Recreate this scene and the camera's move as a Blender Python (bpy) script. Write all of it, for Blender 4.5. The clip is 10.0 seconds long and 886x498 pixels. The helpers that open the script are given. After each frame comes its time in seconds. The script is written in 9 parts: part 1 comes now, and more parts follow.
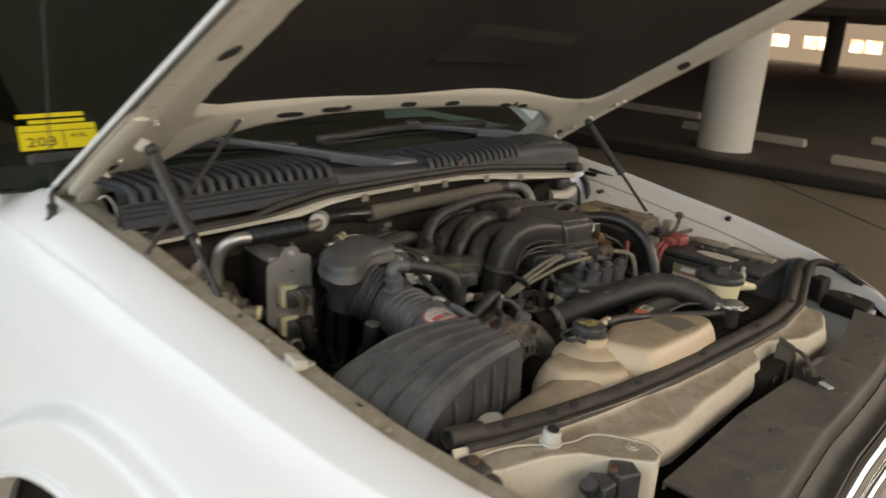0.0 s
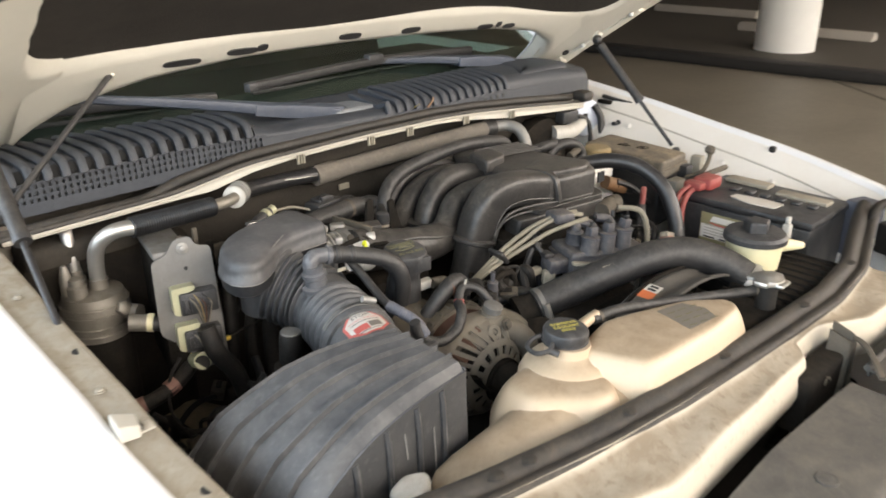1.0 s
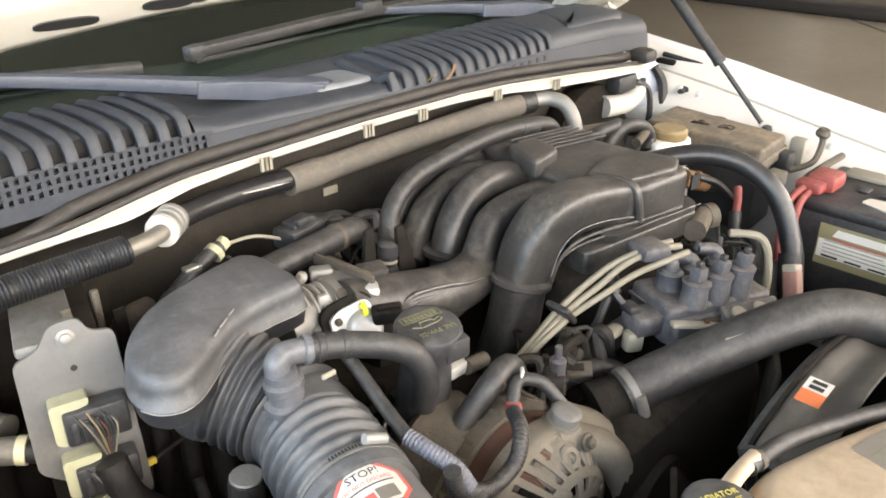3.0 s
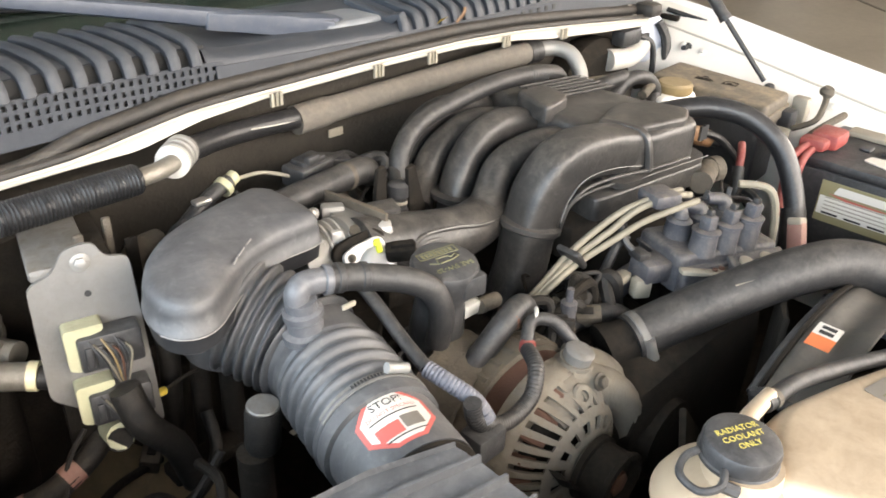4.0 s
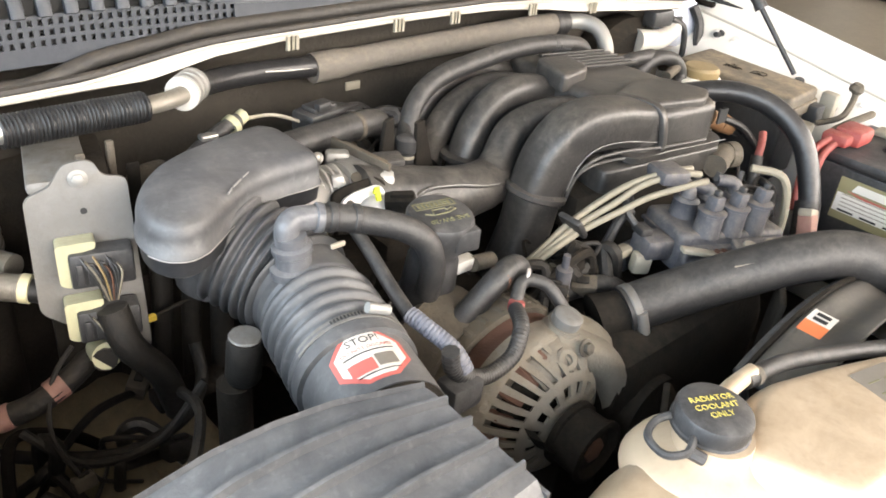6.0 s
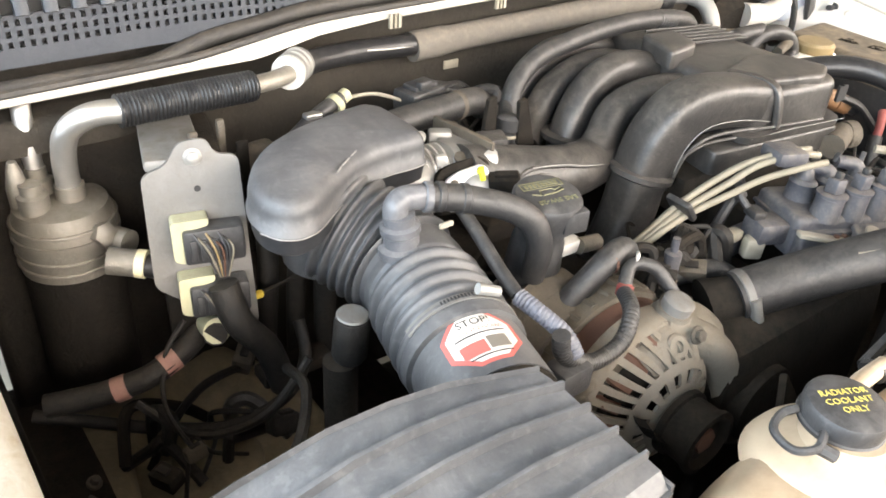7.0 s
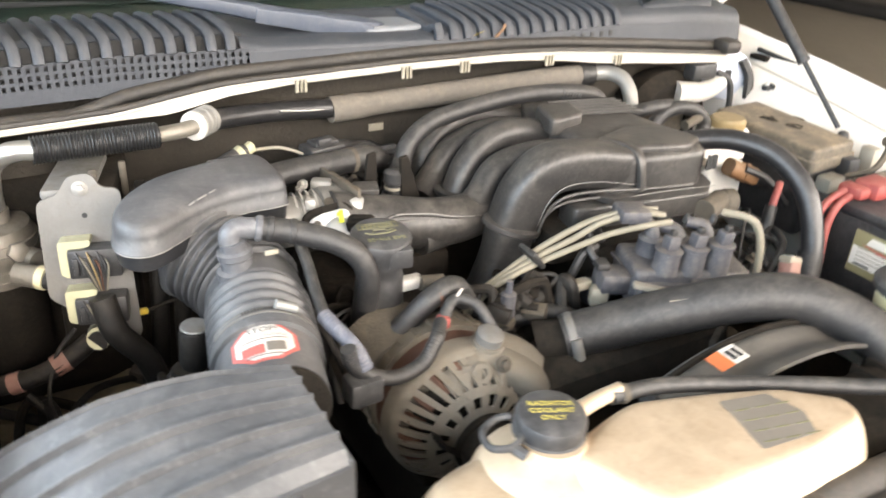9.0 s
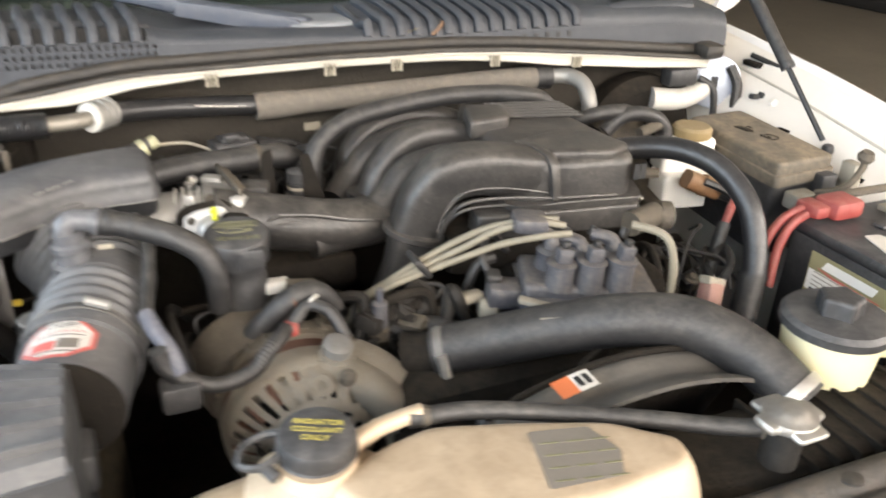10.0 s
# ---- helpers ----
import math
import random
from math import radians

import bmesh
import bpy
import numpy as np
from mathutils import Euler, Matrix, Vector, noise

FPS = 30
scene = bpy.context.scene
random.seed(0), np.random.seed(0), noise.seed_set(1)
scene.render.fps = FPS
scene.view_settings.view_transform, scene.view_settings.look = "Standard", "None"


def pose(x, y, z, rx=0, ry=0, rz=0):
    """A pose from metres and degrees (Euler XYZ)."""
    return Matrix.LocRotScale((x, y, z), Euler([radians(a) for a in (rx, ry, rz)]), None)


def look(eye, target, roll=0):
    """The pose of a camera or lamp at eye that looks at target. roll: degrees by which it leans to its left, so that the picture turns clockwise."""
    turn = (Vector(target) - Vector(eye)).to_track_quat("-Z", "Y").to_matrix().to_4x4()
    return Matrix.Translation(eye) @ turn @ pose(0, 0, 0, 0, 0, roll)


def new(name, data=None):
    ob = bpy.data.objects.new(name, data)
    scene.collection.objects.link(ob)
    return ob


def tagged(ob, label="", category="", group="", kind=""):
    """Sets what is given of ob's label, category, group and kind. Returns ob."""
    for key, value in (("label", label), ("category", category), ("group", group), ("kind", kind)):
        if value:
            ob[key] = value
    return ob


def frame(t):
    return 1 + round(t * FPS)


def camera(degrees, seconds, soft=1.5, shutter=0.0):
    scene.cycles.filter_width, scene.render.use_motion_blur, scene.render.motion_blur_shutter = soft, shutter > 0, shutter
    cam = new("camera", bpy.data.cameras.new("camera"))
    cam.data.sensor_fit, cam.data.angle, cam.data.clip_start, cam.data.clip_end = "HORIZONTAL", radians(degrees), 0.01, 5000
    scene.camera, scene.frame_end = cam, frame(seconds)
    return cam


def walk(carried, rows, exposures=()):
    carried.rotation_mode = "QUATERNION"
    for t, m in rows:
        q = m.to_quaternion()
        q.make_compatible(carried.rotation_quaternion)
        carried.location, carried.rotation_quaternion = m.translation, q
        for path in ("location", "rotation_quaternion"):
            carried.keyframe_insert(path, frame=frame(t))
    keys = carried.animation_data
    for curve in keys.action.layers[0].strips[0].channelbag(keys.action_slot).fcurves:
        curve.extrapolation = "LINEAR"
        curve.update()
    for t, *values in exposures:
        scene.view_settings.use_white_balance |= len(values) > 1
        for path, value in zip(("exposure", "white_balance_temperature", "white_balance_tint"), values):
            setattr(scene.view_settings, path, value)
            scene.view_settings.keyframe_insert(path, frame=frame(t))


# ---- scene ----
cam = camera(58.0, 10.0, soft=1.7, shutter=0.55)
PATH = [
    (0, (-1.379, -0.584, 1.599), (0.048, 0.695, 1.027), 4.2),
    (0.2, (-1.315, -0.55, 1.591), (0.131, 0.7, 1.004), 3.2),
    (0.4, (-1.26, -0.519, 1.581), (0.174, 0.733, 0.968), 2.5),
    (0.5, (-1.219, -0.503, 1.583), (0.189, 0.749, 0.912), 1.8),
    (1, (-0.992, -0.464, 1.58), (0.292, 0.868, 0.82), -0.3),
    (1.5, (-0.861, -0.376, 1.562), (0.296, 1.032, 0.74), -0.6),
    (2, (-0.749, -0.171, 1.554), (0.535, 1.138, 0.755), -0.2),
    (2.2, (-0.729, -0.138, 1.546), (0.554, 1.161, 0.727), -0.8),
    (3.3, (-0.71, -0.091, 1.529), (0.55, 1.165, 0.616), 0.1),
    (3.5, (-0.721, -0.093, 1.526), (0.561, 1.149, 0.623), 0.3),
    (4, (-0.743, -0.072, 1.504), (0.53, 1.121, 0.527), 2.4),
    (4.5, (-0.767, -0.089, 1.512), (0.491, 1.161, 0.589), 4.0),
    (5, (-0.768, -0.097, 1.496), (0.422, 1.17, 0.507), 4.1),
    (5.2, (-0.763, -0.103, 1.489), (0.469, 1.087, 0.456), 7.2),
    (6.3, (-0.726, -0.1, 1.478), (0.468, 1.138, 0.456), 5.8),
    (6.5, (-0.727, -0.093, 1.476), (0.411, 1.173, 0.426), 4.4),
    (7, (-0.744, -0.078, 1.471), (0.309, 1.241, 0.398), 4.0),
    (7.5, (-0.739, -0.081, 1.471), (0.349, 1.215, 0.405), 5.1),
    (8, (-0.73, -0.116, 1.484), (0.442, 1.181, 0.511), 5.4),
    (8.5, (-0.69, -0.187, 1.491), (0.451, 1.163, 0.555), 1.8),
    (8.7, (-0.65, -0.232, 1.5), (0.344, 1.207, 0.53), 0.1),
    (9, (-0.606, -0.305, 1.505), (0.329, 1.202, 0.58), 3.4),
    (9.5, (-0.511, -0.387, 1.507), (0.26, 1.245, 0.646), 1.2),
    (10, (-0.377, -0.369, 1.485), (0.374, 1.246, 0.574), 2.6),
]
EXPOSURES = [(0.0, -0.24, 7360, 12), (0.2, 0.28, 7210, 12), (0.5, 0.73, 7110, 12), (1.0, 1.07, 6760, 12), (1.5, 1.35, 6660, 12), (2.0, 1.63, 6660, 12), (3.5, 1.8, 6660, 12), (5.0, 1.97, 6660, 12), (6.5, 1.95, 6660, 12), (7.0, 2.17, 6660, 12), (8.5, 2.05, 6660, 12), (9.0, 2.05, 6660, 12), (9.5, 1.83, 6660, 12), (10.0, 1.67, 6660, 12)]
walk(cam, [(t, look(eye, target, roll)) for t, eye, target, roll in PATH], EXPOSURES)

# ---- world and light ----
SKY = 0.06
world = bpy.data.worlds.new("sky")
scene.world = world
world.use_nodes = True
wn = world.node_tree
sky = wn.nodes.new("ShaderNodeTexSky")
sky.sky_type = "NISHITA"
sky.sun_disc = False
sky.sun_elevation, sky.sun_rotation = radians(54), radians(-34)
sky.air_density, sky.dust_density = 1.0, 2.0
wn.links.new(sky.outputs[0], wn.nodes["Background"].inputs[0])
wn.nodes["Background"].inputs[1].default_value = SKY
sun = new("sun", bpy.data.lights.new("sun", "SUN"))
sun.data.energy, sun.data.angle, sun.data.color = 4.5, radians(0.5), (1.0, 0.94, 0.85)
sun.matrix_world = look((-20, 30, 50), (0, 0, 0))
front_day = new("front_opening_daylight", bpy.data.lights.new("front_opening_daylight", "AREA"))
front_day.data.shape, front_day.data.size, front_day.data.size_y = "RECTANGLE", 30.0, 2.4
front_day.data.energy, front_day.data.color = 980, (1.0, 0.915, 0.81)
front_day.matrix_world = look((10.0, -3.5, 3.25), (9.4, 0.4, 1.0))
side_day = new("side_opening_daylight", bpy.data.lights.new("side_opening_daylight", "AREA"))
side_day.data.shape, side_day.data.size, side_day.data.size_y = "RECTANGLE", 8.0, 2.6
side_day.data.energy, side_day.data.color = 160, (0.74, 0.88, 1.0)
side_day.matrix_world = look((-3.1, 0.5, 2.2), (-0.2, 0.2, 1.0))


# ---- materials ----
def mat(name, base, rough=0.5, metal=0.0, var=0.25, scale=40.0, dust=None, dust_amount=0.5, bump=0.15, coat=0.0, spec=0.5, speck_amount=0.18, patch=(0.40, 0.92), steep=(-0.3, 0.12, 1.0), blotch=0.6):
    m = bpy.data.materials.new(name)
    m.use_nodes = True
    nt = m.node_tree
    b = nt.nodes["Principled BSDF"]
    L = nt.links.new
    tc = nt.nodes.new("ShaderNodeTexCoord")
    big = nt.nodes.new("ShaderNodeTexNoise")
    big.inputs["Scale"].default_value, big.inputs["Detail"].default_value, big.inputs["Roughness"].default_value = scale * 0.55, 8, 0.68
    big.inputs["Distortion"].default_value = 0.5
    fine = nt.nodes.new("ShaderNodeTexNoise")
    fine.inputs["Scale"].default_value, fine.inputs["Detail"].default_value = scale * 9, 4
    for n in (big, fine):
        L(tc.outputs["Object"], n.inputs["Vector"])
    mix = nt.nodes.new("ShaderNodeMix")
    mix.data_type = "RGBA"
    lo = [c * (1 - var) for c in base]
    hi = [min(1, c * (1 + var)) for c in base]
    mix.inputs[6].default_value, mix.inputs[7].default_value = (*lo, 1), (*hi, 1)
    add = nt.nodes.new("ShaderNodeMath")
    add.operation = "MULTIPLY_ADD"
    add.inputs[1].default_value = 0.25
    L(fine.outputs["Fac"], add.inputs[0])
    mul = nt.nodes.new("ShaderNodeMath")
    mul.operation = "MULTIPLY"
    mul.inputs[1].default_value = 0.78
    L(big.outputs["Fac"], mul.inputs[0])
    L(mul.outputs[0], add.inputs[2])
    L(add.outputs[0], mix.inputs[0])
    colour = mix.outputs[2]
    r_in = None
    if dust:
        geo = nt.nodes.new("ShaderNodeNewGeometry")
        sep = nt.nodes.new("ShaderNodeSeparateXYZ")
        L(geo.outputs["Normal"], sep.inputs[0])
        # Dust grows on up faces; on lid and resonator it also carries sheen.
        up = nt.nodes.new("ShaderNodeMapRange")
        up.inputs["From Min"].default_value, up.inputs["From Max"].default_value = steep[0], steep[2]
        up.inputs["To Min"].default_value, up.inputs["To Max"].default_value = steep[1], 1.0
        L(sep.outputs["Z"], up.inputs["Value"])
        ramp = nt.nodes.new("ShaderNodeMapRange")
        ramp.inputs["From Min"].default_value, ramp.inputs["From Max"].default_value = 0.36, 0.64
        ramp.inputs["To Min"].default_value, ramp.inputs["To Max"].default_value = dust_amount * patch[0], dust_amount * patch[1]
        L(big.outputs["Fac"], ramp.inputs["Value"])
        blot = nt.nodes.new("ShaderNodeTexNoise")
        blot.inputs["Scale"].default_value, blot.inputs["Detail"].default_value, blot.inputs["Roughness"].default_value = max(30.0, scale * 2.2), 7, 0.72
        blot.inputs["Distortion"].default_value = 0.4
        L(tc.outputs["Object"], blot.inputs["Vector"])
        smear = nt.nodes.new("ShaderNodeMapRange")
        smear.inputs["From Min"].default_value, smear.inputs["From Max"].default_value = 0.38, 0.62
        smear.inputs["To Min"].default_value, smear.inputs["To Max"].default_value = 1 - blotch, 1 + 0.6 * blotch
        L(blot.outputs["Fac"], smear.inputs["Value"])
        cover = nt.nodes.new("ShaderNodeMath")
        cover.operation = "MULTIPLY"
        L(ramp.outputs[0], cover.inputs[0])
        L(smear.outputs[0], cover.inputs[1])
        f = nt.nodes.new("ShaderNodeMath")
        f.operation = "MULTIPLY"
        L(up.outputs[0], f.inputs[0])
        L(cover.outputs[0], f.inputs[1])
        speck = nt.nodes.new("ShaderNodeMapRange")
        speck.inputs["From Min"].default_value, speck.inputs["From Max"].default_value = 0.57, 0.68
        speck.inputs["To Max"].default_value = speck_amount * dust_amount
        L(fine.outputs["Fac"], speck.inputs["Value"])
        both = nt.nodes.new("ShaderNodeMath")
        both.operation, both.use_clamp = "ADD", True
        L(f.outputs[0], both.inputs[0])
        L(speck.outputs[0], both.inputs[1])
        f = both
        dm = nt.nodes.new("ShaderNodeMix")
        dm.data_type = "RGBA"
        L(f.outputs[0], dm.inputs[0])
        L(colour, dm.inputs[6])
        tint = nt.nodes.new("ShaderNodeMix")
        tint.data_type = "RGBA"
        L(big.outputs["Fac"], tint.inputs[0])
        tint.inputs[6].default_value = (dust[0] * 0.88, dust[1] * 0.90, dust[2] * 0.96, 1)
        tint.inputs[7].default_value = (dust[0] * 1.14, dust[1] * 1.06, dust[2] * 0.92, 1)
        L(tint.outputs[2], dm.inputs[7])
        colour = dm.outputs[2]
        rr = nt.nodes.new("ShaderNodeMapRange")
        rr.inputs["To Min"].default_value, rr.inputs["To Max"].default_value = rough, min(1, rough + 0.20)
        L(f.outputs[0], rr.inputs["Value"])
        r_in = rr.outputs[0]
    else:
        rr = nt.nodes.new("ShaderNodeMapRange")
        rr.inputs["To Min"].default_value, rr.inputs["To Max"].default_value = max(0.02, rough * 0.8), min(1, rough * 1.2)
        L(big.outputs["Fac"], rr.inputs["Value"])
        r_in = rr.outputs[0]
    L(colour, b.inputs["Base Color"])
    L(r_in, b.inputs["Roughness"])
    b.inputs["Metallic"].default_value = metal
    b.inputs["Coat Weight"].default_value = coat
    b.inputs["Coat Roughness"].default_value = 0.06
    b.inputs["Specular IOR Level"].default_value = spec
    if bump:
        bp = nt.nodes.new("ShaderNodeBump")
        bp.inputs["Strength"].default_value, bp.inputs["Distance"].default_value = bump, 0.002
        L(fine.outputs["Fac"], bp.inputs["Height"])
        if dust:
            lump = nt.nodes.new("ShaderNodeBump")
            lump.inputs["Strength"].default_value, lump.inputs["Distance"].default_value = min(1.0, 4 * blotch * bump + 0.25), 0.0022
            L(blot.outputs["Fac"], lump.inputs["Height"])
            L(lump.outputs[0], bp.inputs["Normal"])
        L(bp.outputs[0], b.inputs["Normal"])
    return m


GREYDUST = (0.27, 0.265, 0.26)
M_WHITE = mat("white_paint", (0.78, 0.785, 0.79), 0.42, var=0.02, scale=8, bump=0.0, coat=0.45)
M_WHITE_IN = mat("dusty_white_paint", (0.79, 0.77, 0.725), 0.4, var=0.05, scale=9, dust=(0.48, 0.41, 0.32), dust_amount=0.30, bump=0.03, speck_amount=0.0, blotch=0.15)
# White underside tinted cream: warm floor bounce is put into the colour.
M_HOODIN = mat("hood_inner_paint_bounce", (0.61, 0.582, 0.505), 0.36, var=0.10, scale=9, dust=(0.38, 0.32, 0.245), dust_amount=0.25, bump=0.04, speck_amount=0.1, blotch=0.15)
M_RAIL = mat("dusty_rail", (0.36, 0.335, 0.28), 0.55, var=0.2, scale=18, dust=(0.22, 0.188, 0.14), dust_amount=0.8, bump=0.15)
M_PAD = mat("insulation_felt", (0.036, 0.032, 0.028), 0.95, var=0.35, scale=40, dust=(0.07, 0.058, 0.045), dust_amount=0.4, bump=0.6, spec=0.2)
M_BLACK = mat("black_plastic", (0.020, 0.0205, 0.022), 0.40, var=0.4, scale=22, dust=(0.20, 0.196, 0.194), dust_amount=0.42, bump=0.08)
# Pale bluish dust of these two also paints daylight sheen on their tops.
M_LID = mat("ribbed_black_plastic_sheen", (0.027, 0.0285, 0.031), 0.42, var=0.25, scale=14, dust=(0.245, 0.245, 0.25), dust_amount=0.56, bump=0.08, blotch=0.28)
M_RESO = mat("dusty_resonator_sheen_plastic", (0.028, 0.029, 0.032), 0.40, var=0.25, scale=12, dust=(0.235, 0.235, 0.24), dust_amount=0.6, bump=0.06, blotch=0.35)
M_RUNNER = mat("manifold_plastic", (0.017, 0.0165, 0.0165), 0.34, var=0.5, scale=26, dust=(0.205, 0.190, 0.172), dust_amount=0.48, bump=0.08)
M_RUBBER = mat("rubber_hose", (0.014, 0.014, 0.015), 0.44, var=0.4, scale=40, dust=(0.155, 0.147, 0.135), dust_amount=0.42, bump=0.1)
M_RUBBER_SHINY = mat("shiny_rubber", (0.016, 0.016, 0.017), 0.3, var=0.2, scale=40, dust=GREYDUST, dust_amount=0.12, bump=0.05)
# Grime, with the shade deep in the bay put into a near-black colour.
M_DARK = mat("grimy_bay_shade", (0.013, 0.0116, 0.010), 0.8, var=0.5, scale=30, dust=(0.064, 0.052, 0.039), dust_amount=0.4, bump=0.4, spec=0.12)
M_GRIME = mat("grimy_metal", (0.09, 0.078, 0.062), 0.7, metal=0.2, var=0.5, scale=40, dust=(0.2, 0.165, 0.12), dust_amount=0.5, bump=0.5)
M_COWL = mat("grey_cowl_plastic", (0.027, 0.032, 0.041), 0.46, var=0.2, scale=24, dust=(0.084, 0.089, 0.096), dust_amount=0.45, bump=0.1)
M_COWL_PALE = mat("bleached_cowl_plastic", (0.15, 0.165, 0.185), 0.4, var=0.25, scale=12, dust=(0.34, 0.34, 0.33), dust_amount=0.4, bump=0.15)
M_ARM = mat("wiper_arm_paint", (0.046, 0.058, 0.084), 0.36, var=0.25, scale=22, dust=(0.17, 0.18, 0.19), dust_amount=0.35, bump=0.05)
M_SEAL = mat("seal_rubber", (0.018, 0.017, 0.016), 0.5, var=0.35, scale=45, dust=(0.115, 0.098, 0.078), dust_amount=0.5, bump=0.2)
M_FIREWALL = mat("firewall_mat", (0.034, 0.030, 0.025), 0.85, var=0.4, scale=25, dust=(0.085, 0.073, 0.058), dust_amount=0.5, bump=0.4, spec=0.2)
M_SLEEVE = mat("fabric_sleeve", (0.14, 0.125, 0.105), 0.85, var=0.25, scale=90, dust=(0.28, 0.245, 0.2), dust_amount=0.5, bump=0.5)
M_ACC = mat("tarnished_aluminium", (0.27, 0.25, 0.215), 0.42, metal=0.55, var=0.4, scale=40, dust=(0.16, 0.137, 0.105), dust_amount=0.55, bump=0.2)
M_ALU = mat("dull_aluminium", (0.30, 0.295, 0.28), 0.5, metal=0.5, var=0.15, scale=30, dust=(0.28, 0.26, 0.225), dust_amount=0.4, bump=0.12)
M_SILVER = mat("dull_silver", (0.60, 0.585, 0.55), 0.34, metal=0.85, var=0.2, scale=40, dust=(0.33, 0.29, 0.23), dust_amount=0.35, bump=0.08)
M_CAST = mat("cast_alternator", (0.23, 0.21, 0.175), 0.6, metal=0.35, var=0.4, scale=45, dust=(0.235, 0.20, 0.152), dust_amount=0.75, bump=0.35)
M_CASTDARK = mat("dirty_cast_housing", (0.13, 0.113, 0.088), 0.65, metal=0.25, var=0.4, scale=45, dust=(0.17, 0.142, 0.105), dust_amount=0.8, bump=0.35)
M_RUST = mat("rusty_brown", (0.10, 0.048, 0.03), 0.8, var=0.45, scale=50, bump=0.3)
M_TANK = mat("aged_tank_plastic", (0.57, 0.45, 0.315), 0.36, var=0.12, scale=12, dust=(0.285, 0.222, 0.155), dust_amount=0.95, bump=0.05, speck_amount=0.10, patch=(0.6, 1.05), steep=(0.62, 0.06, 0.97), blotch=0.22)
M_SUPPORT = mat("dirty_support", (0.59, 0.53, 0.425), 0.6, var=0.15, scale=9, dust=(0.255, 0.212, 0.157), dust_amount=1.0, bump=0.25, speck_amount=0.2, patch=(0.80, 1.05), steep=(0.60, 0.05, 0.90), blotch=0.16)
M_COVER = mat("grille_cover_plastic", (0.042, 0.040, 0.037), 0.55, var=0.3, scale=22, dust=(0.150, 0.137, 0.118), dust_amount=0.8, bump=0.15, blotch=0.25)
M_CHROME = mat("chrome", (0.85, 0.85, 0.85), 0.08, metal=1.0, var=0.03, bump=0.0)
M_CREAM = mat("cream_plastic", (0.72, 0.66, 0.42), 0.4, var=0.1, scale=30, dust=(0.4, 0.34, 0.25), dust_amount=0.25, bump=0.05, blotch=0.15)
M_WHITEPL = mat("white_plastic", (0.55, 0.535, 0.49), 0.4, var=0.12, scale=40, dust=(0.30, 0.26, 0.20), dust_amount=0.5, bump=0.1)
M_BOTTLE = mat("white_bottle_plastic", (0.80, 0.785, 0.735), 0.35, var=0.06, scale=30, dust=(0.42, 0.36, 0.27), dust_amount=0.2, bump=0.03, blotch=0.15)
M_PALE = mat("pale_green_connector", (0.47, 0.455, 0.29), 0.45, var=0.2, scale=40, dust=(0.24, 0.205, 0.145), dust_amount=0.5, bump=0.1)
M_FUSE = mat("dusty_fuse_cover", (0.075, 0.066, 0.052), 0.6, var=0.3, scale=18, dust=(0.30, 0.25, 0.185), dust_amount=0.85, bump=0.12)
M_RED = mat("red_plastic", (0.27, 0.04, 0.035), 0.5, var=0.25, scale=50, dust=(0.40, 0.205, 0.175), dust_amount=0.6, bump=0.1)
M_ORANGE = mat("orange_brown_plastic", (0.20, 0.10, 0.045), 0.55, var=0.3, scale=40, dust=(0.30, 0.24, 0.16), dust_amount=0.55, bump=0.15)
M_AMBER = mat("dusty_amber_plastic", (0.25, 0.18, 0.08), 0.55, var=0.25, scale=40, dust=(0.33, 0.27, 0.18), dust_amount=0.7, bump=0.1)
M_PINK = mat("faded_pink_plastic", (0.30, 0.15, 0.12), 0.6, var=0.25, scale=40, dust=(0.30, 0.23, 0.18), dust_amount=0.5, bump=0.1)
M_WIRE = mat("dusty_pale_plastic", (0.30, 0.27, 0.21), 0.6, var=0.25, scale=60, dust=(0.33, 0.29, 0.24), dust_amount=0.4, bump=0.15)
M_LEAD = mat("plug_lead_tan", (0.20, 0.18, 0.135), 0.55, var=0.3, scale=70, dust=(0.26, 0.23, 0.18), dust_amount=0.4, bump=0.15)
M_YELLOW = mat("yellow_card", (0.85, 0.66, 0.02), 0.5, var=0.04, bump=0.0)
M_YWIRE = mat("yellow_wire", (0.62, 0.45, 0.06), 0.5, var=0.1, bump=0.0)
M_LABELW = mat("white_label", (0.62, 0.59, 0.54), 0.5, var=0.1, scale=30, dust=(0.4, 0.35, 0.28), dust_amount=0.35, bump=0.0)
M_LABELR = mat("faded_red_label", (0.52, 0.12, 0.10), 0.45, var=0.2, scale=60, bump=0.0)
M_LABELO = mat("orange_label", (0.58, 0.16, 0.06), 0.5, var=0.12, scale=60, bump=0.0)
M_LABELG = mat("worn_grey_label", (0.17, 0.15, 0.125), 0.5, var=0.4, scale=30, bump=0.0)
M_NIPPLE = mat("grey_nylon_fitting", (0.075, 0.077, 0.084), 0.30, var=0.25, scale=30, dust=(0.30, 0.30, 0.31), dust_amount=0.5, bump=0.08)
M_SENSOR = mat("pale_cast_silver", (0.62, 0.61, 0.585), 0.32, metal=0.35, var=0.18, scale=30, dust=(0.36, 0.33, 0.28), dust_amount=0.35, bump=0.06)
# Print and small black parts; in holes and hollows it paints inner shade.
M_INK_SHADE = mat("black_ink_and_hole_shade", (0.02, 0.02, 0.02), 0.6, var=0.1, bump=0.0)
M_GOLD = mat("yellow_print", (0.50, 0.42, 0.10), 0.6, var=0.2, scale=80, bump=0.0)
M_FADED = mat("faded_yellow_print", (0.150, 0.142, 0.078), 0.7, var=0.6, scale=160, bump=0.0)
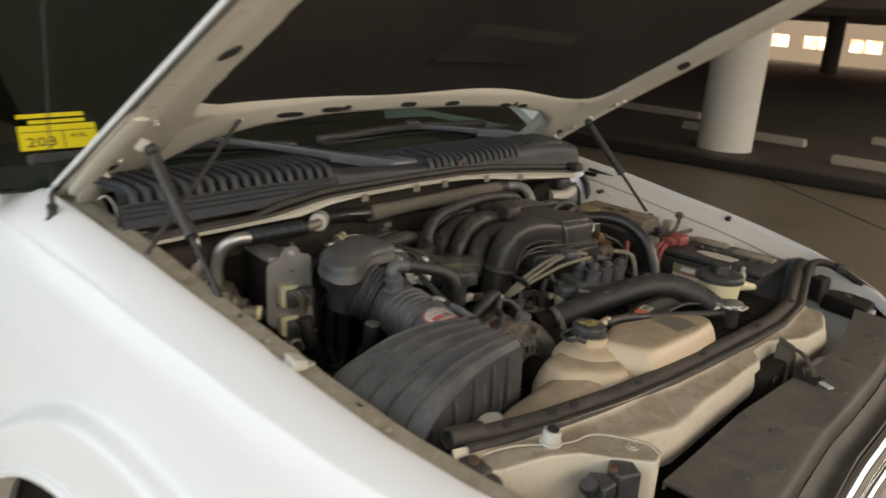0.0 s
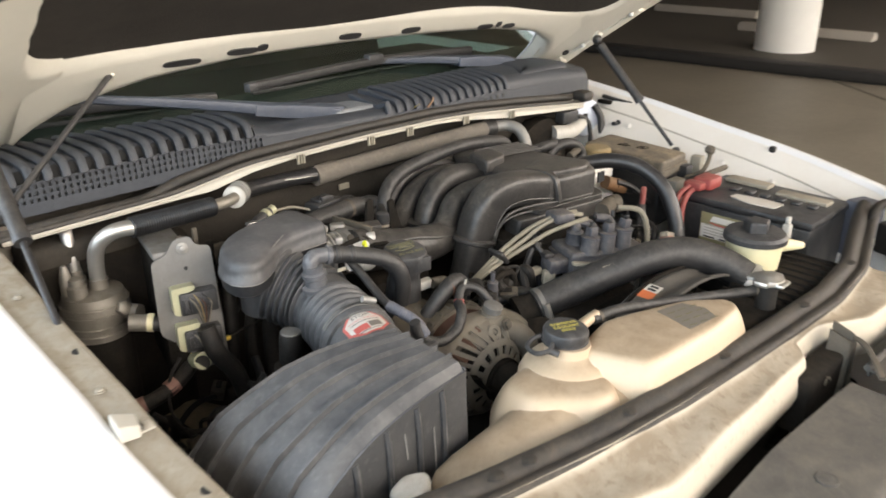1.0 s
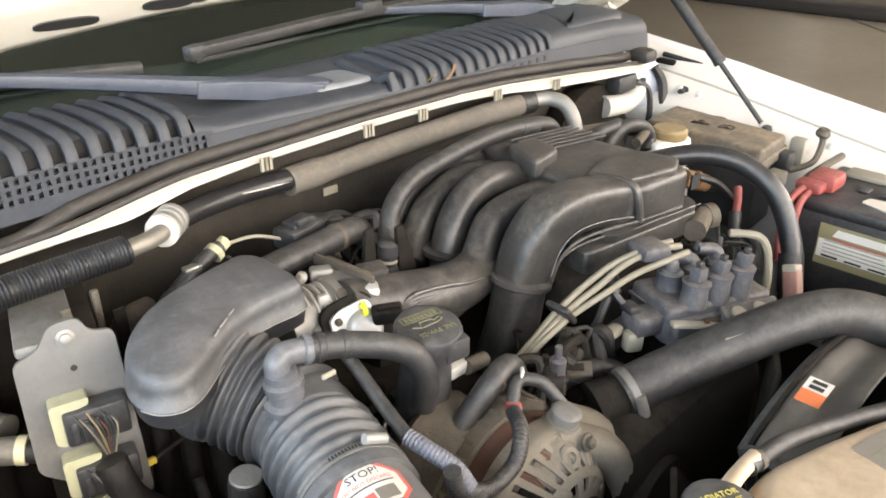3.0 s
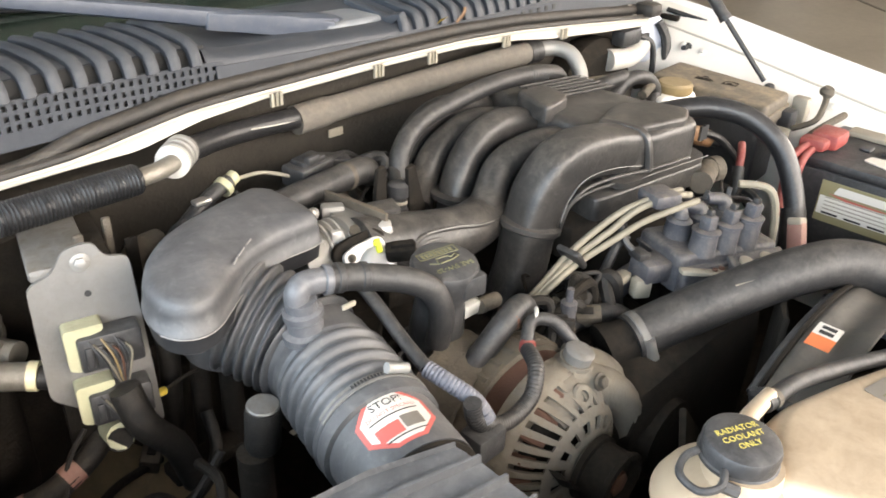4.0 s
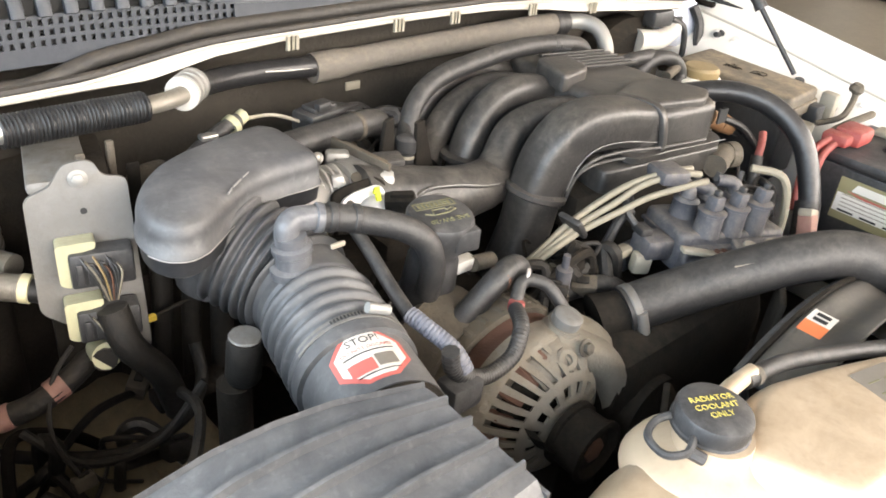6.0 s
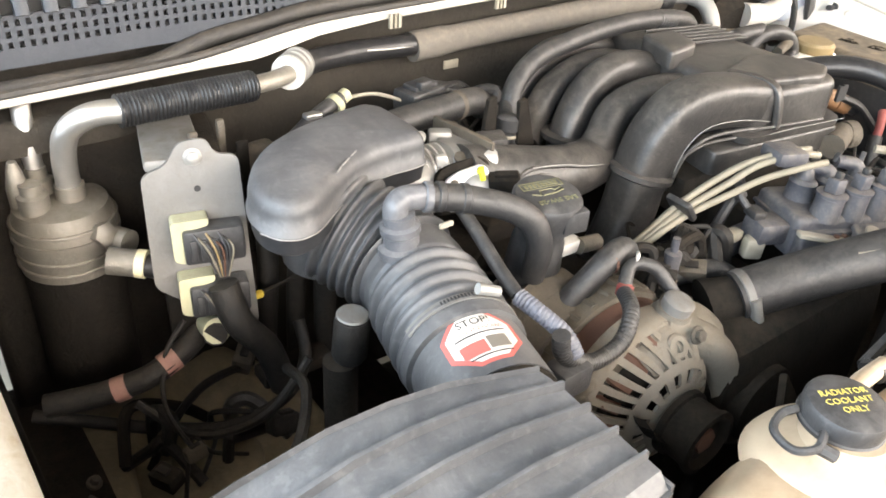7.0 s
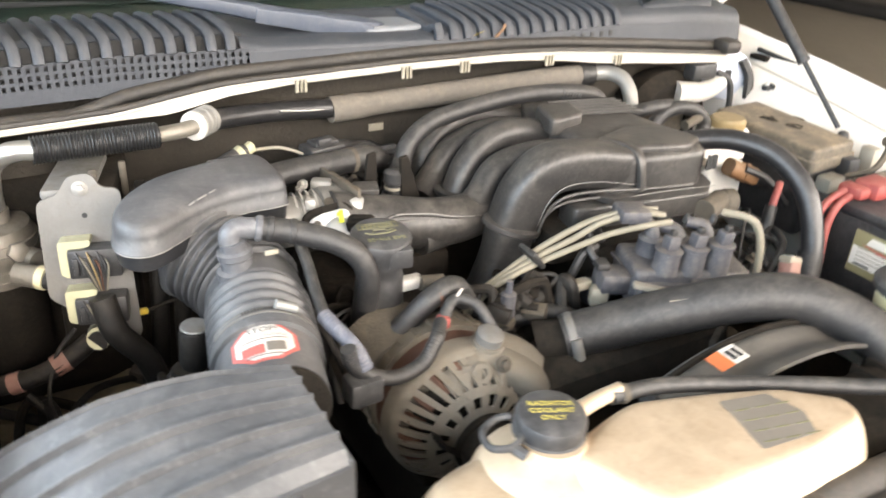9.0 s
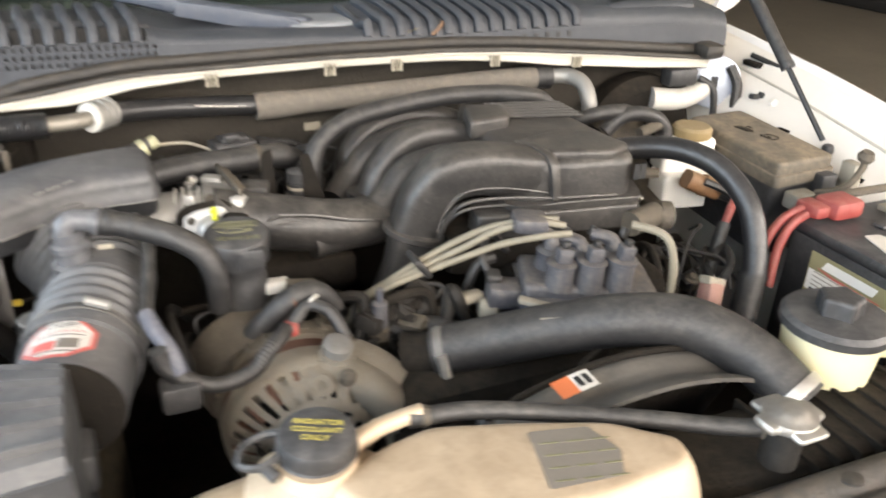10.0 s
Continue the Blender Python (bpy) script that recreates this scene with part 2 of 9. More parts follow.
M_COIL = mat("blue_grey_coil_plastic", (0.036, 0.039, 0.052), 0.45, var=0.3, scale=35, dust=(0.215, 0.196, 0.172), dust_amount=0.8, bump=0.12)
# Darker copy of the rubber: bay shade and grime share one colour.
M_DARKRUB = mat("grimy_shaded_rubber", (0.010, 0.0097, 0.0093), 0.55, var=0.4, scale=40, dust=(0.075, 0.063, 0.05), dust_amount=0.45, bump=0.2, spec=0.3)
M_PLATE = mat("grey_bracket_steel", (0.20, 0.196, 0.188), 0.5, metal=0.25, var=0.3, scale=30, dust=(0.13, 0.112, 0.085), dust_amount=0.7, bump=0.12)
M_FLANGE = mat("dusty_flange_paint", (0.52, 0.495, 0.435), 0.45, var=0.12, scale=14, dust=(0.33, 0.28, 0.21), dust_amount=0.5, bump=0.05, blotch=0.15)
M_SCUFF = mat("pale_scuff", (0.24, 0.23, 0.215), 0.5, var=0.3, scale=60, bump=0.0)
M_EARTH = mat("muddy_liner", (0.17, 0.142, 0.097), 0.85, var=0.5, scale=18, dust=(0.29, 0.245, 0.168), dust_amount=0.6, bump=0.5)
M_BLUELOOM = mat("blue_grey_loom", (0.085, 0.095, 0.125), 0.5, var=0.3, scale=50, dust=(0.26, 0.25, 0.24), dust_amount=0.4, bump=0.1)
M_LEAF = mat("dry_leaf_brown", (0.26, 0.12, 0.05), 0.7, var=0.4, scale=90, bump=0.2)
M_JOINT = mat("floor_joint_tar", (0.11, 0.10, 0.083), 0.8, var=0.3, scale=20, bump=0.2)
M_CONCRETE = mat("garage_concrete", (0.205, 0.182, 0.146), 0.5, var=0.6, scale=2.6, bump=0.1)
M_CEIL = mat("ceiling_concrete", (0.42, 0.38, 0.33), 0.85, var=0.12, scale=4.0, bump=0.15)
M_COLUMN = mat("white_column_paint", (0.90, 0.885, 0.835), 0.6, var=0.05, scale=6, bump=0.1)
M_COLUMN2 = mat("grey_column_paint", (0.2, 0.17, 0.15), 0.7, var=0.1, scale=6, bump=0.1)
M_STOP = mat("wheel_stop_concrete", (0.46, 0.42, 0.365), 0.85, var=0.15, scale=12, bump=0.3)
M_KERB = mat("black_kerb_paint", (0.014, 0.013, 0.0125), 0.7, var=0.3, scale=10, bump=0.2)
M_ISLAND = mat("dark_island_concrete", (0.075, 0.067, 0.056), 0.6, var=0.45, scale=1.6, bump=0.1)
M_WALL = mat("peach_wall_paint", (0.72, 0.60, 0.46), 0.8, var=0.08, scale=3, bump=0.1)
M_TYRE = mat("tyre_rubber", (0.03, 0.03, 0.03), 0.8, var=0.3, scale=40, bump=0.4)
M_LENS = mat("clear_lens", (0.6, 0.6, 0.58), 0.15, var=0.1, bump=0.0, coat=0.5)


def glass(name, tint, rough=0.02):
    m = bpy.data.materials.new(name)
    m.use_nodes = True
    b = m.node_tree.nodes["Principled BSDF"]
    b.inputs["Base Color"].default_value = (*tint, 1)
    b.inputs["Transmission Weight"].default_value = 1.0
    b.inputs["Roughness"].default_value = rough
    b.inputs["IOR"].default_value = 1.5
    return m


M_GLASS = glass("tinted_windscreen_glass", (0.42, 0.58, 0.48))


def glow(name, colour, strength):
    m = bpy.data.materials.new(name)
    m.use_nodes = True
    nt = m.node_tree
    b = nt.nodes["Principled BSDF"]
    b.inputs["Base Color"].default_value = (0, 0, 0, 1)
    patch = nt.nodes.new("ShaderNodeTexNoise")
    patch.inputs["Scale"].default_value, patch.inputs["Detail"].default_value = 1.4, 4
    tc = nt.nodes.new("ShaderNodeTexCoord")
    nt.links.new(tc.outputs["Object"], patch.inputs["Vector"])
    ramp = nt.nodes.new("ShaderNodeMapRange")
    ramp.inputs["From Min"].default_value, ramp.inputs["From Max"].default_value = 0.42, 0.58
    nt.links.new(patch.outputs["Fac"], ramp.inputs["Value"])
    mix = nt.nodes.new("ShaderNodeMix")
    mix.data_type = "RGBA"
    nt.links.new(ramp.outputs[0], mix.inputs[0])
    mix.inputs[6].default_value = (colour[0] * 0.62, colour[1] * 0.36, colour[2] * 0.30, 1)
    mix.inputs[7].default_value = (*colour, 1)
    nt.links.new(mix.outputs[2], b.inputs["Emission Color"])
    b.inputs["Emission Strength"].default_value = strength
    return m



# ---- mesh helpers ----
def finish(name, bm, material, angle=38):
    bmesh.ops.recalc_face_normals(bm, faces=bm.faces)
    lim = radians(angle)
    for f in bm.faces:
        f.smooth = True
    for e in bm.edges:
        if len(e.link_faces) == 2 and e.calc_face_angle(0) > lim:
            e.smooth = False
    c = Vector((0, 0, 0))
    if bm.verts:
        lo = [min(v.co[i] for v in bm.verts) for i in range(3)]
        hi = [max(v.co[i] for v in bm.verts) for i in range(3)]
        c = Vector([(a + b) / 2 for a, b in zip(lo, hi)])
    for v in bm.verts:
        v.co -= c
    me = bpy.data.meshes.new(name)
    bm.to_mesh(me)
    bm.free()
    me.materials.append(material)
    ob = new(name, me)
    ob.location = c
    return ob


def part(name, bm, material, parent, label="", angle=38):
    ob = finish(name, bm, material, angle)
    ob.parent = parent
    ob.matrix_parent_inverse = Matrix.Translation(-Vector(parent["at"]))
    ob["at"] = list(ob.location)
    if label:
        ob["label"] = label
    return ob


def thing(name, at, label, category, group="", kind=""):
    ob = new(name)
    ob.empty_display_size = 0.05
    ob.location = at
    ob["at"] = list(at)
    return tagged(ob, label, category, group, kind)


def solid(name, bm, material, label, category, group="", kind="", angle=38):
    ob = finish(name, bm, material, angle)
    ob["at"] = list(ob.location)
    return tagged(ob, label, category, group, kind)


def box(x0, x1, y0, y1, z0, z1, bev=0.0, seg=2, m=None):
    bm = bmesh.new()
    bmesh.ops.create_cube(bm, size=1.0)
    for v in bm.verts:
        v.co = Vector(((x0 + x1) / 2 + v.co.x * (x1 - x0), (y0 + y1) / 2 + v.co.y * (y1 - y0), (z0 + z1) / 2 + v.co.z * (z1 - z0)))
    if bev:
        bmesh.ops.bevel(bm, geom=bm.edges[:], offset=bev, segments=seg, profile=0.5, affect="EDGES")
    if m:
        bm.transform(m)
    return bm


def join(*bms):
    out = bmesh.new()
    for b in bms:
        me = bpy.data.meshes.new("tmp")
        b.to_mesh(me)
        b.free()
        out.from_mesh(me)
        bpy.data.meshes.remove(me)
    return out


def spline(points, steps=8, closed=False):
    pts = [Vector(p) for p in points]
    n = len(pts)
    out = []
    for i in range(n - 1):
        p0, p1, p2, p3 = pts[max(i - 1, 0)], pts[i], pts[i + 1], pts[min(i + 2, n - 1)]
        for k in range(steps):
            t = k / steps
            out.append(0.5 * ((2 * p1) + (p2 - p0) * t + (2 * p0 - 5 * p1 + 4 * p2 - p3) * t * t + (3 * p1 - p0 - 3 * p2 + p3) * t ** 3))
    out.append(pts[-1])
    return out


def tube(points, radius, segs=12, steps=8, flat=1.0, cap=True, straight=False, power=1.0):
    """A hose along a smooth line; radius: a number or a function of the way along it (0 to 1)."""
    line = [Vector(p) for p in points] if straight else spline(points, steps)
    total = [0.0]
    for a, b in zip(line, line[1:]):
        total.append(total[-1] + (b - a).length)
    bm = bmesh.new()
    t0 = (line[1] - line[0]).normalized()
    side = t0.cross(Vector((0, 0, 1)))
    if side.length < 0.1:
        side = t0.cross(Vector((0, 1, 0)))
    side.normalize()
    rings = []
    for i, p in enumerate(line):
        t = (line[min(i + 1, len(line) - 1)] - line[max(i - 1, 0)]).normalized()
        side = (side - t * side.dot(t)).normalized()
        up = side.cross(t)
        u = total[i] / max(total[-1], 1e-6)
        r = radius(u) if callable(radius) else radius
        ring = []
        for k in range(segs):
            c, s = math.cos(2 * math.pi * k / segs), math.sin(2 * math.pi * k / segs)
            c, s = math.copysign(abs(c) ** power, c), math.copysign(abs(s) ** power, s)
            ring.append(bm.verts.new(p + (side * c + up * s * flat) * r))
        rings.append(ring)
    for a, b in zip(rings, rings[1:]):
        for k in range(segs):
            bm.faces.new((a[k], a[(k + 1) % segs], b[(k + 1) % segs], b[k]))
    if cap:
        bm.faces.new(rings[0][::-1])
        bm.faces.new(rings[-1])
    return bm


def dense(a, b, n):
    a, b = Vector(a), Vector(b)
    return [a + (b - a) * (i / n) for i in range(n + 1)]


def lathe(profile, at=(0, 0, 0), axis=(0, 0, 1), segs=24, ends=True):
    """A turned body; profile: (radius, height) from the base up along the axis."""
    bm = bmesh.new()
    q = Vector(axis).normalized().to_track_quat("Z", "Y").to_matrix()
    rings = []
    for r, h in profile:
        rings.append([bm.verts.new(Vector(at) + q @ Vector((r * math.cos(2 * math.pi * k / segs), r * math.sin(2 * math.pi * k / segs), h))) for k in range(segs)])
    for a, b in zip(rings, rings[1:]):
        for k in range(segs):
            bm.faces.new((a[k], a[(k + 1) % segs], b[(k + 1) % segs], b[k]))
    if ends:
        bm.faces.new(rings[0][::-1])
        bm.faces.new(rings[-1])
    return bm


def rounded(outline, r, n=4):
    """An outline with its corners rounded."""
    pts = [Vector((*p, 0)) for p in outline]
    out = []
    for i, p in enumerate(pts):
        a, b = pts[i - 1], pts[(i + 1) % len(pts)]
        rr = min(r, (a - p).length * 0.45, (b - p).length * 0.45)
        s, e = p + (a - p).normalized() * rr, p + (b - p).normalized() * rr
        for k in range(n + 1):
            t = k / n
            out.append(s * (1 - t) ** 2 + p * 2 * t * (1 - t) + e * t * t)
    return [(v.x, v.y) for v in out]


def prism(outline, z0, z1, r=0.0, bev=0.0, top=None, seg=3, m=None, taper=0.0):
    """A body over an outline; top: the height as a function of x and y."""
    pts = rounded(outline, r) if r else list(outline)
    n = len(pts)
    area = sum(pts[i - 1][0] * pts[i][1] - pts[i][0] * pts[i - 1][1] for i in range(n))
    if area < 0:
        pts = pts[::-1]
    cx, cy = sum(p[0] for p in pts) / n, sum(p[1] for p in pts) / n
    h = top or (lambda x, y: 0.0)

    def inset(i, d):
        ax, ay = pts[i - 1]
        bx, by = pts[(i + 1) % n]
        tx, ty = bx - ax, by - ay
        ln = math.hypot(tx, ty) or 1
        return pts[i][0] - ty / ln * d, pts[i][1] + tx / ln * d

    bm = bmesh.new()
    rings = [[bm.verts.new((cx + (x - cx) * (1 + taper), cy + (y - cy) * (1 + taper), z0)) for x, y in pts]]
    levels = [(z1, 0.0)]
    if bev:
        levels = [(z1 - bev + bev * math.sin(math.pi / 2 * k / seg), bev * (1 - math.cos(math.pi / 2 * k / seg))) for k in range(seg + 1)]
    for z, d in levels:
        ring = [inset(i, d) for i in range(n)]
        rings.append([bm.verts.new((x, y, z + h(x, y))) for x, y in ring])
    for a, b in zip(rings, rings[1:]):
        for k in range(n):
            bm.faces.new((a[k], a[(k + 1) % n], b[(k + 1) % n], b[k]))
    bm.faces.new(rings[0][::-1])
    if bev:
        last, flat = rings[-1], ring
        for s in (0.8, 0.55, 0.28):
            now = [bm.verts.new((cx + (x - cx) * s, cy + (y - cy) * s, z1 + h(cx + (x - cx) * s, cy + (y - cy) * s))) for x, y in flat]
            for k in range(n):
                bm.faces.new((last[k], last[(k + 1) % n], now[(k + 1) % n], now[k]))
            last = now
        c = bm.verts.new((cx, cy, z1 + h(cx, cy)))
        for k in range(n):
            bm.faces.new((last[k], last[(k + 1) % n], c))
    else:
        bm.faces.new(rings[-1])
    if m:
        bm.transform(m)
    return bm


def bulged(outline, levels, r, crown, mid=None):
    """A rounded shell over an outline; levels: height and inset from the lowest up, crown: the rise of its top."""
    pts = rounded(outline, r, 6)
    n = len(pts)
    if sum(pts[i - 1][0] * pts[i][1] - pts[i][0] * pts[i - 1][1] for i in range(n)) < 0:
        pts = pts[::-1]
    cx, cy = mid or (sum(p[0] for p in pts) / n, sum(p[1] for p in pts) / n)
    bm = bmesh.new()
    rings = []
    for z, d in levels:
        ring = []
        for i in range(n):
            (ax, ay), (bx, by) = pts[i - 2], pts[(i + 2) % n]
            ln = math.hypot(bx - ax, by - ay) or 1
            ring.append((pts[i][0] - (by - ay) / ln * d, pts[i][1] + (bx - ax) / ln * d))
        rings.append(ring)
    levels = [z for z, _ in levels]
    last = rings[-1]
    for k in (0.8, 0.55, 0.3):
        rings.append([(cx + (x - cx) * k, cy + (y - cy) * k) for x, y in last])
        levels.append(levels[len(levels) - 1] + crown * 0.33)
    made = [[bm.verts.new((x, y, z)) for x, y in ring] for ring, z in zip(rings, levels)]
    for a, b in zip(made, made[1:]):
        for k in range(n):
            bm.faces.new((a[k], a[(k + 1) % n], b[(k + 1) % n], b[k]))
    peak = bm.verts.new((cx, cy, levels[-1]))
    for k in range(n):
        bm.faces.new((made[-1][k], made[-1][(k + 1) % n], peak))
    bm.faces.new(made[0][::-1])
    bmesh.ops.remove_doubles(bm, verts=bm.verts[:], dist=0.0003)
    return bm


def sheet(us, vs, f, thick=0.0, keep=None):
    """A curved sheet: f(u, v) gives the place; keep(u, v) tells which cells stay."""
    bm = bmesh.new()
    grid = [[bm.verts.new(f(u, v)) for v in vs] for u in us]
    for i in range(len(us) - 1):
        for j in range(len(vs) - 1):
            if keep is None or keep((us[i] + us[i + 1]) / 2, (vs[j] + vs[j + 1]) / 2):
                bm.faces.new((grid[i][j], grid[i + 1][j], grid[i + 1][j + 1], grid[i][j + 1]))
    bmesh.ops.delete(bm, geom=[v for v in bm.verts if not v.link_faces], context="VERTS")
    bmesh.ops.recalc_face_normals(bm, faces=bm.faces)
    if thick:
        bmesh.ops.solidify(bm, geom=bm.faces[:], thickness=thick)
    return bm


def span(a, b, n):
    return [a + (b - a) * i / n for i in range(n + 1)]


def lerp(x, table):
    if x <= table[0][0]:
        return table[0][1]
    for (a, va), (b, vb) in zip(table, table[1:]):
        if x <= b:
            return va + (vb - va) * (x - a) / (b - a)
    return table[-1][1]


def text_mesh(body, size, m, extrude=0.0004):
    cu = bpy.data.curves.new("text", "FONT")
    cu.body, cu.size, cu.extrude, cu.align_x, cu.align_y = body, size, extrude, "CENTER", "CENTER"
    cu.resolution_u = 2
    ob = new("text", cu)
    me = bpy.data.meshes.new_from_object(ob.evaluated_get(bpy.context.evaluated_depsgraph_get()))
    bm = bmesh.new()
    bm.from_mesh(me)
    bpy.data.objects.remove(ob)
    bpy.data.meshes.remove(me)
    bpy.data.curves.remove(cu)
    bm.transform(m)
    return bm


def bolt_bm(at, axis, r=0.008, h=0.006):
    return join(lathe([(r * 1.5, 0), (r * 1.5, h * 0.25), (r * 1.2, h * 0.35)], at, axis, 14), lathe([(r, h * 0.3), (r, h * 0.9), (r * 0.8, h)], at, axis, 6))


def frame_of(origin, xdir, ydir):
    """A pose with its x and y axes along the two directions."""
    x = Vector(xdir).normalized()
    z = x.cross(Vector(ydir)).normalized()
    y = z.cross(x)
    m = Matrix((x, y, z)).transposed().to_4x4()
    m.translation = Vector(origin)
    return m


# ---- garage ----
def garage():
    ground = solid("ground", box(-60, 120, -80, 80, -0.4, 0.0), M_CONCRETE, "grey concrete garage floor, dusty and stained", "floor", kind="structure")
    ceil = solid("ceiling", box(-1.9, 45.0, -1.45, 60, 2.75, 3.3), M_CEIL, "low concrete garage ceiling slab in dim light", "ceiling", kind="structure")
    for i, x in enumerate((6.0, 14.0, 22.0, 30.0, 38.0, 44.4)):
        solid("ceiling_beam_%d" % (i + 1), box(x, x + 0.5, -1.45, 60, 2.4, 2.747, 0.02), M_CEIL, "concrete beam under the garage ceiling", "beam", kind="structure")
    turn = Matrix.Translation((7.80, 3.5, 0)) @ Matrix.Rotation(radians(4.5), 4, "Z")
    solid("kerb", box(0.30, 60, -6.2, 60, 0.002, 0.12, 0.015, m=turn), M_ISLAND, "raised concrete parking island", "kerb", kind="structure")
    solid("kerb_face", box(0.0, 0.297, -6.2, 60, 0.002, 0.117, 0.02, m=turn), M_KERB, "black painted kerb along the parking island", "kerb", kind="structure")
    for ax, ay, bx, by, w in ((7.86, 2.775, 1.10, -4.9, 0.035),):
        d = Vector((bx - ax, by - ay, 0))
        jm = frame_of((ax, ay, 0.0), d, (-d.y, d.x, 0))
        solid("floor_joint", box(0, d.length, -w / 2, w / 2, 0.0005, 0.004, m=jm), M_JOINT, "dark tarred joint in the concrete floor", "floor joint", kind="structure")
    solid("wall_north", box(-3.6, 62, 60, 60.3, 0, 3.3), M_CEIL, "plain concrete garage wall", "wall", kind="structure")
    solid("wall_west", box(-3.9, -3.6, 5.0, 60.3, 0, 3.3), M_CEIL, "plain concrete garage wall", "wall", kind="structure")
    # far wall with openings
    wall = thing("wall_east", (49.2, 20, 0), "peach painted far garage wall with bright window openings", "wall", kind="structure")
    part("sill_wall", box(49.0, 49.3, -2.4, 60, 0.12, 0.92), M_WALL, wall)
    part("head_wall", box(49.0, 49.3, -2.4, 60, 1.62, 2.74), M_WALL, wall)
    y = -1.0
    i = 0
    while y < 58:
        part("pier", box(49.003, 49.29, y, y + 0.85, 0.921, 1.619), M_WALL, wall)
        part("mullion", box(49.1, 49.16, y + 1.75, y + 1.83, 0.921, 1.619), M_WALL, wall)
        y += 2.6
        i += 1
    for y in span(0.0, 57.2, 11):
        part("pilaster", box(48.75, 48.996, y, y + 0.25, 0.12, 2.39, 0.01), M_WALL, wall)
    back = solid("backdrop_daylight", box(53.0, 53.1, -10, 64, 0.0, 4.0), glow("daylight_beyond", (1.0, 0.78, 0.55), 5.0), "sunlit street beyond the garage windows", "backdrop", kind="structure")
    for at, r, m, lab in (((8.82, 3.76), 0.345, M_COLUMN, "round white painted concrete garage column"), ((36.3, 11.4), 0.36, M_COLUMN2, "round dark concrete garage column far off"),
                     ((22.0, 13.6), 0.36, M_COLUMN2, "round dark concrete garage column far off")):
        solid("column", lathe([(r * 1.0, 0.118), (r, 0.14), (r, 2.5), (r * 1.02, 2.76)], (*at, 0), segs=48), m, lab, "column", "garage columns")
    for x, y0, y1 in ((10.25, 3.22, 5.05), (11.75, 5.5, 7.35), (9.15, 0.75, 2.5), (10.6, 7.9, 9.7), (11.9, 1.0, 2.8)):
        out = [(-0.10, 0.0), (-0.075, 0.11), (0.075, 0.11), (0.10, 0.0)]
        bm = bmesh.new()
        a = [bm.verts.new((x + px, y0, 0.118 + pz)) for px, pz in out]
        b = [bm.verts.new((x + px, y1, 0.118 + pz)) for px, pz in out]
        for k in range(4):
            bm.faces.new((a[k], a[(k + 1) % 4], b[(k + 1) % 4], b[k]))
        bm.faces.new(a)
        bm.faces.new(b[::-1])
        bmesh.ops.bevel(bm, geom=bm.edges[:], offset=0.015, segments=2, affect="EDGES")
        solid("wheel_stop", bm, M_STOP, "worn concrete wheel stop on the parking island", "wheel stop", "wheel stops")


garage()


# ---- car body ----
def edge_z(y, s=1):
    return (0.022 if s < 0 else 0.0) + lerp(y, [(-0.25, 1.015), (-0.1, 1.045), (0.07, 1.075), (0.28, 1.114), (0.45, 1.139), (0.6, 1.163), (0.8, 1.187), (0.95, 1.20), (1.1, 1.205)])


def edge_x(y, s=1):
    if s < 0 and y < 0.2:
        return lerp(y, [(-0.34, 0.585), (-0.25, 0.665), (-0.15, 0.725), (-0.08, 0.748), (0.05, 0.772), (0.2, 0.785)])
    return (0.020 if s < 0 else 0.0) + lerp(y, [(-0.34, 0.40), (-0.25, 0.53), (-0.15, 0.63), (-0.05, 0.70), (0.05, 0.745), (0.2, 0.765), (0.5, 0.77), (1.1, 0.77)])


car = thing("car", (0, 0.9, 0), "white sport utility car with its hood propped open", "car")
AXLE_Y, AXLE_Z = 0.53, 0.39
ARCH_R = 0.452


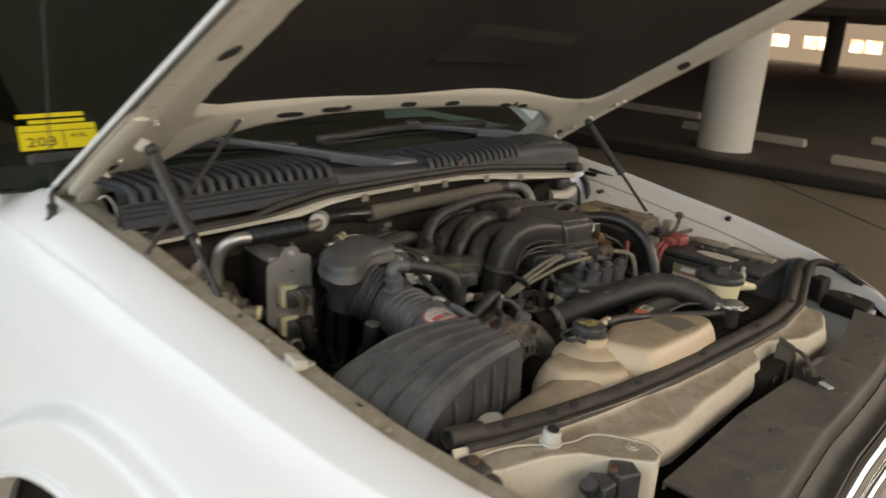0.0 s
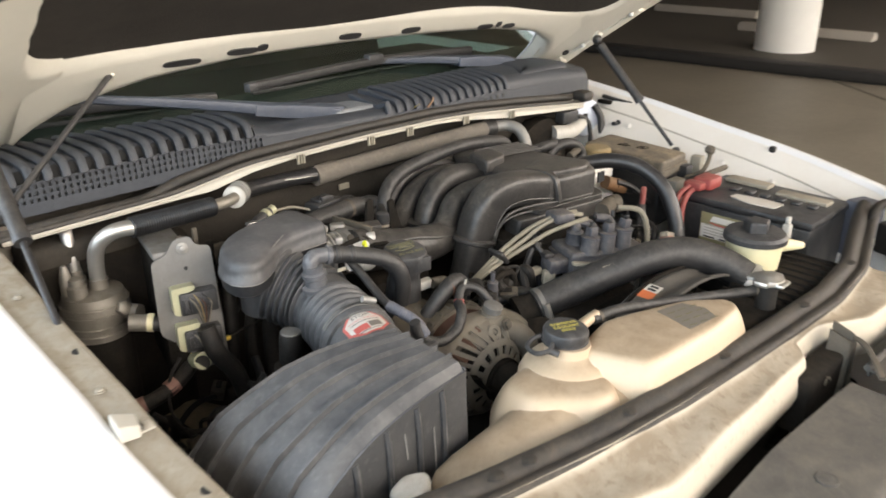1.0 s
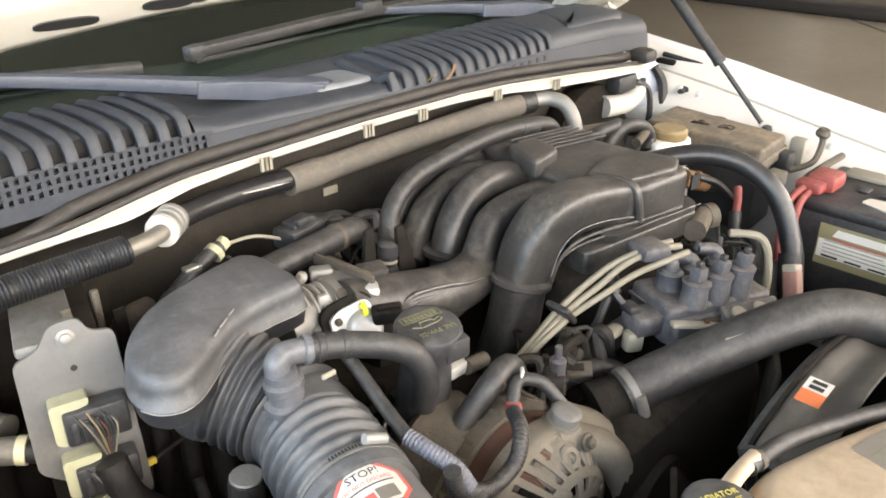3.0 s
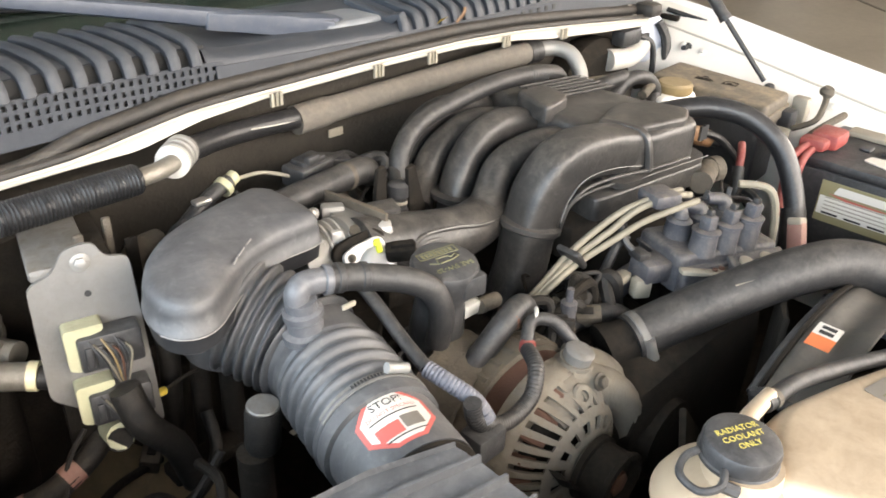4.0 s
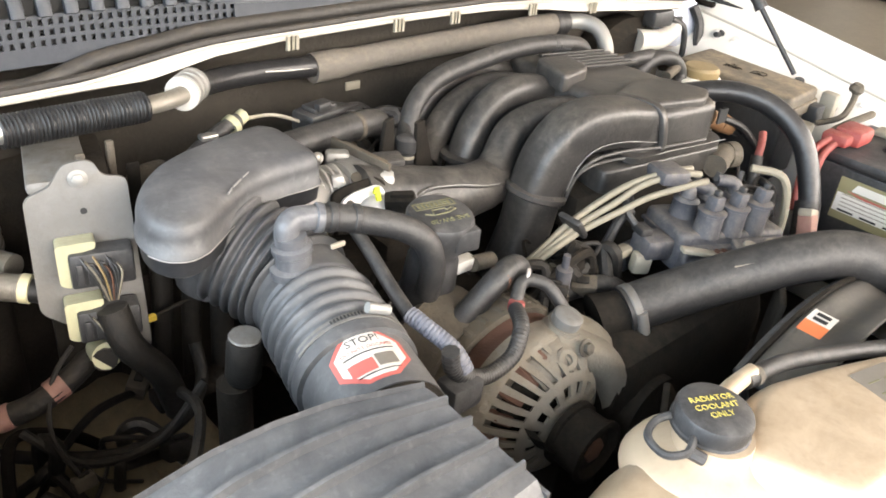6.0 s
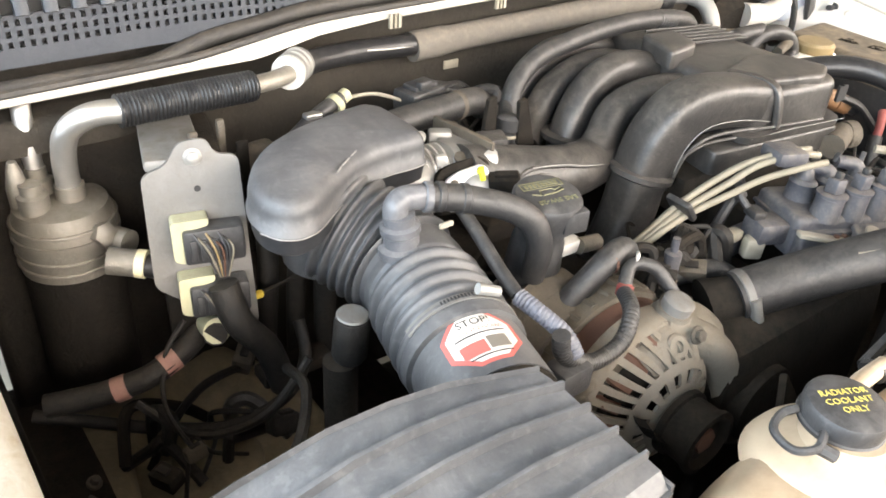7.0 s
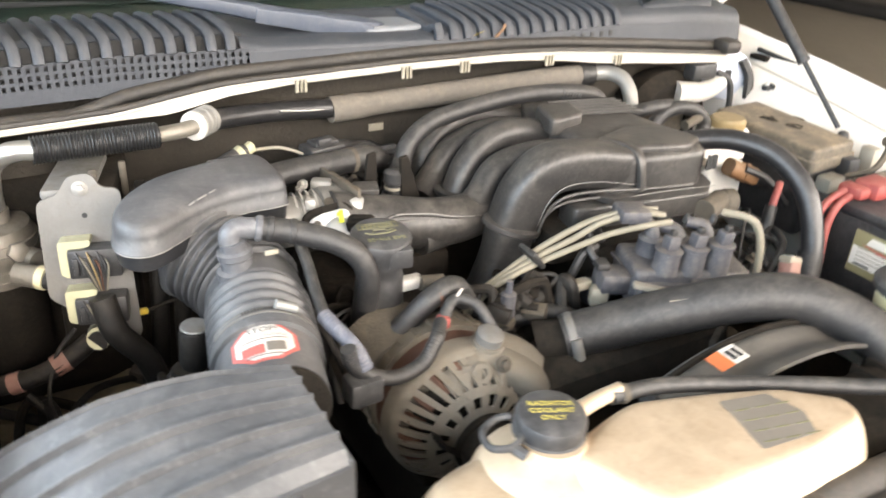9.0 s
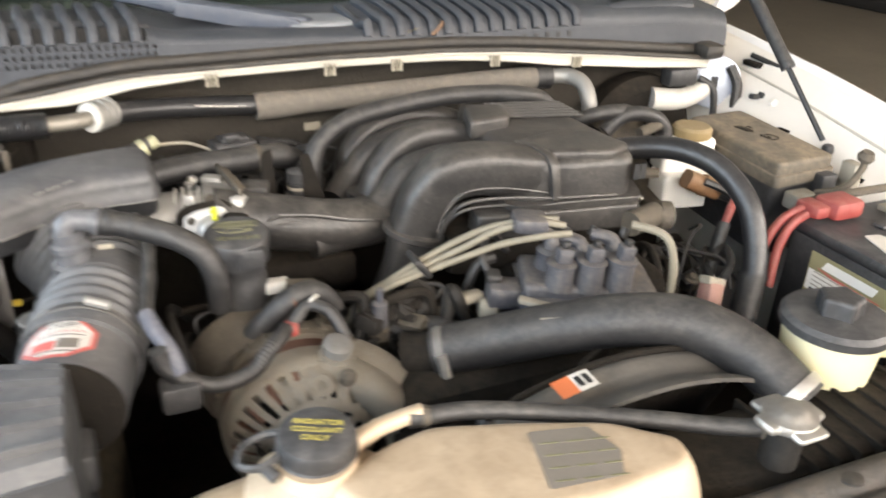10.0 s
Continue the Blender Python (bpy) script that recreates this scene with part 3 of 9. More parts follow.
def fender(side):
    """side: -1 passenger, 1 driver."""
    down = [0.0, 0.0015, 0.004, 0.008, 0.014, 0.022, 0.034] + span(0.05, 0.66, 122)
    ys = span(-0.34, 1.12, 150)

    def section(y, k):
        cx = lerp(y, [(-0.34, 0.052), (-0.1, 0.056), (0.15, 0.064), (0.8, 0.076), (1.1, 0.078)])
        cz = lerp(y, [(-0.34, -0.010), (-0.1, -0.012), (0.15, -0.019), (0.45, -0.034), (0.8, -0.050), (1.1, -0.052)])
        if k < 7:
            v = (0.0, 0.0, 0.06, 0.25, 0.5, 0.75, 0.93)[k]
            lap = lerp(y, [(-0.1, 0.012), (0.3, 0.011), (0.55, 0.006), (0.8, 0.0)]) if side < 0 else 0.0
            return (-0.012 - lap, -0.022) if k == 0 else (cx * v - lap * max(0.0, 1 - 3 * v), cz * v * v * 0.7 + cz * 0.3 * v - (0.002 if k == 1 else 0.0))
        d = down[k - 7]
        return cx + lerp(d, [(0, 0), (0.0015, 0.0028), (0.004, 0.0050), (0.008, 0.0075), (0.014, 0.0105), (0.022, 0.0140), (0.05, 0.024), (0.15, 0.047), (0.3, 0.068), (0.45, 0.078), (0.7, 0.076)]), cz - d

    rim = [(0.0, 0.86), (0.1, 0.90), (0.2, 0.93), (0.3, 0.955), (0.42, 0.972), (0.5, 0.972), (0.575, 0.962), (0.645, 0.940), (0.723, 0.903), (0.811, 0.850), (0.9, 0.78), (0.97, 0.70), (1.02, 0.60), (1.1, 0.40)]

    def f(y, k):
        dx, dz = section(y, int(k))
        x, z = edge_x(y, side) + dx, edge_z(y, side) + dz
        below = (lerp(y, rim) - z) * lerp(y, [(0.6, 1.0), (0.8, 0.8), (1.0, 0.5)])
        x += lerp(below, [(-0.06, 0.0), (-0.02, 0.002), (-0.006, 0.004), (0.0, 0.009), (0.005, 0.024), (0.010, 0.033), (0.016, 0.036), (0.03, 0.036), (0.12, 0.030), (0.3, 0.020)]) * lerp(y, [(-0.1, 0.0), (0.15, 1.0)])
        return Vector((side * x, y, z))

    def keep(y, k):
        return math.hypot(y - AXLE_Y, f(y, k).z - AXLE_Z) > ARCH_R

    arch_pts = []
    for a in span(-1.5, 1.5, 40):
        y, z = AXLE_Y + ARCH_R * math.sin(a), AXLE_Z + ARCH_R * math.cos(a)
        k = min(range(7, 7 + len(down)), key=lambda q: abs(f(y, q).z - z))
        arch_pts.append((f(y, k).x, y, z))
    part("arch_edge", tube(arch_pts, 0.010, 8, 1, straight=True), M_WHITE, car, "rounded white wheel arch edge")
    part("arch_return", sheet(span(0, len(arch_pts) - 1, len(arch_pts) - 1), span(0, 1, 3), lambda i, u: Vector(arch_pts[int(i)]) - Vector((side * 0.055 * u, 0, 0))), M_WHITE_IN, car)

    bm = sheet(ys, list(range(7 + len(down))), f, 0.0, keep)
    ob = part("fender", bm, M_WHITE, car, "glossy white front fender", angle=60)
    return ob


for s in (-1, 1):
    fender(s)
    # inner apron and its flange
    def apron(y, k, s=s):
        sec = [(-0.006, -0.006), (-0.010, -0.013), (-0.026, -0.014), (-0.050, -0.011), (-0.056, -0.014), (-0.059, -0.021), (-0.060, -0.060)]
        if s > 0:
            sec = [(-0.010, -0.010), (-0.014, -0.016), (-0.03, -0.022), (-0.045, -0.045), (-0.10, -0.075), (-0.13, -0.12), (-0.14, -0.45)]
        dx, dz = sec[int(k)]
        return Vector((s * (edge_x(y, s) + dx), y, edge_z(y, s) + dz))
    part("inner_fender", sheet(span(-0.16, 1.0, 40), list(range(7)), apron), M_RAIL if s < 0 else M_WHITE_IN, car,
         "dusty grey inner fender rail" if s < 0 else "white painted inner fender", angle=60)
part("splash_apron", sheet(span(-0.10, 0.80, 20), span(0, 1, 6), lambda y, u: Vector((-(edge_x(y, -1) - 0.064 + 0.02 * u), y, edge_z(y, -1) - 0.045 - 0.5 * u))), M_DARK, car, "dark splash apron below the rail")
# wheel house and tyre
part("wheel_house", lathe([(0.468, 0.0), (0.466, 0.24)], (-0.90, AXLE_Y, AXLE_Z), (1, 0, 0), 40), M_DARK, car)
wheel = part("wheel", lathe([(0.25, 0.0), (0.345, 0.0), (0.37, 0.03), (0.375, 0.11), (0.37, 0.20), (0.345, 0.23), (0.25, 0.23)], (-0.93, AXLE_Y, 0.377), (1, 0, 0), 48), M_TYRE, car, "black tyre in the wheel arch")
for y, dy in ((0.06, 0), (0.30, 0), (0.52, 0)):
    x = -(edge_x(y, -1) - 0.030)
    part("bolt", bolt_bm((x + 0.003, y, edge_z(y, -1) - 0.0115), (0, 0.1, 1), 0.0045, 0.004), M_RAIL, car)
for y in (0.12, 0.38):
    x = -(edge_x(y, -1) - 0.034)
    # Black disc laid on the rail paints the shade inside a hole.
    part("hole", lathe([(0.006, 0), (0.006, 0.0008)], (x + 0.010, y, edge_z(y, -1) - 0.0125), (0, -0.17, 1), 12), M_INK_SHADE, car)
# body-coloured plastic clip on the rail
clip = thing("rail_clip", (-0.755, 0.226, 1.125), "dusty white plastic wedge clip on the fender rail", "clip")
part("body", prism([(-0.772, 0.212), (-0.751, 0.209), (-0.746, 0.233), (-0.770, 0.240)], 1.1165, 1.132, 0.003, 0.002, top=lambda x, y: 0.10 * (y - 0.22) + 0.25 * (-0.76 - x)), M_FLANGE, clip)
part("tongue", box(-0.750, -0.736, 0.212, 0.228, 1.1175, 1.1195, 0.0006), M_FLANGE, clip)
part("hollow", box(-0.7495, -0.7475, 0.213, 0.229, 1.1205, 1.1265, 0.0005), M_INK_SHADE, clip)
# driver-side apron details
for y, z in ((0.66, 1.118), (0.62, 1.12), (0.36, 1.075), (0.24, 1.056), (0.15, 1.045)):
    x = edge_x(y) - 0.075
    part("bolt", bolt_bm((x, y, edge_z(y) - 0.060), (-0.6, 0, 0.8), 0.006, 0.006), M_WHITE_IN, car)
# Dark boxes paint the shade inside the apron's slots.
for y in (0.72,):
    part("slot", box(edge_x(y) - 0.045, edge_x(y) - 0.03, y - 0.02, y + 0.02, edge_z(y) - 0.036, edge_z(y) - 0.026, 0.003), M_DARK, car)
for y, w in ((0.80, 0.030), (0.56, 0.012), (0.40, 0.010), (0.10, 0.012)):
    part("slot", box(edge_x(y) - 0.104, edge_x(y) - 0.098, y - w, y + w, edge_z(y) - 0.086, edge_z(y) - 0.075, 0.002), M_DARK, car)
part("apron_seam", tube([(edge_x(y) - 0.047, y, edge_z(y) - 0.044) for y in span(0.0, 0.95, 20)], 0.0022, 6, 1, straight=True), M_FLANGE, car, "sealed seam along the inner fender")
part("bumper_foot", lathe([(0.016, 0), (0.016, 0.003), (0.010, 0.005)], (0.7535, 0.2775, 1.086), (0, -0.1, 1), 16), M_DARKRUB, car)
part("hood_bumper", box(0.747, 0.761, 0.270, 0.285, 1.09, 1.108, 0.004), M_DARKRUB, car, "black rubber hood bumper")
mast = thing("radio_antenna", (-0.825, 0.855, 1.19), "thin black radio antenna on the front fender", "antenna")
part("foot", lathe([(0.011, -0.014), (0.012, 0.004), (0.0085, 0.008), (0.0080, 0.020), (0.0095, 0.022), (0.0095, 0.030), (0.0055, 0.033), (0.0045, 0.050)], (-0.825, 0.855, 1.188), (0.03, 0, 1), 16), M_RUBBER, mast, "black rubber antenna foot")
part("rod", tube([(-0.824, 0.855, 1.225), (-0.819, 0.855, 1.40), (-0.812, 0.855, 1.75)], 0.0014, 8, 2), M_RUBBER_SHINY, mast)
# body beneath: closes the engine bay at the sides and the rear
part("floor_pan", box(-0.70, 0.66, -0.12, 0.80, 0.55, 0.56), M_DARK, car)


# ---- hood ----
HA = radians(31.5)
HY, HZ = 0.955, 1.195


def H(x, s, d):
    c = 0.05 * (1 - (x / 0.77) ** 2) * min(1, max(0, (s + 0.05) / 0.3))
    k = min(1.0, max(0.0, -x / 0.7))
    x -= 0.020 * min(1.0, max(0.0, (x - 0.64) / 0.10))
    return Vector((x - 0.018 * k, HY - s * math.cos(HA) - (d - c) * math.sin(HA) * 0.5, HZ + 0.018 * k + s * math.sin(HA) - (d - c) * math.cos(HA)))


def rear(x):
    return lerp(abs(x), [(0, 0.285), (0.3, 0.277), (0.45, 0.25), (0.56, 0.19), (0.60, 0.12), (0.63, 0.03), (0.66, -0.02), (0.77, -0.04)])


us = span(0, 1, 40)
xs = span(-0.77, 0.77, 96)
FRONT = 1.16


def pad_rear(x):
    return lerp(abs(x), [(0, 0.347), (0.3, 0.341), (0.46, 0.330), (0.56, 0.334), (0.60, 0.341), (0.625, 0.354), (0.640, 0.378), (0.648, 0.420), (0.654, 0.50), (0.660, 0.70), (0.666, 1.04)])


def hood_skin(x, u):
    s = rear(x) - 0.01 + (FRONT - rear(x)) * u
    return H(x, s, -0.035 + 0.024 * min(1.0, abs(x) / 0.77) ** 8)


part("hood_skin", sheet(xs, us, hood_skin, 0.002), M_WHITE, car, "white hood seen from beneath")
BOW = [(0.0, -0.034), (0.03, -0.010), (0.10, 0.010), (0.20, 0.017), (0.34, 0.016), (0.55, 0.011), (0.78, 0.005), (0.92, 0.0), (1.0, -0.022)]
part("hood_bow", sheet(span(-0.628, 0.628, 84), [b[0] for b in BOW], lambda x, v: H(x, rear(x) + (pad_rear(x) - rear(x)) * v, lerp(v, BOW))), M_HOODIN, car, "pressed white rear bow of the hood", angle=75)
SIDE_SEC = [(0.585, -0.026), (0.640, -0.024), (0.650, -0.012), (0.658, 0.000), (0.674, 0.006), (0.698, 0.013), (0.718, 0.018), (0.732, 0.017), (0.744, 0.006), (0.752, -0.004), (0.762, -0.005), (0.769, -0.002), (0.772, -0.012)]


def bar_d(a, s):
    d = lerp(a, SIDE_SEC)
    k = min(1.0, max(0.0, (pad_rear(a) + 0.012 - s) / 0.03))
    return d * (1 - k) + max(d, lerp(a, [(0.585, 0.004), (0.63, 0.008), (0.70, 0.012)])) * k


for sd in (-1, 1):
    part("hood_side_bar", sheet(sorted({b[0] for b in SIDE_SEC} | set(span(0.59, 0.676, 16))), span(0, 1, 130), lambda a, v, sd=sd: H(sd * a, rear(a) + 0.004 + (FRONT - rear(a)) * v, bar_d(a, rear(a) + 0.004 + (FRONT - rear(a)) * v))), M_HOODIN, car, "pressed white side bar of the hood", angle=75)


def pad(x, u):
    s = pad_rear(x) - 0.012 + (1.07 - pad_rear(x)) * u
    d = -0.010 + 0.006 * math.sin(x * 9) * math.sin(s * 13)
    d += 0.010 * (1 if abs(x + 0.02) < 0.17 and 0.50 < s < 0.62 else 0)
    return H(x, s, d)


part("insulation_pad", sheet(span(-0.662, 0.662, 150), span(0, 1, 60), pad, 0.004), M_PAD, car, "black felt insulation pad under the hood")


def hood_hole(x, s, lx, ls, depth):
    """A punched oval hole, its inner shade painted as a raised black disc; depth: the pressing's height at a place."""
    out = [(0.5 * lx * math.copysign(abs(math.cos(a)) ** 0.75, math.cos(a)), 0.5 * ls * math.copysign(abs(math.sin(a)) ** 0.75, math.sin(a))) for a in span(0, 2 * math.pi * 23 / 24, 23)]
    bm = bmesh.new()
    vs = [bm.verts.new(H(x + px, s + py, depth(x + px, s + py) + 0.0016)) for px, py in out]
    ws = [bm.verts.new(H(x + px, s + py, depth(x + px, s + py) - 0.004)) for px, py in out]
    for k in range(24):
        bm.faces.new((vs[k], vs[(k + 1) % 24], ws[(k + 1) % 24], ws[k]))
    bm.faces.new(vs)
    part("hole", bm, M_INK_SHADE, car)


def bow_d(x, s):
    return lerp((s - rear(x)) / (pad_rear(x) - rear(x)), BOW)


def side_d(x, s):
    return bar_d(abs(x), s)


for x, s, w in ((-0.405, 0.296, 0.062), (-0.305, 0.306, 0.056), (-0.270, 0.309, 0.020), (-0.095, 0.312, 0.048), (0.048, 0.312, 0.048), (0.262, 0.300, 0.045), (0.300, 0.304, 0.016), (0.338, 0.296, 0.038)):
    hood_hole(x, s, w, 0.013, bow_d)
for sd in (-1, 1):
    hood_hole(sd * 0.702, 0.595, 0.034, 0.036, lambda x, s: side_d(x, s) + 0.002)
    hood_hole(sd * 0.705, 0.15, 0.016, 0.020, lambda x, s: side_d(x, s) + 0.002)
    # Thin raised threads in a darker colour paint the shade of weld grooves.
    for s in (0.42, 0.50, 0.72, 0.84, 0.97):
        part("weld_crease_shade", tube([H(sd * 0.716, s, side_d(0.716, s) + 0.0005), H(sd * 0.742, s - 0.004, side_d(0.742, s) + 0.001), H(sd * 0.752, s - 0.006, side_d(0.752, s) + 0.001)], 0.0010, 6, 3), M_RAIL, car)
    for s in (0.36, 0.20):
        part("bolt", bolt_bm(H(sd * 0.716, s, side_d(0.716, s) + 0.002), (0, -math.sin(HA), -math.cos(HA)), 0.0065, 0.009), M_SILVER, car, "bare metal hinge bolt")
# hinges: a pressed channel along the side bar, its arm turned down to the cowl
for s in (-1, 1):
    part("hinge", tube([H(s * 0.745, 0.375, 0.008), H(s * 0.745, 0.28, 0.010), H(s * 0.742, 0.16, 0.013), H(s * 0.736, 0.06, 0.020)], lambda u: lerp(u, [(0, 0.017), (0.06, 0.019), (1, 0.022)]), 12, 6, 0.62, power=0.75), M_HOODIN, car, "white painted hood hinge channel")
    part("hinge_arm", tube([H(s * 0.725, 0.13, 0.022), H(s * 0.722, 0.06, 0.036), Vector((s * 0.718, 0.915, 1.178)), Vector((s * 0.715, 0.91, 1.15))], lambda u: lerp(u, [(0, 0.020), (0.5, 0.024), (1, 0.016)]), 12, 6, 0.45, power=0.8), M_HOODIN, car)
    part("hinge_plate", box(s * 0.70 - 0.02, s * 0.70 + 0.02, 0.84, 0.96, 1.10, 1.165, 0.006), M_RAIL, car)
    part("side_lip", tube([H(s * 0.771, v, -0.006) for v in span(-0.03, 1.1, 20)], 0.0045, 8, 1, straight=True), M_WHITE, car, "folded hem of the hood skin")


def gas_strut(top, low, label):
    top, low = Vector(top), Vector(low)
    t = thing("gas_strut", low, label, "gas strut", "hood struts")
    mid = top + (low - top) * 0.55
    part("cylinder", tube([top + (low - top) * 0.06, mid], 0.0105, 14, 1, straight=True), M_RUBBER, t, "grey-black strut cylinder")
    part("rod", tube([mid, low + (top - low) * 0.05], 0.0045, 10, 1, straight=True), M_RUBBER_SHINY, t)
    part("collar", tube([mid - (low - top) * 0.015, mid + (low - top) * 0.01], 0.0115, 14, 1, straight=True), M_BLACK, t)
    part("ball_bracket", box(-0.011, 0.011, -0.006, 0.006, -0.012, 0.012, 0.004, m=Matrix.Translation(top + Vector((-0.010 if top.x < 0 else 0.010, 0.002, 0.004))) @ pose(0, 0, 0, 30, 20, 0)), M_HOODIN, t, "pale metal ball bracket")
    part("ball_joint", lathe([(0.004, 0), (0.010, 0.004), (0.012, 0.010), (0.010, 0.018), (0.005, 0.022)], top - Vector((0.0, 0.0, 0.012)), (0, -0.5, 0.86), 16), M_RUBBER, t)
    part("ball_joint", lathe([(0.004, 0), (0.009, 0.004), (0.010, 0.010), (0.008, 0.016), (0.004, 0.018)], low - Vector((0.0, 0.0, 0.008)), (0, 0, 1), 14), M_BLACK, t)


gas_strut((-0.722, 0.690, 1.340), (-0.742, 0.42, 1.127), "dark gas strut holding the hood open")
gas_strut((0.63, 0.69, 1.318), (0.672, 0.47, 1.075), "dark gas strut holding the hood open")
rod = thing("prop_rod", (-0.772, 0.577, 1.216), "thin grey metal rod propped under the hood", "prop rod")
part("shaft", tube([(-0.527, 0.716, 1.374), (-0.772, 0.577, 1.216), (-0.792, 0.567, 1.20)], 0.0042, 10, 4), M_RUBBER, rod)
part("tip", tube([(-0.527, 0.716, 1.374), (-0.512, 0.722, 1.386)], 0.0065, 10, 1, straight=True), M_HOODIN, rod)


# ---- windscreen, cowl, wipers ----
def base_y(x):
    return 0.845 + 0.13 * (x / 0.75) ** 2


def base_z(x):
    return 1.262 - 0.02 * (x / 0.75) ** 2


WS = radians(33)


def screen(x, u):
    return Vector((x * (1 - 0.12 * u), base_y(x) + u * 0.85 * math.cos(WS), base_z(x) + u * 0.85 * math.sin(WS)))


pane = part("windscreen", sheet(span(-0.86, 0.86, 44), span(-0.03, 1, 20), screen, 0.005), M_GLASS, car, "dark tinted windscreen glass")
pane.visible_shadow = False
part("windscreen_band", sheet(span(-0.86, 0.86, 40), span(-0.03, 0.05, 3), lambda x, u: screen(x, u) - Vector((0, 0, 0.008)), 0.002), M_INK_SHADE, car)
part("dashboard", box(-0.80, 0.80, 1.08, 1.5, 1.05, 1.22, 0.04), M_DARK, car, "dark dashboard behind the windscreen")
# Added dark sheet stands in for the shaded interior behind the dashboard.
part("cabin_shade", sheet(span(-0.9, 0.9, 6), span(0, 1, 8), lambda x, u: Vector((x, 1.75 + 0.3 * u, 0.9 + 0.95 * u))), M_DARK, car)
part("roof", box(-0.76, 0.76, 1.56, 3.4, 1.715, 1.76, 0.02), M_WHITE, car)
for s in (-1, 1):
    part("pillar", tube([screen(s * 0.895, -0.06), screen(s * 0.895, 0.5), screen(s * 0.895, 1.02)], 0.035, 10, 6), M_WHITE, car, "white windscreen pillar")
    part("door", sheet(span(1.16, 2.3, 8), span(0, 1, 8), lambda y, u, s=s: Vector((s * (0.93 - 0.03 * u * u), y, 0.45 + 0.77 * u)), 0.004), M_WHITE, car)
    part("side_window", sheet(span(1.2, 2.3, 6), span(0, 1, 4), lambda y, u, s=s: Vector((s * (0.90 - 0.14 * u), y, 1.22 + 0.5 * u)), 0.004), M_GLASS if s > 0 else M_INK_SHADE, car)


for s in (-1, 1):
    part("rear_quarter", sheet(span(2.31, 4.35, 16), span(0, 1, 8), lambda y, u, s=s: Vector((s * (0.93 - 0.03 * u * u), y, 0.45 + 0.77 * u)), 0.004, lambda y, u: math.hypot(y - 3.35, 0.45 + 0.77 * u - AXLE_Z) > 0.42), M_WHITE, car)
    part("rear_window", sheet(span(2.36, 4.1, 8), span(0, 1, 4), lambda y, u, s=s: Vector((s * (0.90 - 0.14 * u), y, 1.22 + 0.5 * u)), 0.004), M_INK_SHADE, car)
    part("wheel", lathe([(0.25, 0.0), (0.345, 0.0), (0.37, 0.03), (0.375, 0.11), (0.37, 0.20), (0.345, 0.23), (0.25, 0.23)], (-0.93 if s < 0 else 0.70, 3.35, 0.377), (1, 0, 0), 40), M_TYRE, car)
part("wheel", lathe([(0.25, 0.0), (0.345, 0.0), (0.37, 0.03), (0.375, 0.11), (0.37, 0.20), (0.345, 0.23), (0.25, 0.23)], (0.70, AXLE_Y, 0.377), (1, 0, 0), 40), M_TYRE, car)
part("rear_roof", box(-0.76, 0.76, 3.403, 4.30, 1.715, 1.76, 0.02), M_WHITE, car)
part("tailgate", box(-0.90, 0.90, 4.33, 4.40, 0.50, 1.72, 0.04), M_WHITE, car)
part("front_bumper", sheet(span(-0.80, 0.80, 30), span(0, 1, 8), lambda x, u: Vector((x, lerp(abs(x), [(0, -0.46), (0.4, -0.43), (0.65, -0.34), (0.80, -0.16)]) + 0.05 * (2 * u - 1) ** 2, 0.46 + 0.25 * u)), 0.006), M_WHITE, car, "white front bumper")


def front_y(x):
    return 0.705 + 0.03 * (x / 0.75) ** 2


def front_z(x):
    return lerp(x, [(-0.76, 1.228), (-0.45, 1.24), (-0.3, 1.239), (0.1, 1.229), (0.35, 1.232), (0.55, 1.225), (0.76, 1.20)])


cowl = thing("windscreen_cowl", (0, 0.75, 1.2), "grey ribbed plastic cowl under the windscreen", "cowl")


def lip_h(x):
    return lerp(x, [(-0.315, 0.028), (-0.275, 0.013), (-0.01, 0.013), (0.02, 0.028)])


def cowl_top(x, u):
    y = front_y(x) + 0.022 + (base_y(x) + 0.012 - front_y(x) - 0.022) * u
    z = front_z(x) + lip_h(x) + (base_z(x) - front_z(x) - lip_h(x) - 0.006) * u + 0.008 * math.sin(u * math.pi)
    z -= 0.010 * lerp(x, [(-0.30, 0), (-0.25, 1), (-0.04, 1), (0.0, 0)]) * math.sin(min(1.0, u * 1.3) * math.pi)
    return Vector((x, y, z))


part("deck", sheet(span(-0.755, 0.66, 90), span(0, 1, 10), cowl_top, 0.003), M_COWL, cowl)


def cowl_lip(x, u):
    a = u * math.pi / 2
    return Vector((x, front_y(x) + 0.024 * (1 - math.sin(a)) - 0.0, front_z(x) + lip_h(x) * math.cos(a)))


part("lip", sheet(span(-0.30, 0.66, 60), span(0, 1, 5), cowl_lip, 0.002), M_COWL, cowl)
part("lip", sheet(span(-0.755, -0.30, 30), span(0, 0.4, 3), cowl_lip, 0.002), M_COWL, cowl)
part("skirt", sheet(span(-0.29, 0.66, 60), span(0, 1, 2), lambda x, u: Vector((x, front_y(x) - 0.004 * u, front_z(x) - 0.03 * u)), 0.002), M_COWL, cowl)


def cowl_rib(x):
    pts = []
    for u in span(0.0, 0.62, 6):
        p = cowl_top(x + 0.012 * (0.62 - u) - 0.01, u)
        pts.append(p + Vector((0, 0, 0.0015)))
    first = Vector((x + 0.002, front_y(x) - 0.002, front_z(x) + 0.004))
    pts = [first, Vector((x + 0.002, front_y(x) + 0.006, front_z(x) + 0.022))] + pts
    return tube(pts, lambda u: lerp(u, [(0, 0.0070), (0.3, 0.0074), (1, 0.0066)]), 10, 2, 0.95, power=0.75)


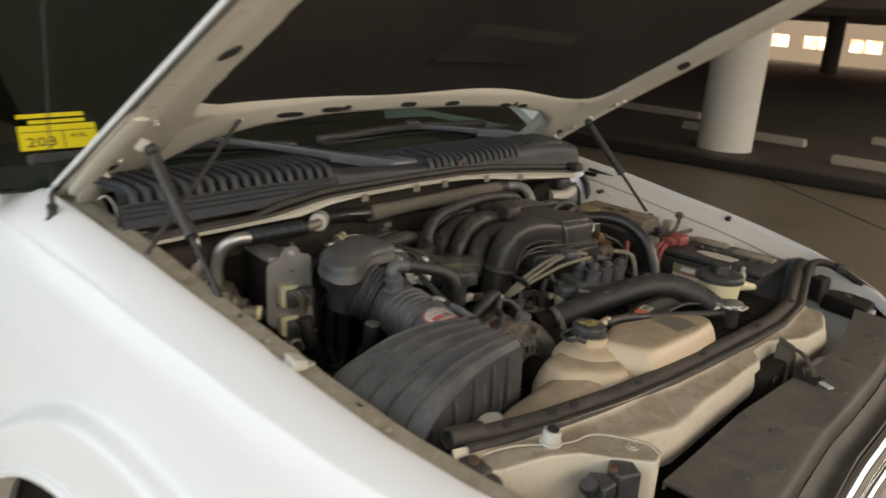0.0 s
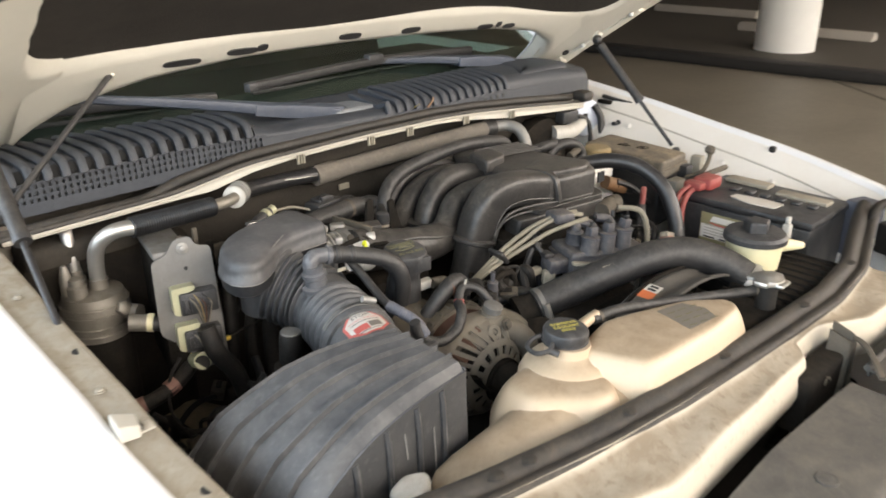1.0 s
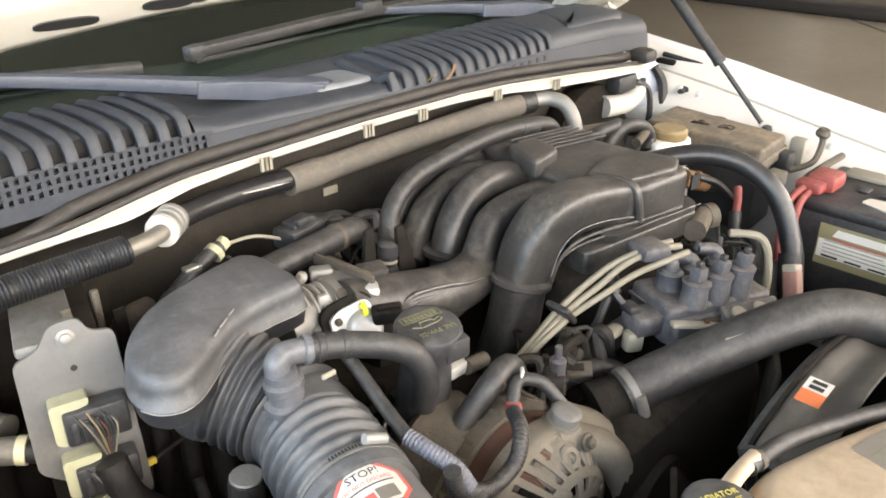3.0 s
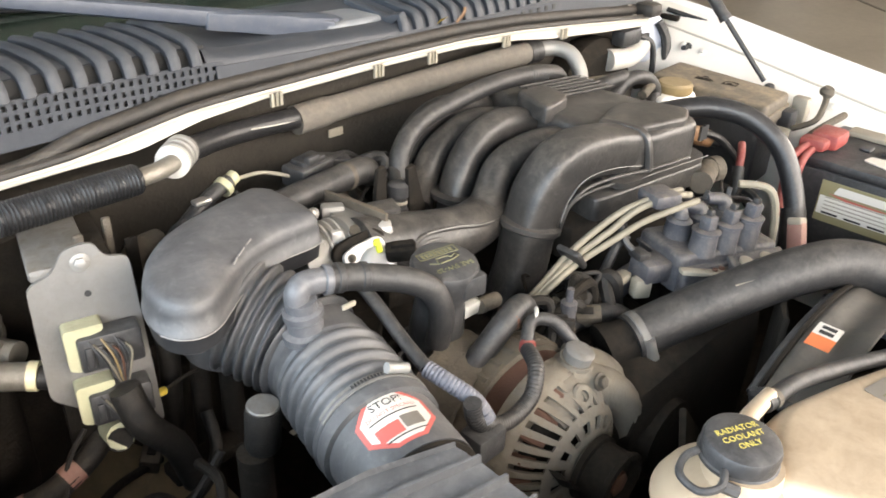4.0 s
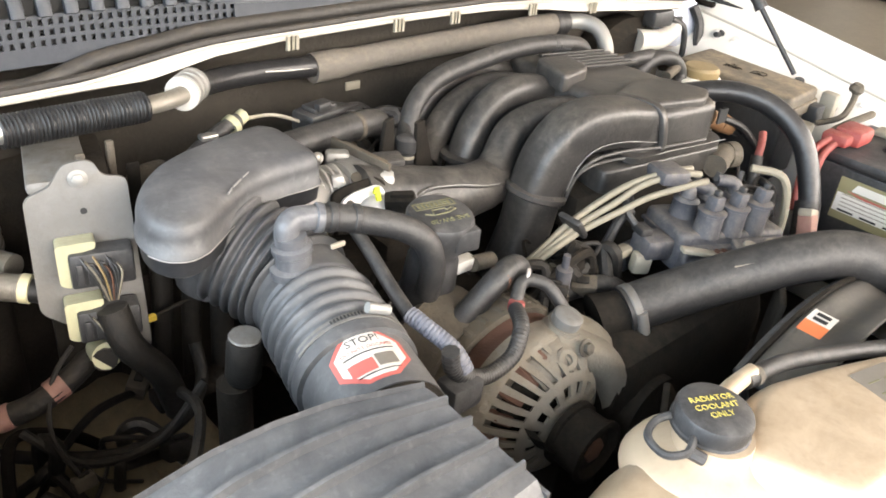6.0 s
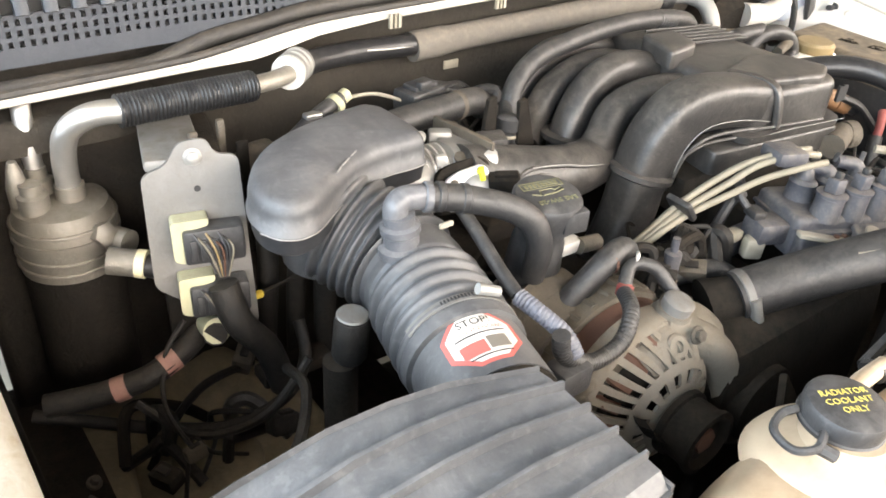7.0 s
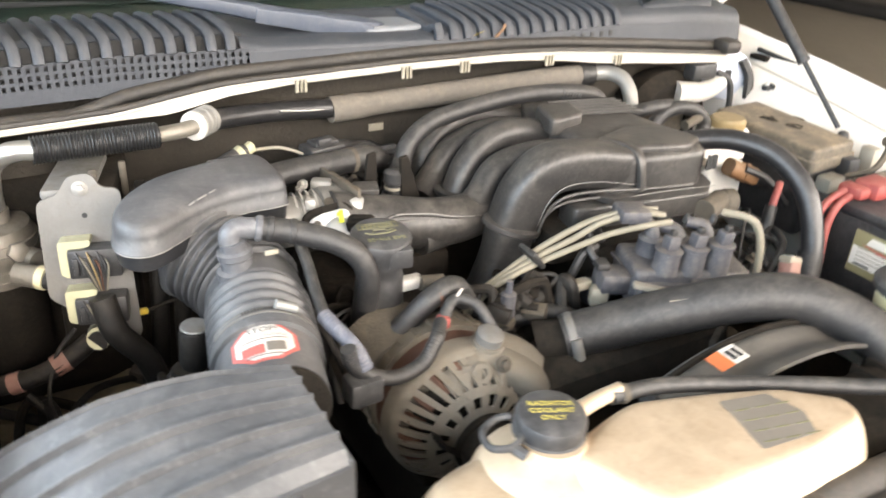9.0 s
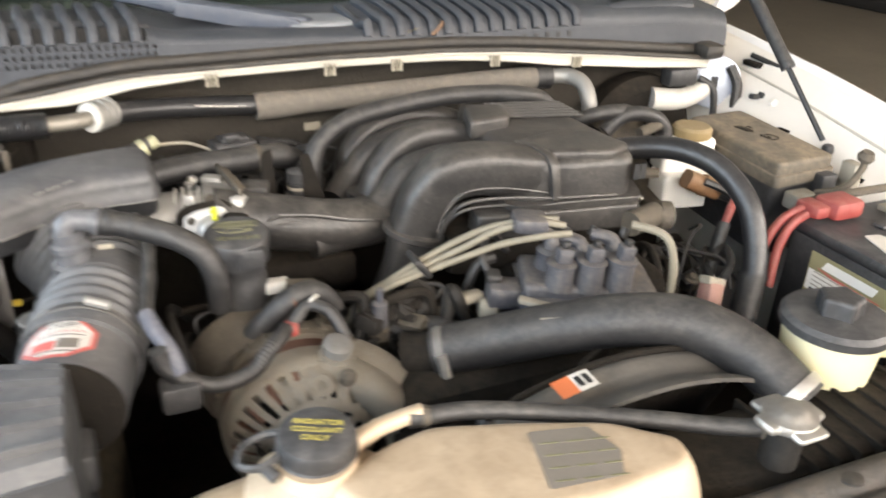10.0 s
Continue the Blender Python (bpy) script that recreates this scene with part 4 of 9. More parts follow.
for x in span(-0.735, -0.315, 17):
    part("rib", cowl_rib(x), M_COWL, cowl)
for x in span(-0.01, 0.335, 14):
    part("rib", cowl_rib(x), M_COWL, cowl)
# perforated front of the cowl: small square holes before a black sheet that paints the gap's shade
NC = 50
gx, gz = [], []
for k in range(NC):
    a = -0.755 + 0.475 * k / NC
    gx += [a, a + 0.0052]
gx.append(-0.28)
for k in range(4):
    gz += [0.005 - 0.0098 * k, 0.001 - 0.0098 * k]
gz += [-0.042]


def in_hole(x, z):
    kx = ((x + 0.755) * NC / 0.475) % 1.0
    row = [k for k in range(4) if 0.001 - 0.0098 * k > z > 0.005 - 0.0098 * (k + 1)]
    return kx > 0.5474 and bool(row) and row[0] < 3


grid = part("perforated_grid", sheet(gx, gz, lambda x, z: Vector((x, front_y(x) + 0.003 - 0.25 * max(0.0, 0.005 - z) * 0.3, front_z(x) + z)), 0.003, lambda x, z: not in_hole(x, z)), M_COWL, cowl, "panel of small square vent holes")
part("grid_gap_shade", sheet(span(-0.755, -0.295, 20), span(0, 1, 2), lambda x, u: Vector((x, front_y(x) + 0.014, front_z(x) + 0.022 - 0.065 * u)), 0.002), M_INK_SHADE, cowl)
# Black blocks on the skirt stand in for shaded vent openings.
for x in span(-0.27, -0.16, 5):
    part("vent_hole_shade", box(x, x + 0.007, front_y(x) - 0.005, front_y(x) - 0.001, front_z(x) - 0.018, front_z(x) - 0.012), M_INK_SHADE, cowl)
for x in span(0.0, 0.32, 16):
    part("vent_hole_shade", box(x, x + 0.007, front_y(x) - 0.004, front_y(x) - 0.0005, front_z(x) - 0.012, front_z(x) - 0.004), M_INK_SHADE, cowl)
# raised service cover in the middle, paler and sun-bleached
part("centre_cover", prism([(-0.115, 0.735), (-0.01, 0.735), (-0.015, 0.80), (-0.10, 0.81)], 1.225, 1.252, 0.015, 0.006), M_COWL_PALE, cowl, "smooth bleached cover in the middle of the cowl")
part("end_cap", prism([(0.40, 0.725), (0.60, 0.74), (0.60, 0.86), (0.47, 0.86)], 1.20, 1.262, 0.02, 0.015), M_COWL, cowl, "smooth end of the cowl under the wiper")


def wiper(pivot, elbow, tip_arm, blade_a, blade_b, label):
    t = thing("wiper", pivot, label, "wiper", "windscreen wipers")
    pivot, elbow, tip_arm = Vector(pivot), Vector(elbow), Vector(tip_arm)
    part("pivot_cap", lathe([(0.014, -0.02), (0.015, 0.0), (0.013, 0.006), (0.005, 0.009)], pivot, (0, -0.2, 1), 18), M_ARM, t)
    part("arm", tube([pivot, elbow, (elbow + tip_arm) / 2 + Vector((0, 0, 0.004)), tip_arm], lambda u: lerp(u, [(0, 0.013), (0.04, 0.018), (0.10, 0.0190), (0.13, 0.0165), (0.4, 0.0115), (1, 0.006)]), 10, 6, 0.9, power=0.65), M_ARM, t, "blue-grey wiper arm")
    along = (tip_arm - elbow).normalized()
    hm = frame_of(elbow + along * 0.004, along, Vector((0, 0, 1)).cross(along))
    part("arm_head", prism([(-0.062, -0.013), (0.020, -0.0165), (0.105, -0.0145), (0.105, 0.0145), (0.020, 0.0165), (-0.062, 0.013)], -0.010, 0.0145, 0.004, 0.003, top=lambda u, v: -0.05 * abs(u - 0.01), m=hm), M_ARM, t, "boxed wiper arm head")
    a, b = Vector(blade_a), Vector(blade_b)
    m1 = (a + b) / 2
    part("blade_frame", tube([a + Vector((0, 0, 0.004)), m1 + Vector((0, 0, 0.014)), b + Vector((0, 0, 0.004))], 0.0100, 10, 10, 0.9, power=0.75), M_RUBBER, t, "black wiper blade")
    part("blade_rubber", tube([a - Vector((0, 0, 0.008)), m1 - Vector((0, 0, 0.006)), b - Vector((0, 0, 0.008))], 0.004, 6, 6), M_INK_SHADE, t)
    part("blade_clip", box(-0.02, 0.02, -0.011, 0.011, -0.006, 0.016, 0.003, m=Matrix.Translation(m1 + Vector((0, 0, 0.014)))), M_BLACK, t)
    part("blade_end", box(-0.012, 0.012, -0.010, 0.010, -0.009, 0.010, 0.004, m=Matrix.Translation(a + Vector((0, 0, 0.003))) @ pose(0, 0, 0, 0, -4, 8)), M_BLACK, t)


wiper((-0.085, 0.756, 1.247), (-0.150, 0.762, 1.2535), (-0.60, 0.87, 1.330), (-0.80, 0.98, 1.272), (-0.27, 0.888, 1.276), "blue-grey wiper arm with black blade on the passenger side")
wiper((0.53, 0.86, 1.252), (0.45, 0.865, 1.266), (0.07, 0.892, 1.305), (-0.203, 0.872, 1.288), (0.42, 0.905, 1.288), "blue-grey wiper arm with black blade on the driver side")
leaf_bm = bmesh.new()
vs = [leaf_bm.verts.new(Vector((0.044, 0.694, 1.2395)) + Vector(p)) for p in ((0, 0, 0), (0.008, -0.005, 0.006), (0.02, -0.002, 0.008), (0.009, 0.004, 0.003))]
leaf_bm.faces.new(vs)
bmesh.ops.solidify(leaf_bm, geom=leaf_bm.faces[:], thickness=0.0006)
solid("dry_leaf", leaf_bm, M_YWIRE, "small dry yellow leaf caught on the cowl", "leaf")
leaf2 = tube([(0.086, 0.697, 1.235), (0.096, 0.694, 1.246), (0.102, 0.697, 1.253)], 0.0022, 6, 4)
solid("dry_leaf", leaf2, M_ORANGE, "curled dry brown leaf caught on the cowl", "leaf")

for at, tilt, col in (((-0.747, 0.80, 1.176), (20, 30, 40), M_LEAF), ((-0.719, 0.805, 1.183), (70, 10, 15), M_LEAF), ((-0.690, 0.79, 1.176), (15, -20, 70), M_LEAF), ((-0.66, 0.80, 1.178), (30, 10, 120), M_YWIRE)):
    lb = bmesh.new()
    ring = [lb.verts.new((0.017 * math.cos(a), 0.007 * math.sin(a), 0.004 * math.cos(2 * a))) for a in span(0, 2 * math.pi * 11 / 12, 11)]
    lb.faces.new(ring)
    bmesh.ops.solidify(lb, geom=lb.faces[:], thickness=0.0007)
    lb.transform(pose(*at, *tilt))
    solid("dry_leaf", lb, col, "dry brown leaf caught beside the hood hinge", "leaf")
twig = solid("dry_twig", tube([(-0.735, 0.80, 1.180), (-0.69, 0.80, 1.172), (-0.64, 0.80, 1.170), (-0.608, 0.80, 1.172)], 0.0018, 6, 6), M_LEAD, "thin dry twig lying at the cowl end", "twig")
wire = solid("white_wire", tube([(-0.765, 0.80, 1.232), (-0.750, 0.80, 1.236), (-0.735, 0.80, 1.215), (-0.729, 0.80, 1.182)], 0.0024, 8, 8), M_LABELW, "loose white wire below the hood hinge", "wire")
nest = thing("hinge_debris", (-0.70, 0.82, 1.17), "dusty brackets and debris below the hood hinge", "debris")
part("bracket", prism([(-0.755, 0.77), (-0.70, 0.765), (-0.66, 0.79), (-0.67, 0.85), (-0.75, 0.86)], 1.10, 1.168, 0.012, 0.006), M_RAIL, nest)
part("clod", prism([(-0.735, 0.775), (-0.71, 0.77), (-0.70, 0.79), (-0.72, 0.805)], 1.165, 1.178, 0.008, 0.005), M_FUSE, nest)

# ---- firewall, flange and seal ----
solid("firewall", box(-0.70, 0.66, 0.775, 0.79, 0.60, 1.215), M_FIREWALL, "dusty grey-brown firewall mat behind the engine", "firewall", kind="structure")


def flange_z(x):
    return lerp(x, [(-0.72, 1.172), (-0.47, 1.181), (-0.40, 1.192), (-0.325, 1.203), (-0.08, 1.209), (0.10, 1.209), (0.217, 1.204), (0.39, 1.189), (0.6, 1.168)])


def flange_w(x):
    return lerp(x, [(-0.72, 0.006), (-0.47, 0.008), (-0.40, 0.018), (-0.33, 0.014), (-0.24, 0.009), (0.0, 0.009), (0.15, 0.011), (0.3, 0.018), (0.45, 0.017), (0.6, 0.012)])


flange = thing("cowl_flange", (0, 0.69, 1.19), "white painted sheet metal flange across the firewall", "body flange")
part("face", sheet(span(-0.72, 0.6, 80), span(0, 1, 3), lambda x, u: Vector((x, 0.690 + 0.004 * math.sin(u * 3.1), flange_z(x) - flange_w(x) * u)), 0.002), M_FLANGE, flange)
part("top", sheet(span(-0.72, 0.6, 80), span(0, 1, 3), lambda x, u: Vector((x, 0.690 + 0.022 * u, flange_z(x) + 0.001 - 0.004 * u)), 0.002), M_FLANGE, flange)
# Dark mat colour here paints the shade beneath the white flange.
part("shaded_underside", sheet(span(-0.72, 0.6, 80), span(0, 1, 4), lambda x, u: Vector((x, 0.694 + 0.085 * u, flange_z(x) - flange_w(x) - 0.012 * u)), 0.002), M_FIREWALL, flange)
for x in (-0.229, -0.07, 0.028, 0.185, 0.33):
    for k in (-1, 0, 1):
        part("clip", box(x + k * 0.006 - 0.0018, x + k * 0.006 + 0.0018, 0.683, 0.687, flange_z(x) - 0.019, flange_z(x) - 0.003), M_WIRE if k else M_LEAD, flange)
seal = thing("cowl_seal", (0, 0.70, 1.215), "dusty black rubber seal along the cowl edge", "rubber seal")
part("bulb", tube([(x, 0.703 + 0.01 * (x / 0.7) ** 2 + (0.02 if x > 0.58 else 0), flange_z(x) + 0.013 - (0.012 if x < -0.5 else 0)) for x in span(-0.73, 0.62, 24)], 0.0086, 10, 3), M_SEAL, seal)
part("base", tube([(x, 0.694, flange_z(x) + 0.003) for x in span(-0.73, 0.6, 24)], 0.005, 8, 3), M_SEAL, seal)
part("end_block", box(0.578, 0.618, 0.672, 0.715, 1.172, 1.198, 0.010), M_SEAL, seal, "dusty rubber end block of the seal")

# ---- dark mass of the engine under everything ----
block = thing("engine_block", (0, 0.4, 0.6), "grimy engine block low in the bay, shade in its colour", "engine block")
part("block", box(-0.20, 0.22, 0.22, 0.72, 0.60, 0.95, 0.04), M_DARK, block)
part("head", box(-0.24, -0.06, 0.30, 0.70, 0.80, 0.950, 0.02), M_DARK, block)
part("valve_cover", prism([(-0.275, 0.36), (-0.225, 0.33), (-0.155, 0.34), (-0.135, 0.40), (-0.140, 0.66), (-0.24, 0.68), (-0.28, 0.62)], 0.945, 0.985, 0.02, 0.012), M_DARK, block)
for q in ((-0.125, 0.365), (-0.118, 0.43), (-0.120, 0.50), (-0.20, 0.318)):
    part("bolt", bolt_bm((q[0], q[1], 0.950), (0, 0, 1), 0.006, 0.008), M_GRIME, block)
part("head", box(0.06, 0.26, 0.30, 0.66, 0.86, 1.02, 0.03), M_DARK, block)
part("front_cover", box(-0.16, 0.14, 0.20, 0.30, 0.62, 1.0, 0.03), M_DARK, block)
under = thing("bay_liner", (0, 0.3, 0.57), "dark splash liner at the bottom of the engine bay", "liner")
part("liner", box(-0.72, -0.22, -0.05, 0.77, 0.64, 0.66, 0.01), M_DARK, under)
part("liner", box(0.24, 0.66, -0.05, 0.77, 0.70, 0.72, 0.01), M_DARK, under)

# ---- air box, intake tube, resonator ----
lid = thing("air_filter_box", (-0.55, 0.15, 0.9), "black ribbed plastic air filter box with dusty lid", "air filter box")
LX0, LX1, LY0, LY1 = -0.70, -0.415, 0.075, 0.245


def lid_top(x):
    # the lid falls away to the outer side in a round shoulder
    return lerp(x, [(-0.702, 0.955), (-0.690, 0.99), (-0.672, 1.025), (-0.645, 1.06), (-0.608, 1.085), (-0.56, 1.104), (-0.50, 1.112), (-0.42, 1.114)])


def lid_back(x):
    return lerp(x, [(-0.70, 0.29), (-0.60, 0.255), (-0.5, 0.235), (-0.42, 0.205)])


def lid_front(x):
    return lerp(x, [(-0.70, 0.07), (-0.62, 0.072), (-0.42, 0.088)])


RIBS = 5


def lid_surface(x, v):
    y0, y1 = lid_front(x), lid_back(x)
    y = y0 + (y1 - y0) * v
    ph = (v * RIBS) % 1.0
    rib = lerp(ph, [(0.0, 0.0), (0.80, 0.0010), (0.84, 0.0072), (0.93, 0.0072), (0.97, 0.0), (1.0, 0.0)])
    z = lid_top(x) + rib - 0.010 * max(0, 1 - v / 0.06) - 0.010 * max(0, (v - 0.95) / 0.05)
    nx = max(0, (-0.60 - x)) / 0.12
    return Vector((x - rib * min(1, nx), y, z))


vv = []
for r in range(RIBS):
    vv += [(r + p) / RIBS for p in (0.0, 0.4, 0.80, 0.84, 0.93, 0.97)]
vv.append(1.0)
xs2 = [-0.703, -0.699, -0.692, -0.684, -0.673, -0.660, -0.643, -0.625, -0.60, -0.57, -0.53, -0.49, -0.465, -0.440, -0.428]
part("lid", sheet(xs2, vv, lid_surface, 0.003), M_LID, lid, "dusty ribbed black lid with pale sheen in its colour", angle=30)
# front and side skirts of the box
part("front_wall", sheet(xs2, span(0, 1, 6), lambda x, u: Vector((x + 0.01 * u, lid_front(x) + 0.001 - 0.004 * u, lid_top(x) - 0.008 - (lid_top(x) - 0.85) * u)), 0.003), M_LID, lid)
part("side_wall", sheet(span(0, 1, 8), span(0, 1, 6), lambda v, u: Vector((-0.428 + 0.008 * u, lid_front(-0.428) + (lid_back(-0.428) - lid_front(-0.428)) * v, 1.109 - 0.25 * u)), 0.003), M_LID, lid)
part("back_wall", sheet(xs2, span(0, 1, 6), lambda x, u: Vector((x, lid_back(x) + 0.002, lid_top(x) - 0.006 - (lid_top(x) - 0.85) * u)), 0.003), M_LID, lid)
for x in (-0.645, -0.60, -0.555, -0.51, -0.47):
    part("rib", tube([(x, lid_front(x) - 0.001, lid_top(x) - 0.012), (x + 0.002, lid_front(x) - 0.004, lid_top(x) - 0.05), (x + 0.004, lid_front(x) - 0.006, 0.93)], 0.004, 6, 4), M_LID, lid)
for x, za, zb in ((-0.643, 0.03, 0.075), (-0.598, 0.02, 0.09), (-0.556, 0.045, 0.10), (-0.532, 0.03, 0.06), (-0.508, 0.02, 0.11), (-0.486, 0.05, 0.12), (-0.468, 0.03, 0.08)):
    part("scratch", tube([(x + 0.001, lid_front(x) - 0.0052, lid_top(x) - za), (x + 0.002, lid_front(x) - 0.0085, lid_top(x) - zb)], 0.0007, 5, 1, straight=True), M_SCUFF, lid, "pale scratch on the box front")
part("clasp", box(-0.432, -0.414, 0.15, 0.19, 1.03, 1.065, 0.004), M_BLACK, lid)

duct = thing("intake_tube", (-0.40, 0.35, 1.0), "black corrugated rubber intake tube with clamp and sticker", "intake tube")
A, B = Vector((-0.434, 0.228, 1.056)), Vector((-0.3955, 0.396, 1.0635))


BEND = [Vector((-0.398, 0.425, 1.068)), Vector((-0.409, 0.452, 1.076)), Vector((-0.424, 0.478, 1.086))]


def duct_r(w):
    """The tube's radius by the way along it, in metres."""
    if w < 0.058:
        return 0.0485
    if w < 0.072:
        return 0.0525
    if w < 0.155:
        k = math.sin((w - 0.072) / 0.083 * 2 * math.pi * 5.0)
        return 0.0505 + 0.0030 * math.copysign(abs(k) ** 0.6, k)
    if w < 0.188:
        return 0.0500
    k = math.sin((w - 0.188) / 0.048 * 2 * math.pi * 4.0)
    return 0.0530 + 0.0032 * math.copysign(abs(k) ** 0.6, k)


way = dense(A, B, 150) + spline([B] + BEND, 26)[1:]
LONG = sum((q - p).length for p, q in zip(way, way[1:]))
part("body", tube(way, lambda u: duct_r(u * LONG), 40, 1, straight=True), M_LID, duct, angle=50)
AX = (B - A).normalized()
part("end_plate", lathe([(0.0478, 0), (0.0478, 0.004), (0.040, 0.006)], A - AX * 0.0005, -AX, 32), M_DARK, duct, "dark end of the tube against the filter box")
SIDE = AX.cross(Vector((0, 0, 1))).normalized()
UPV = SIDE.cross(AX)


def on_duct(w, ang, r):
    a = radians(ang)
    return A + AX * w + (SIDE * math.sin(a) + UPV * math.cos(a)) * r


part("hose_clamp", sheet(span(0.0725, 0.0805, 3), span(-60, 70, 26), lambda w, a: on_duct(w, a, 0.0532), 0.0008), M_PLATE, duct, "steel worm-drive clamp")
part("clamp_slots", join(*[sheet(span(0.0745, 0.0785, 1), span(a, a + 1.6, 1), lambda w, a: on_duct(w, a, 0.0542)) for a in span(-22, 6, 9)]), M_INK_SHADE, duct)
part("clamp_screw", tube([on_duct(0.076, 10, 0.0590), on_duct(0.076, 30, 0.0585)], 0.0046, 10, 1, straight=True), M_ALU, duct, "dull clamp screw housing")


def duct_label(w0, w1, a0, a1, r):
    return sheet(span(w0, w1, 6), span(a0, a1, 20), lambda w, a: on_duct(w, a, r))


def duct_octagon(w0, w1, a0, a1, r, cut=0.30):
    """An eight-sided sticker bent round the tube."""
    cw, ca, hw, ha = (w0 + w1) / 2, (a0 + a1) / 2, (w1 - w0) / 2, (a1 - a0) / 2
    k = 1 - 2 * cut
    eight = [(1, -k), (1, k), (k, 1), (-k, 1), (-1, k), (-1, -k), (-k, -1), (k, -1)]
    rim = []
    for (ax, ay), (bx, by) in zip(eight, eight[1:] + eight[:1]):
        rim += [(ax + (bx - ax) * t / 4, ay + (by - ay) * t / 4) for t in range(4)]
    bm = bmesh.new()
    rings = [[bm.verts.new(on_duct(cw + hw * x * s, ca + ha * y * s, r)) for x, y in rim] for s in (1.0, 0.8, 0.6, 0.4, 0.2)]
    c = bm.verts.new(on_duct(cw, ca, r))
    n = len(rim)
    for a, b in zip(rings, rings[1:]):
        for q in range(n):
            bm.faces.new((a[q], a[(q + 1) % n], b[(q + 1) % n], b[q]))
    for q in range(n):
        bm.faces.new((rings[-1][q], rings[-1][(q + 1) % n], c))
    return bm


part("sticker", duct_octagon(0.008, 0.062, -42, 30, 0.0489), M_LABELR, duct, "red and white warning sticker")
part("sticker_field", duct_octagon(0.0115, 0.0585, -37, 25, 0.0492), M_LABELW, duct)
part("sticker_band", duct_label(0.018, 0.031, -30, -6, 0.0495), M_LABELR, duct)
part("sticker_mark", duct_label(0.020, 0.033, -4, 15, 0.0495), M_LABELG, duct)


def on_label(body, w, ang, size, mt):
    """Lettering bent round the tube."""
    bm = text_mesh(body, size, Matrix(), 0.0)
    for v in bm.verts:
        q = on_duct(w + v.co.y, ang + math.degrees(v.co.x / 0.0496), 0.0497)
        v.co = q
    part("lettering", bm, mt, duct)


on_label("STOP!", 0.0510, -6, 0.0105, M_INK_SHADE)
on_label("DO NOT DISCARD", 0.0425, -6, 0.0050, M_LABELR)
for k, (w, l) in enumerate(((0.0375, 24), (0.0150, 20))):
    part("print_line", duct_label(w, w + 0.0012, -6 - l, -6 + l, 0.0496), M_INK_SHADE, duct)

res = thing("resonator", (-0.43, 0.46, 1.1), "rounded black plastic intake resonator over the throttle body", "resonator")
FRONT_EDGE = [(-0.519, 0.462), (-0.519, 0.441), (-0.511, 0.425), (-0.496, 0.416), (-0.479, 0.419), (-0.462, 0.430), (-0.440, 0.447), (-0.418, 0.460), (-0.397, 0.469), (-0.372, 0.474), (-0.345, 0.474), (-0.325, 0.478)]
OUT = FRONT_EDGE + [(-0.320, 0.500), (-0.322, 0.560), (-0.340, 0.580), (-0.385, 0.572), (-0.440, 0.555), (-0.468, 0.540), (-0.492, 0.518), (-0.512, 0.487)]
RIM = [(1.104, 0.016), (1.1055, 0.008), (1.109, 0.004), (1.1250, 0.0020), (1.1256, 0.0002), (1.1270, 0.0002), (1.1276, 0.0018), (1.144, 0.0030), (1.1505, 0.0045), (1.1545, 0.0070), (1.1572, 0.0105), (1.1582, 0.0130)]
part("shell", bulged(OUT, RIM, 0.014, 0.0045, (-0.418, 0.523)), M_RESO, res, angle=75)
part("seam", tube([(x, y, 1.1263) for x, y in FRONT_EDGE[1:]], 0.00055, 6, 5), M_SCUFF, res, "pale worn moulding seam")
for a, b in (((-0.441, 0.448), (-0.434, 0.4545)), ((-0.431, 0.457), (-0.419, 0.466)), ((-0.415, 0.469), (-0.405, 0.476)), ((-0.401, 0.479), (-0.393, 0.484))):
    part("scuff", tube([(a[0], a[1] + 0.004, 1.1570), ((a[0] + b[0]) / 2 + 0.001, (a[1] + b[1]) / 2 + 0.004, 1.1576), (b[0], b[1] + 0.004, 1.1572)], 0.0009, 6, 3), M_SCUFF, res, "pale scuff mark")
part("foot", lathe([(0.046, 0.0), (0.046, 0.03), (0.040, 0.066)], (-0.425, 0.495, 1.045), (0.0, 0.0, 1), 28), M_BLACK, res)

pcv = thing("breather_hose", (-0.36, 0.38, 1.1), "grey-black breather hose with elbow on the intake tube", "hose")
part("nipple", lathe([(0.021, 0.0), (0.021, 0.012), (0.0155, 0.014), (0.0155, 0.024), (0.0175, 0.026), (0.0175, 0.032), (0.0135, 0.034), (0.0135, 0.042)], (-0.412, 0.392, 1.096), (-0.1, 0.05, 1), 24), M_NIPPLE, pcv)
part("elbow", tube([(-0.418, 0.396, 1.130), (-0.4175, 0.397, 1.143), (-0.409, 0.398, 1.1485), (-0.388, 0.394, 1.1465)], 0.0105, 16, 6, power=0.85), M_NIPPLE, pcv, "smooth grey plastic elbow")
part("hose", tube([(-0.392, 0.395, 1.1465), (-0.368, 0.388, 1.143), (-0.342, 0.377, 1.137), (-0.316, 0.364, 1.128), (-0.297, 0.355, 1.112), (-0.288, 0.352, 1.085), (-0.287, 0.358, 1.050)], 0.0122, 16, 8), M_RUBBER, pcv)
for w, m in (((-0.392, 0.395, 1.1468), M_NIPPLE), ((-0.381, 0.392, 1.1455), M_RUBBER), ((-0.360, 0.385, 1.1415), M_RUBBER)):
    part("band", lathe([(0.0123, 0), (0.0134, 0.001), (0.0134, 0.006), (0.0123, 0.007)], w, (0.92, -0.32, -0.14), 20), m, pcv)
part("tag", box(-0.392, -0.378, 0.368, 0.371, 1.128, 1.133, 0.001), M_WIRE, pcv)

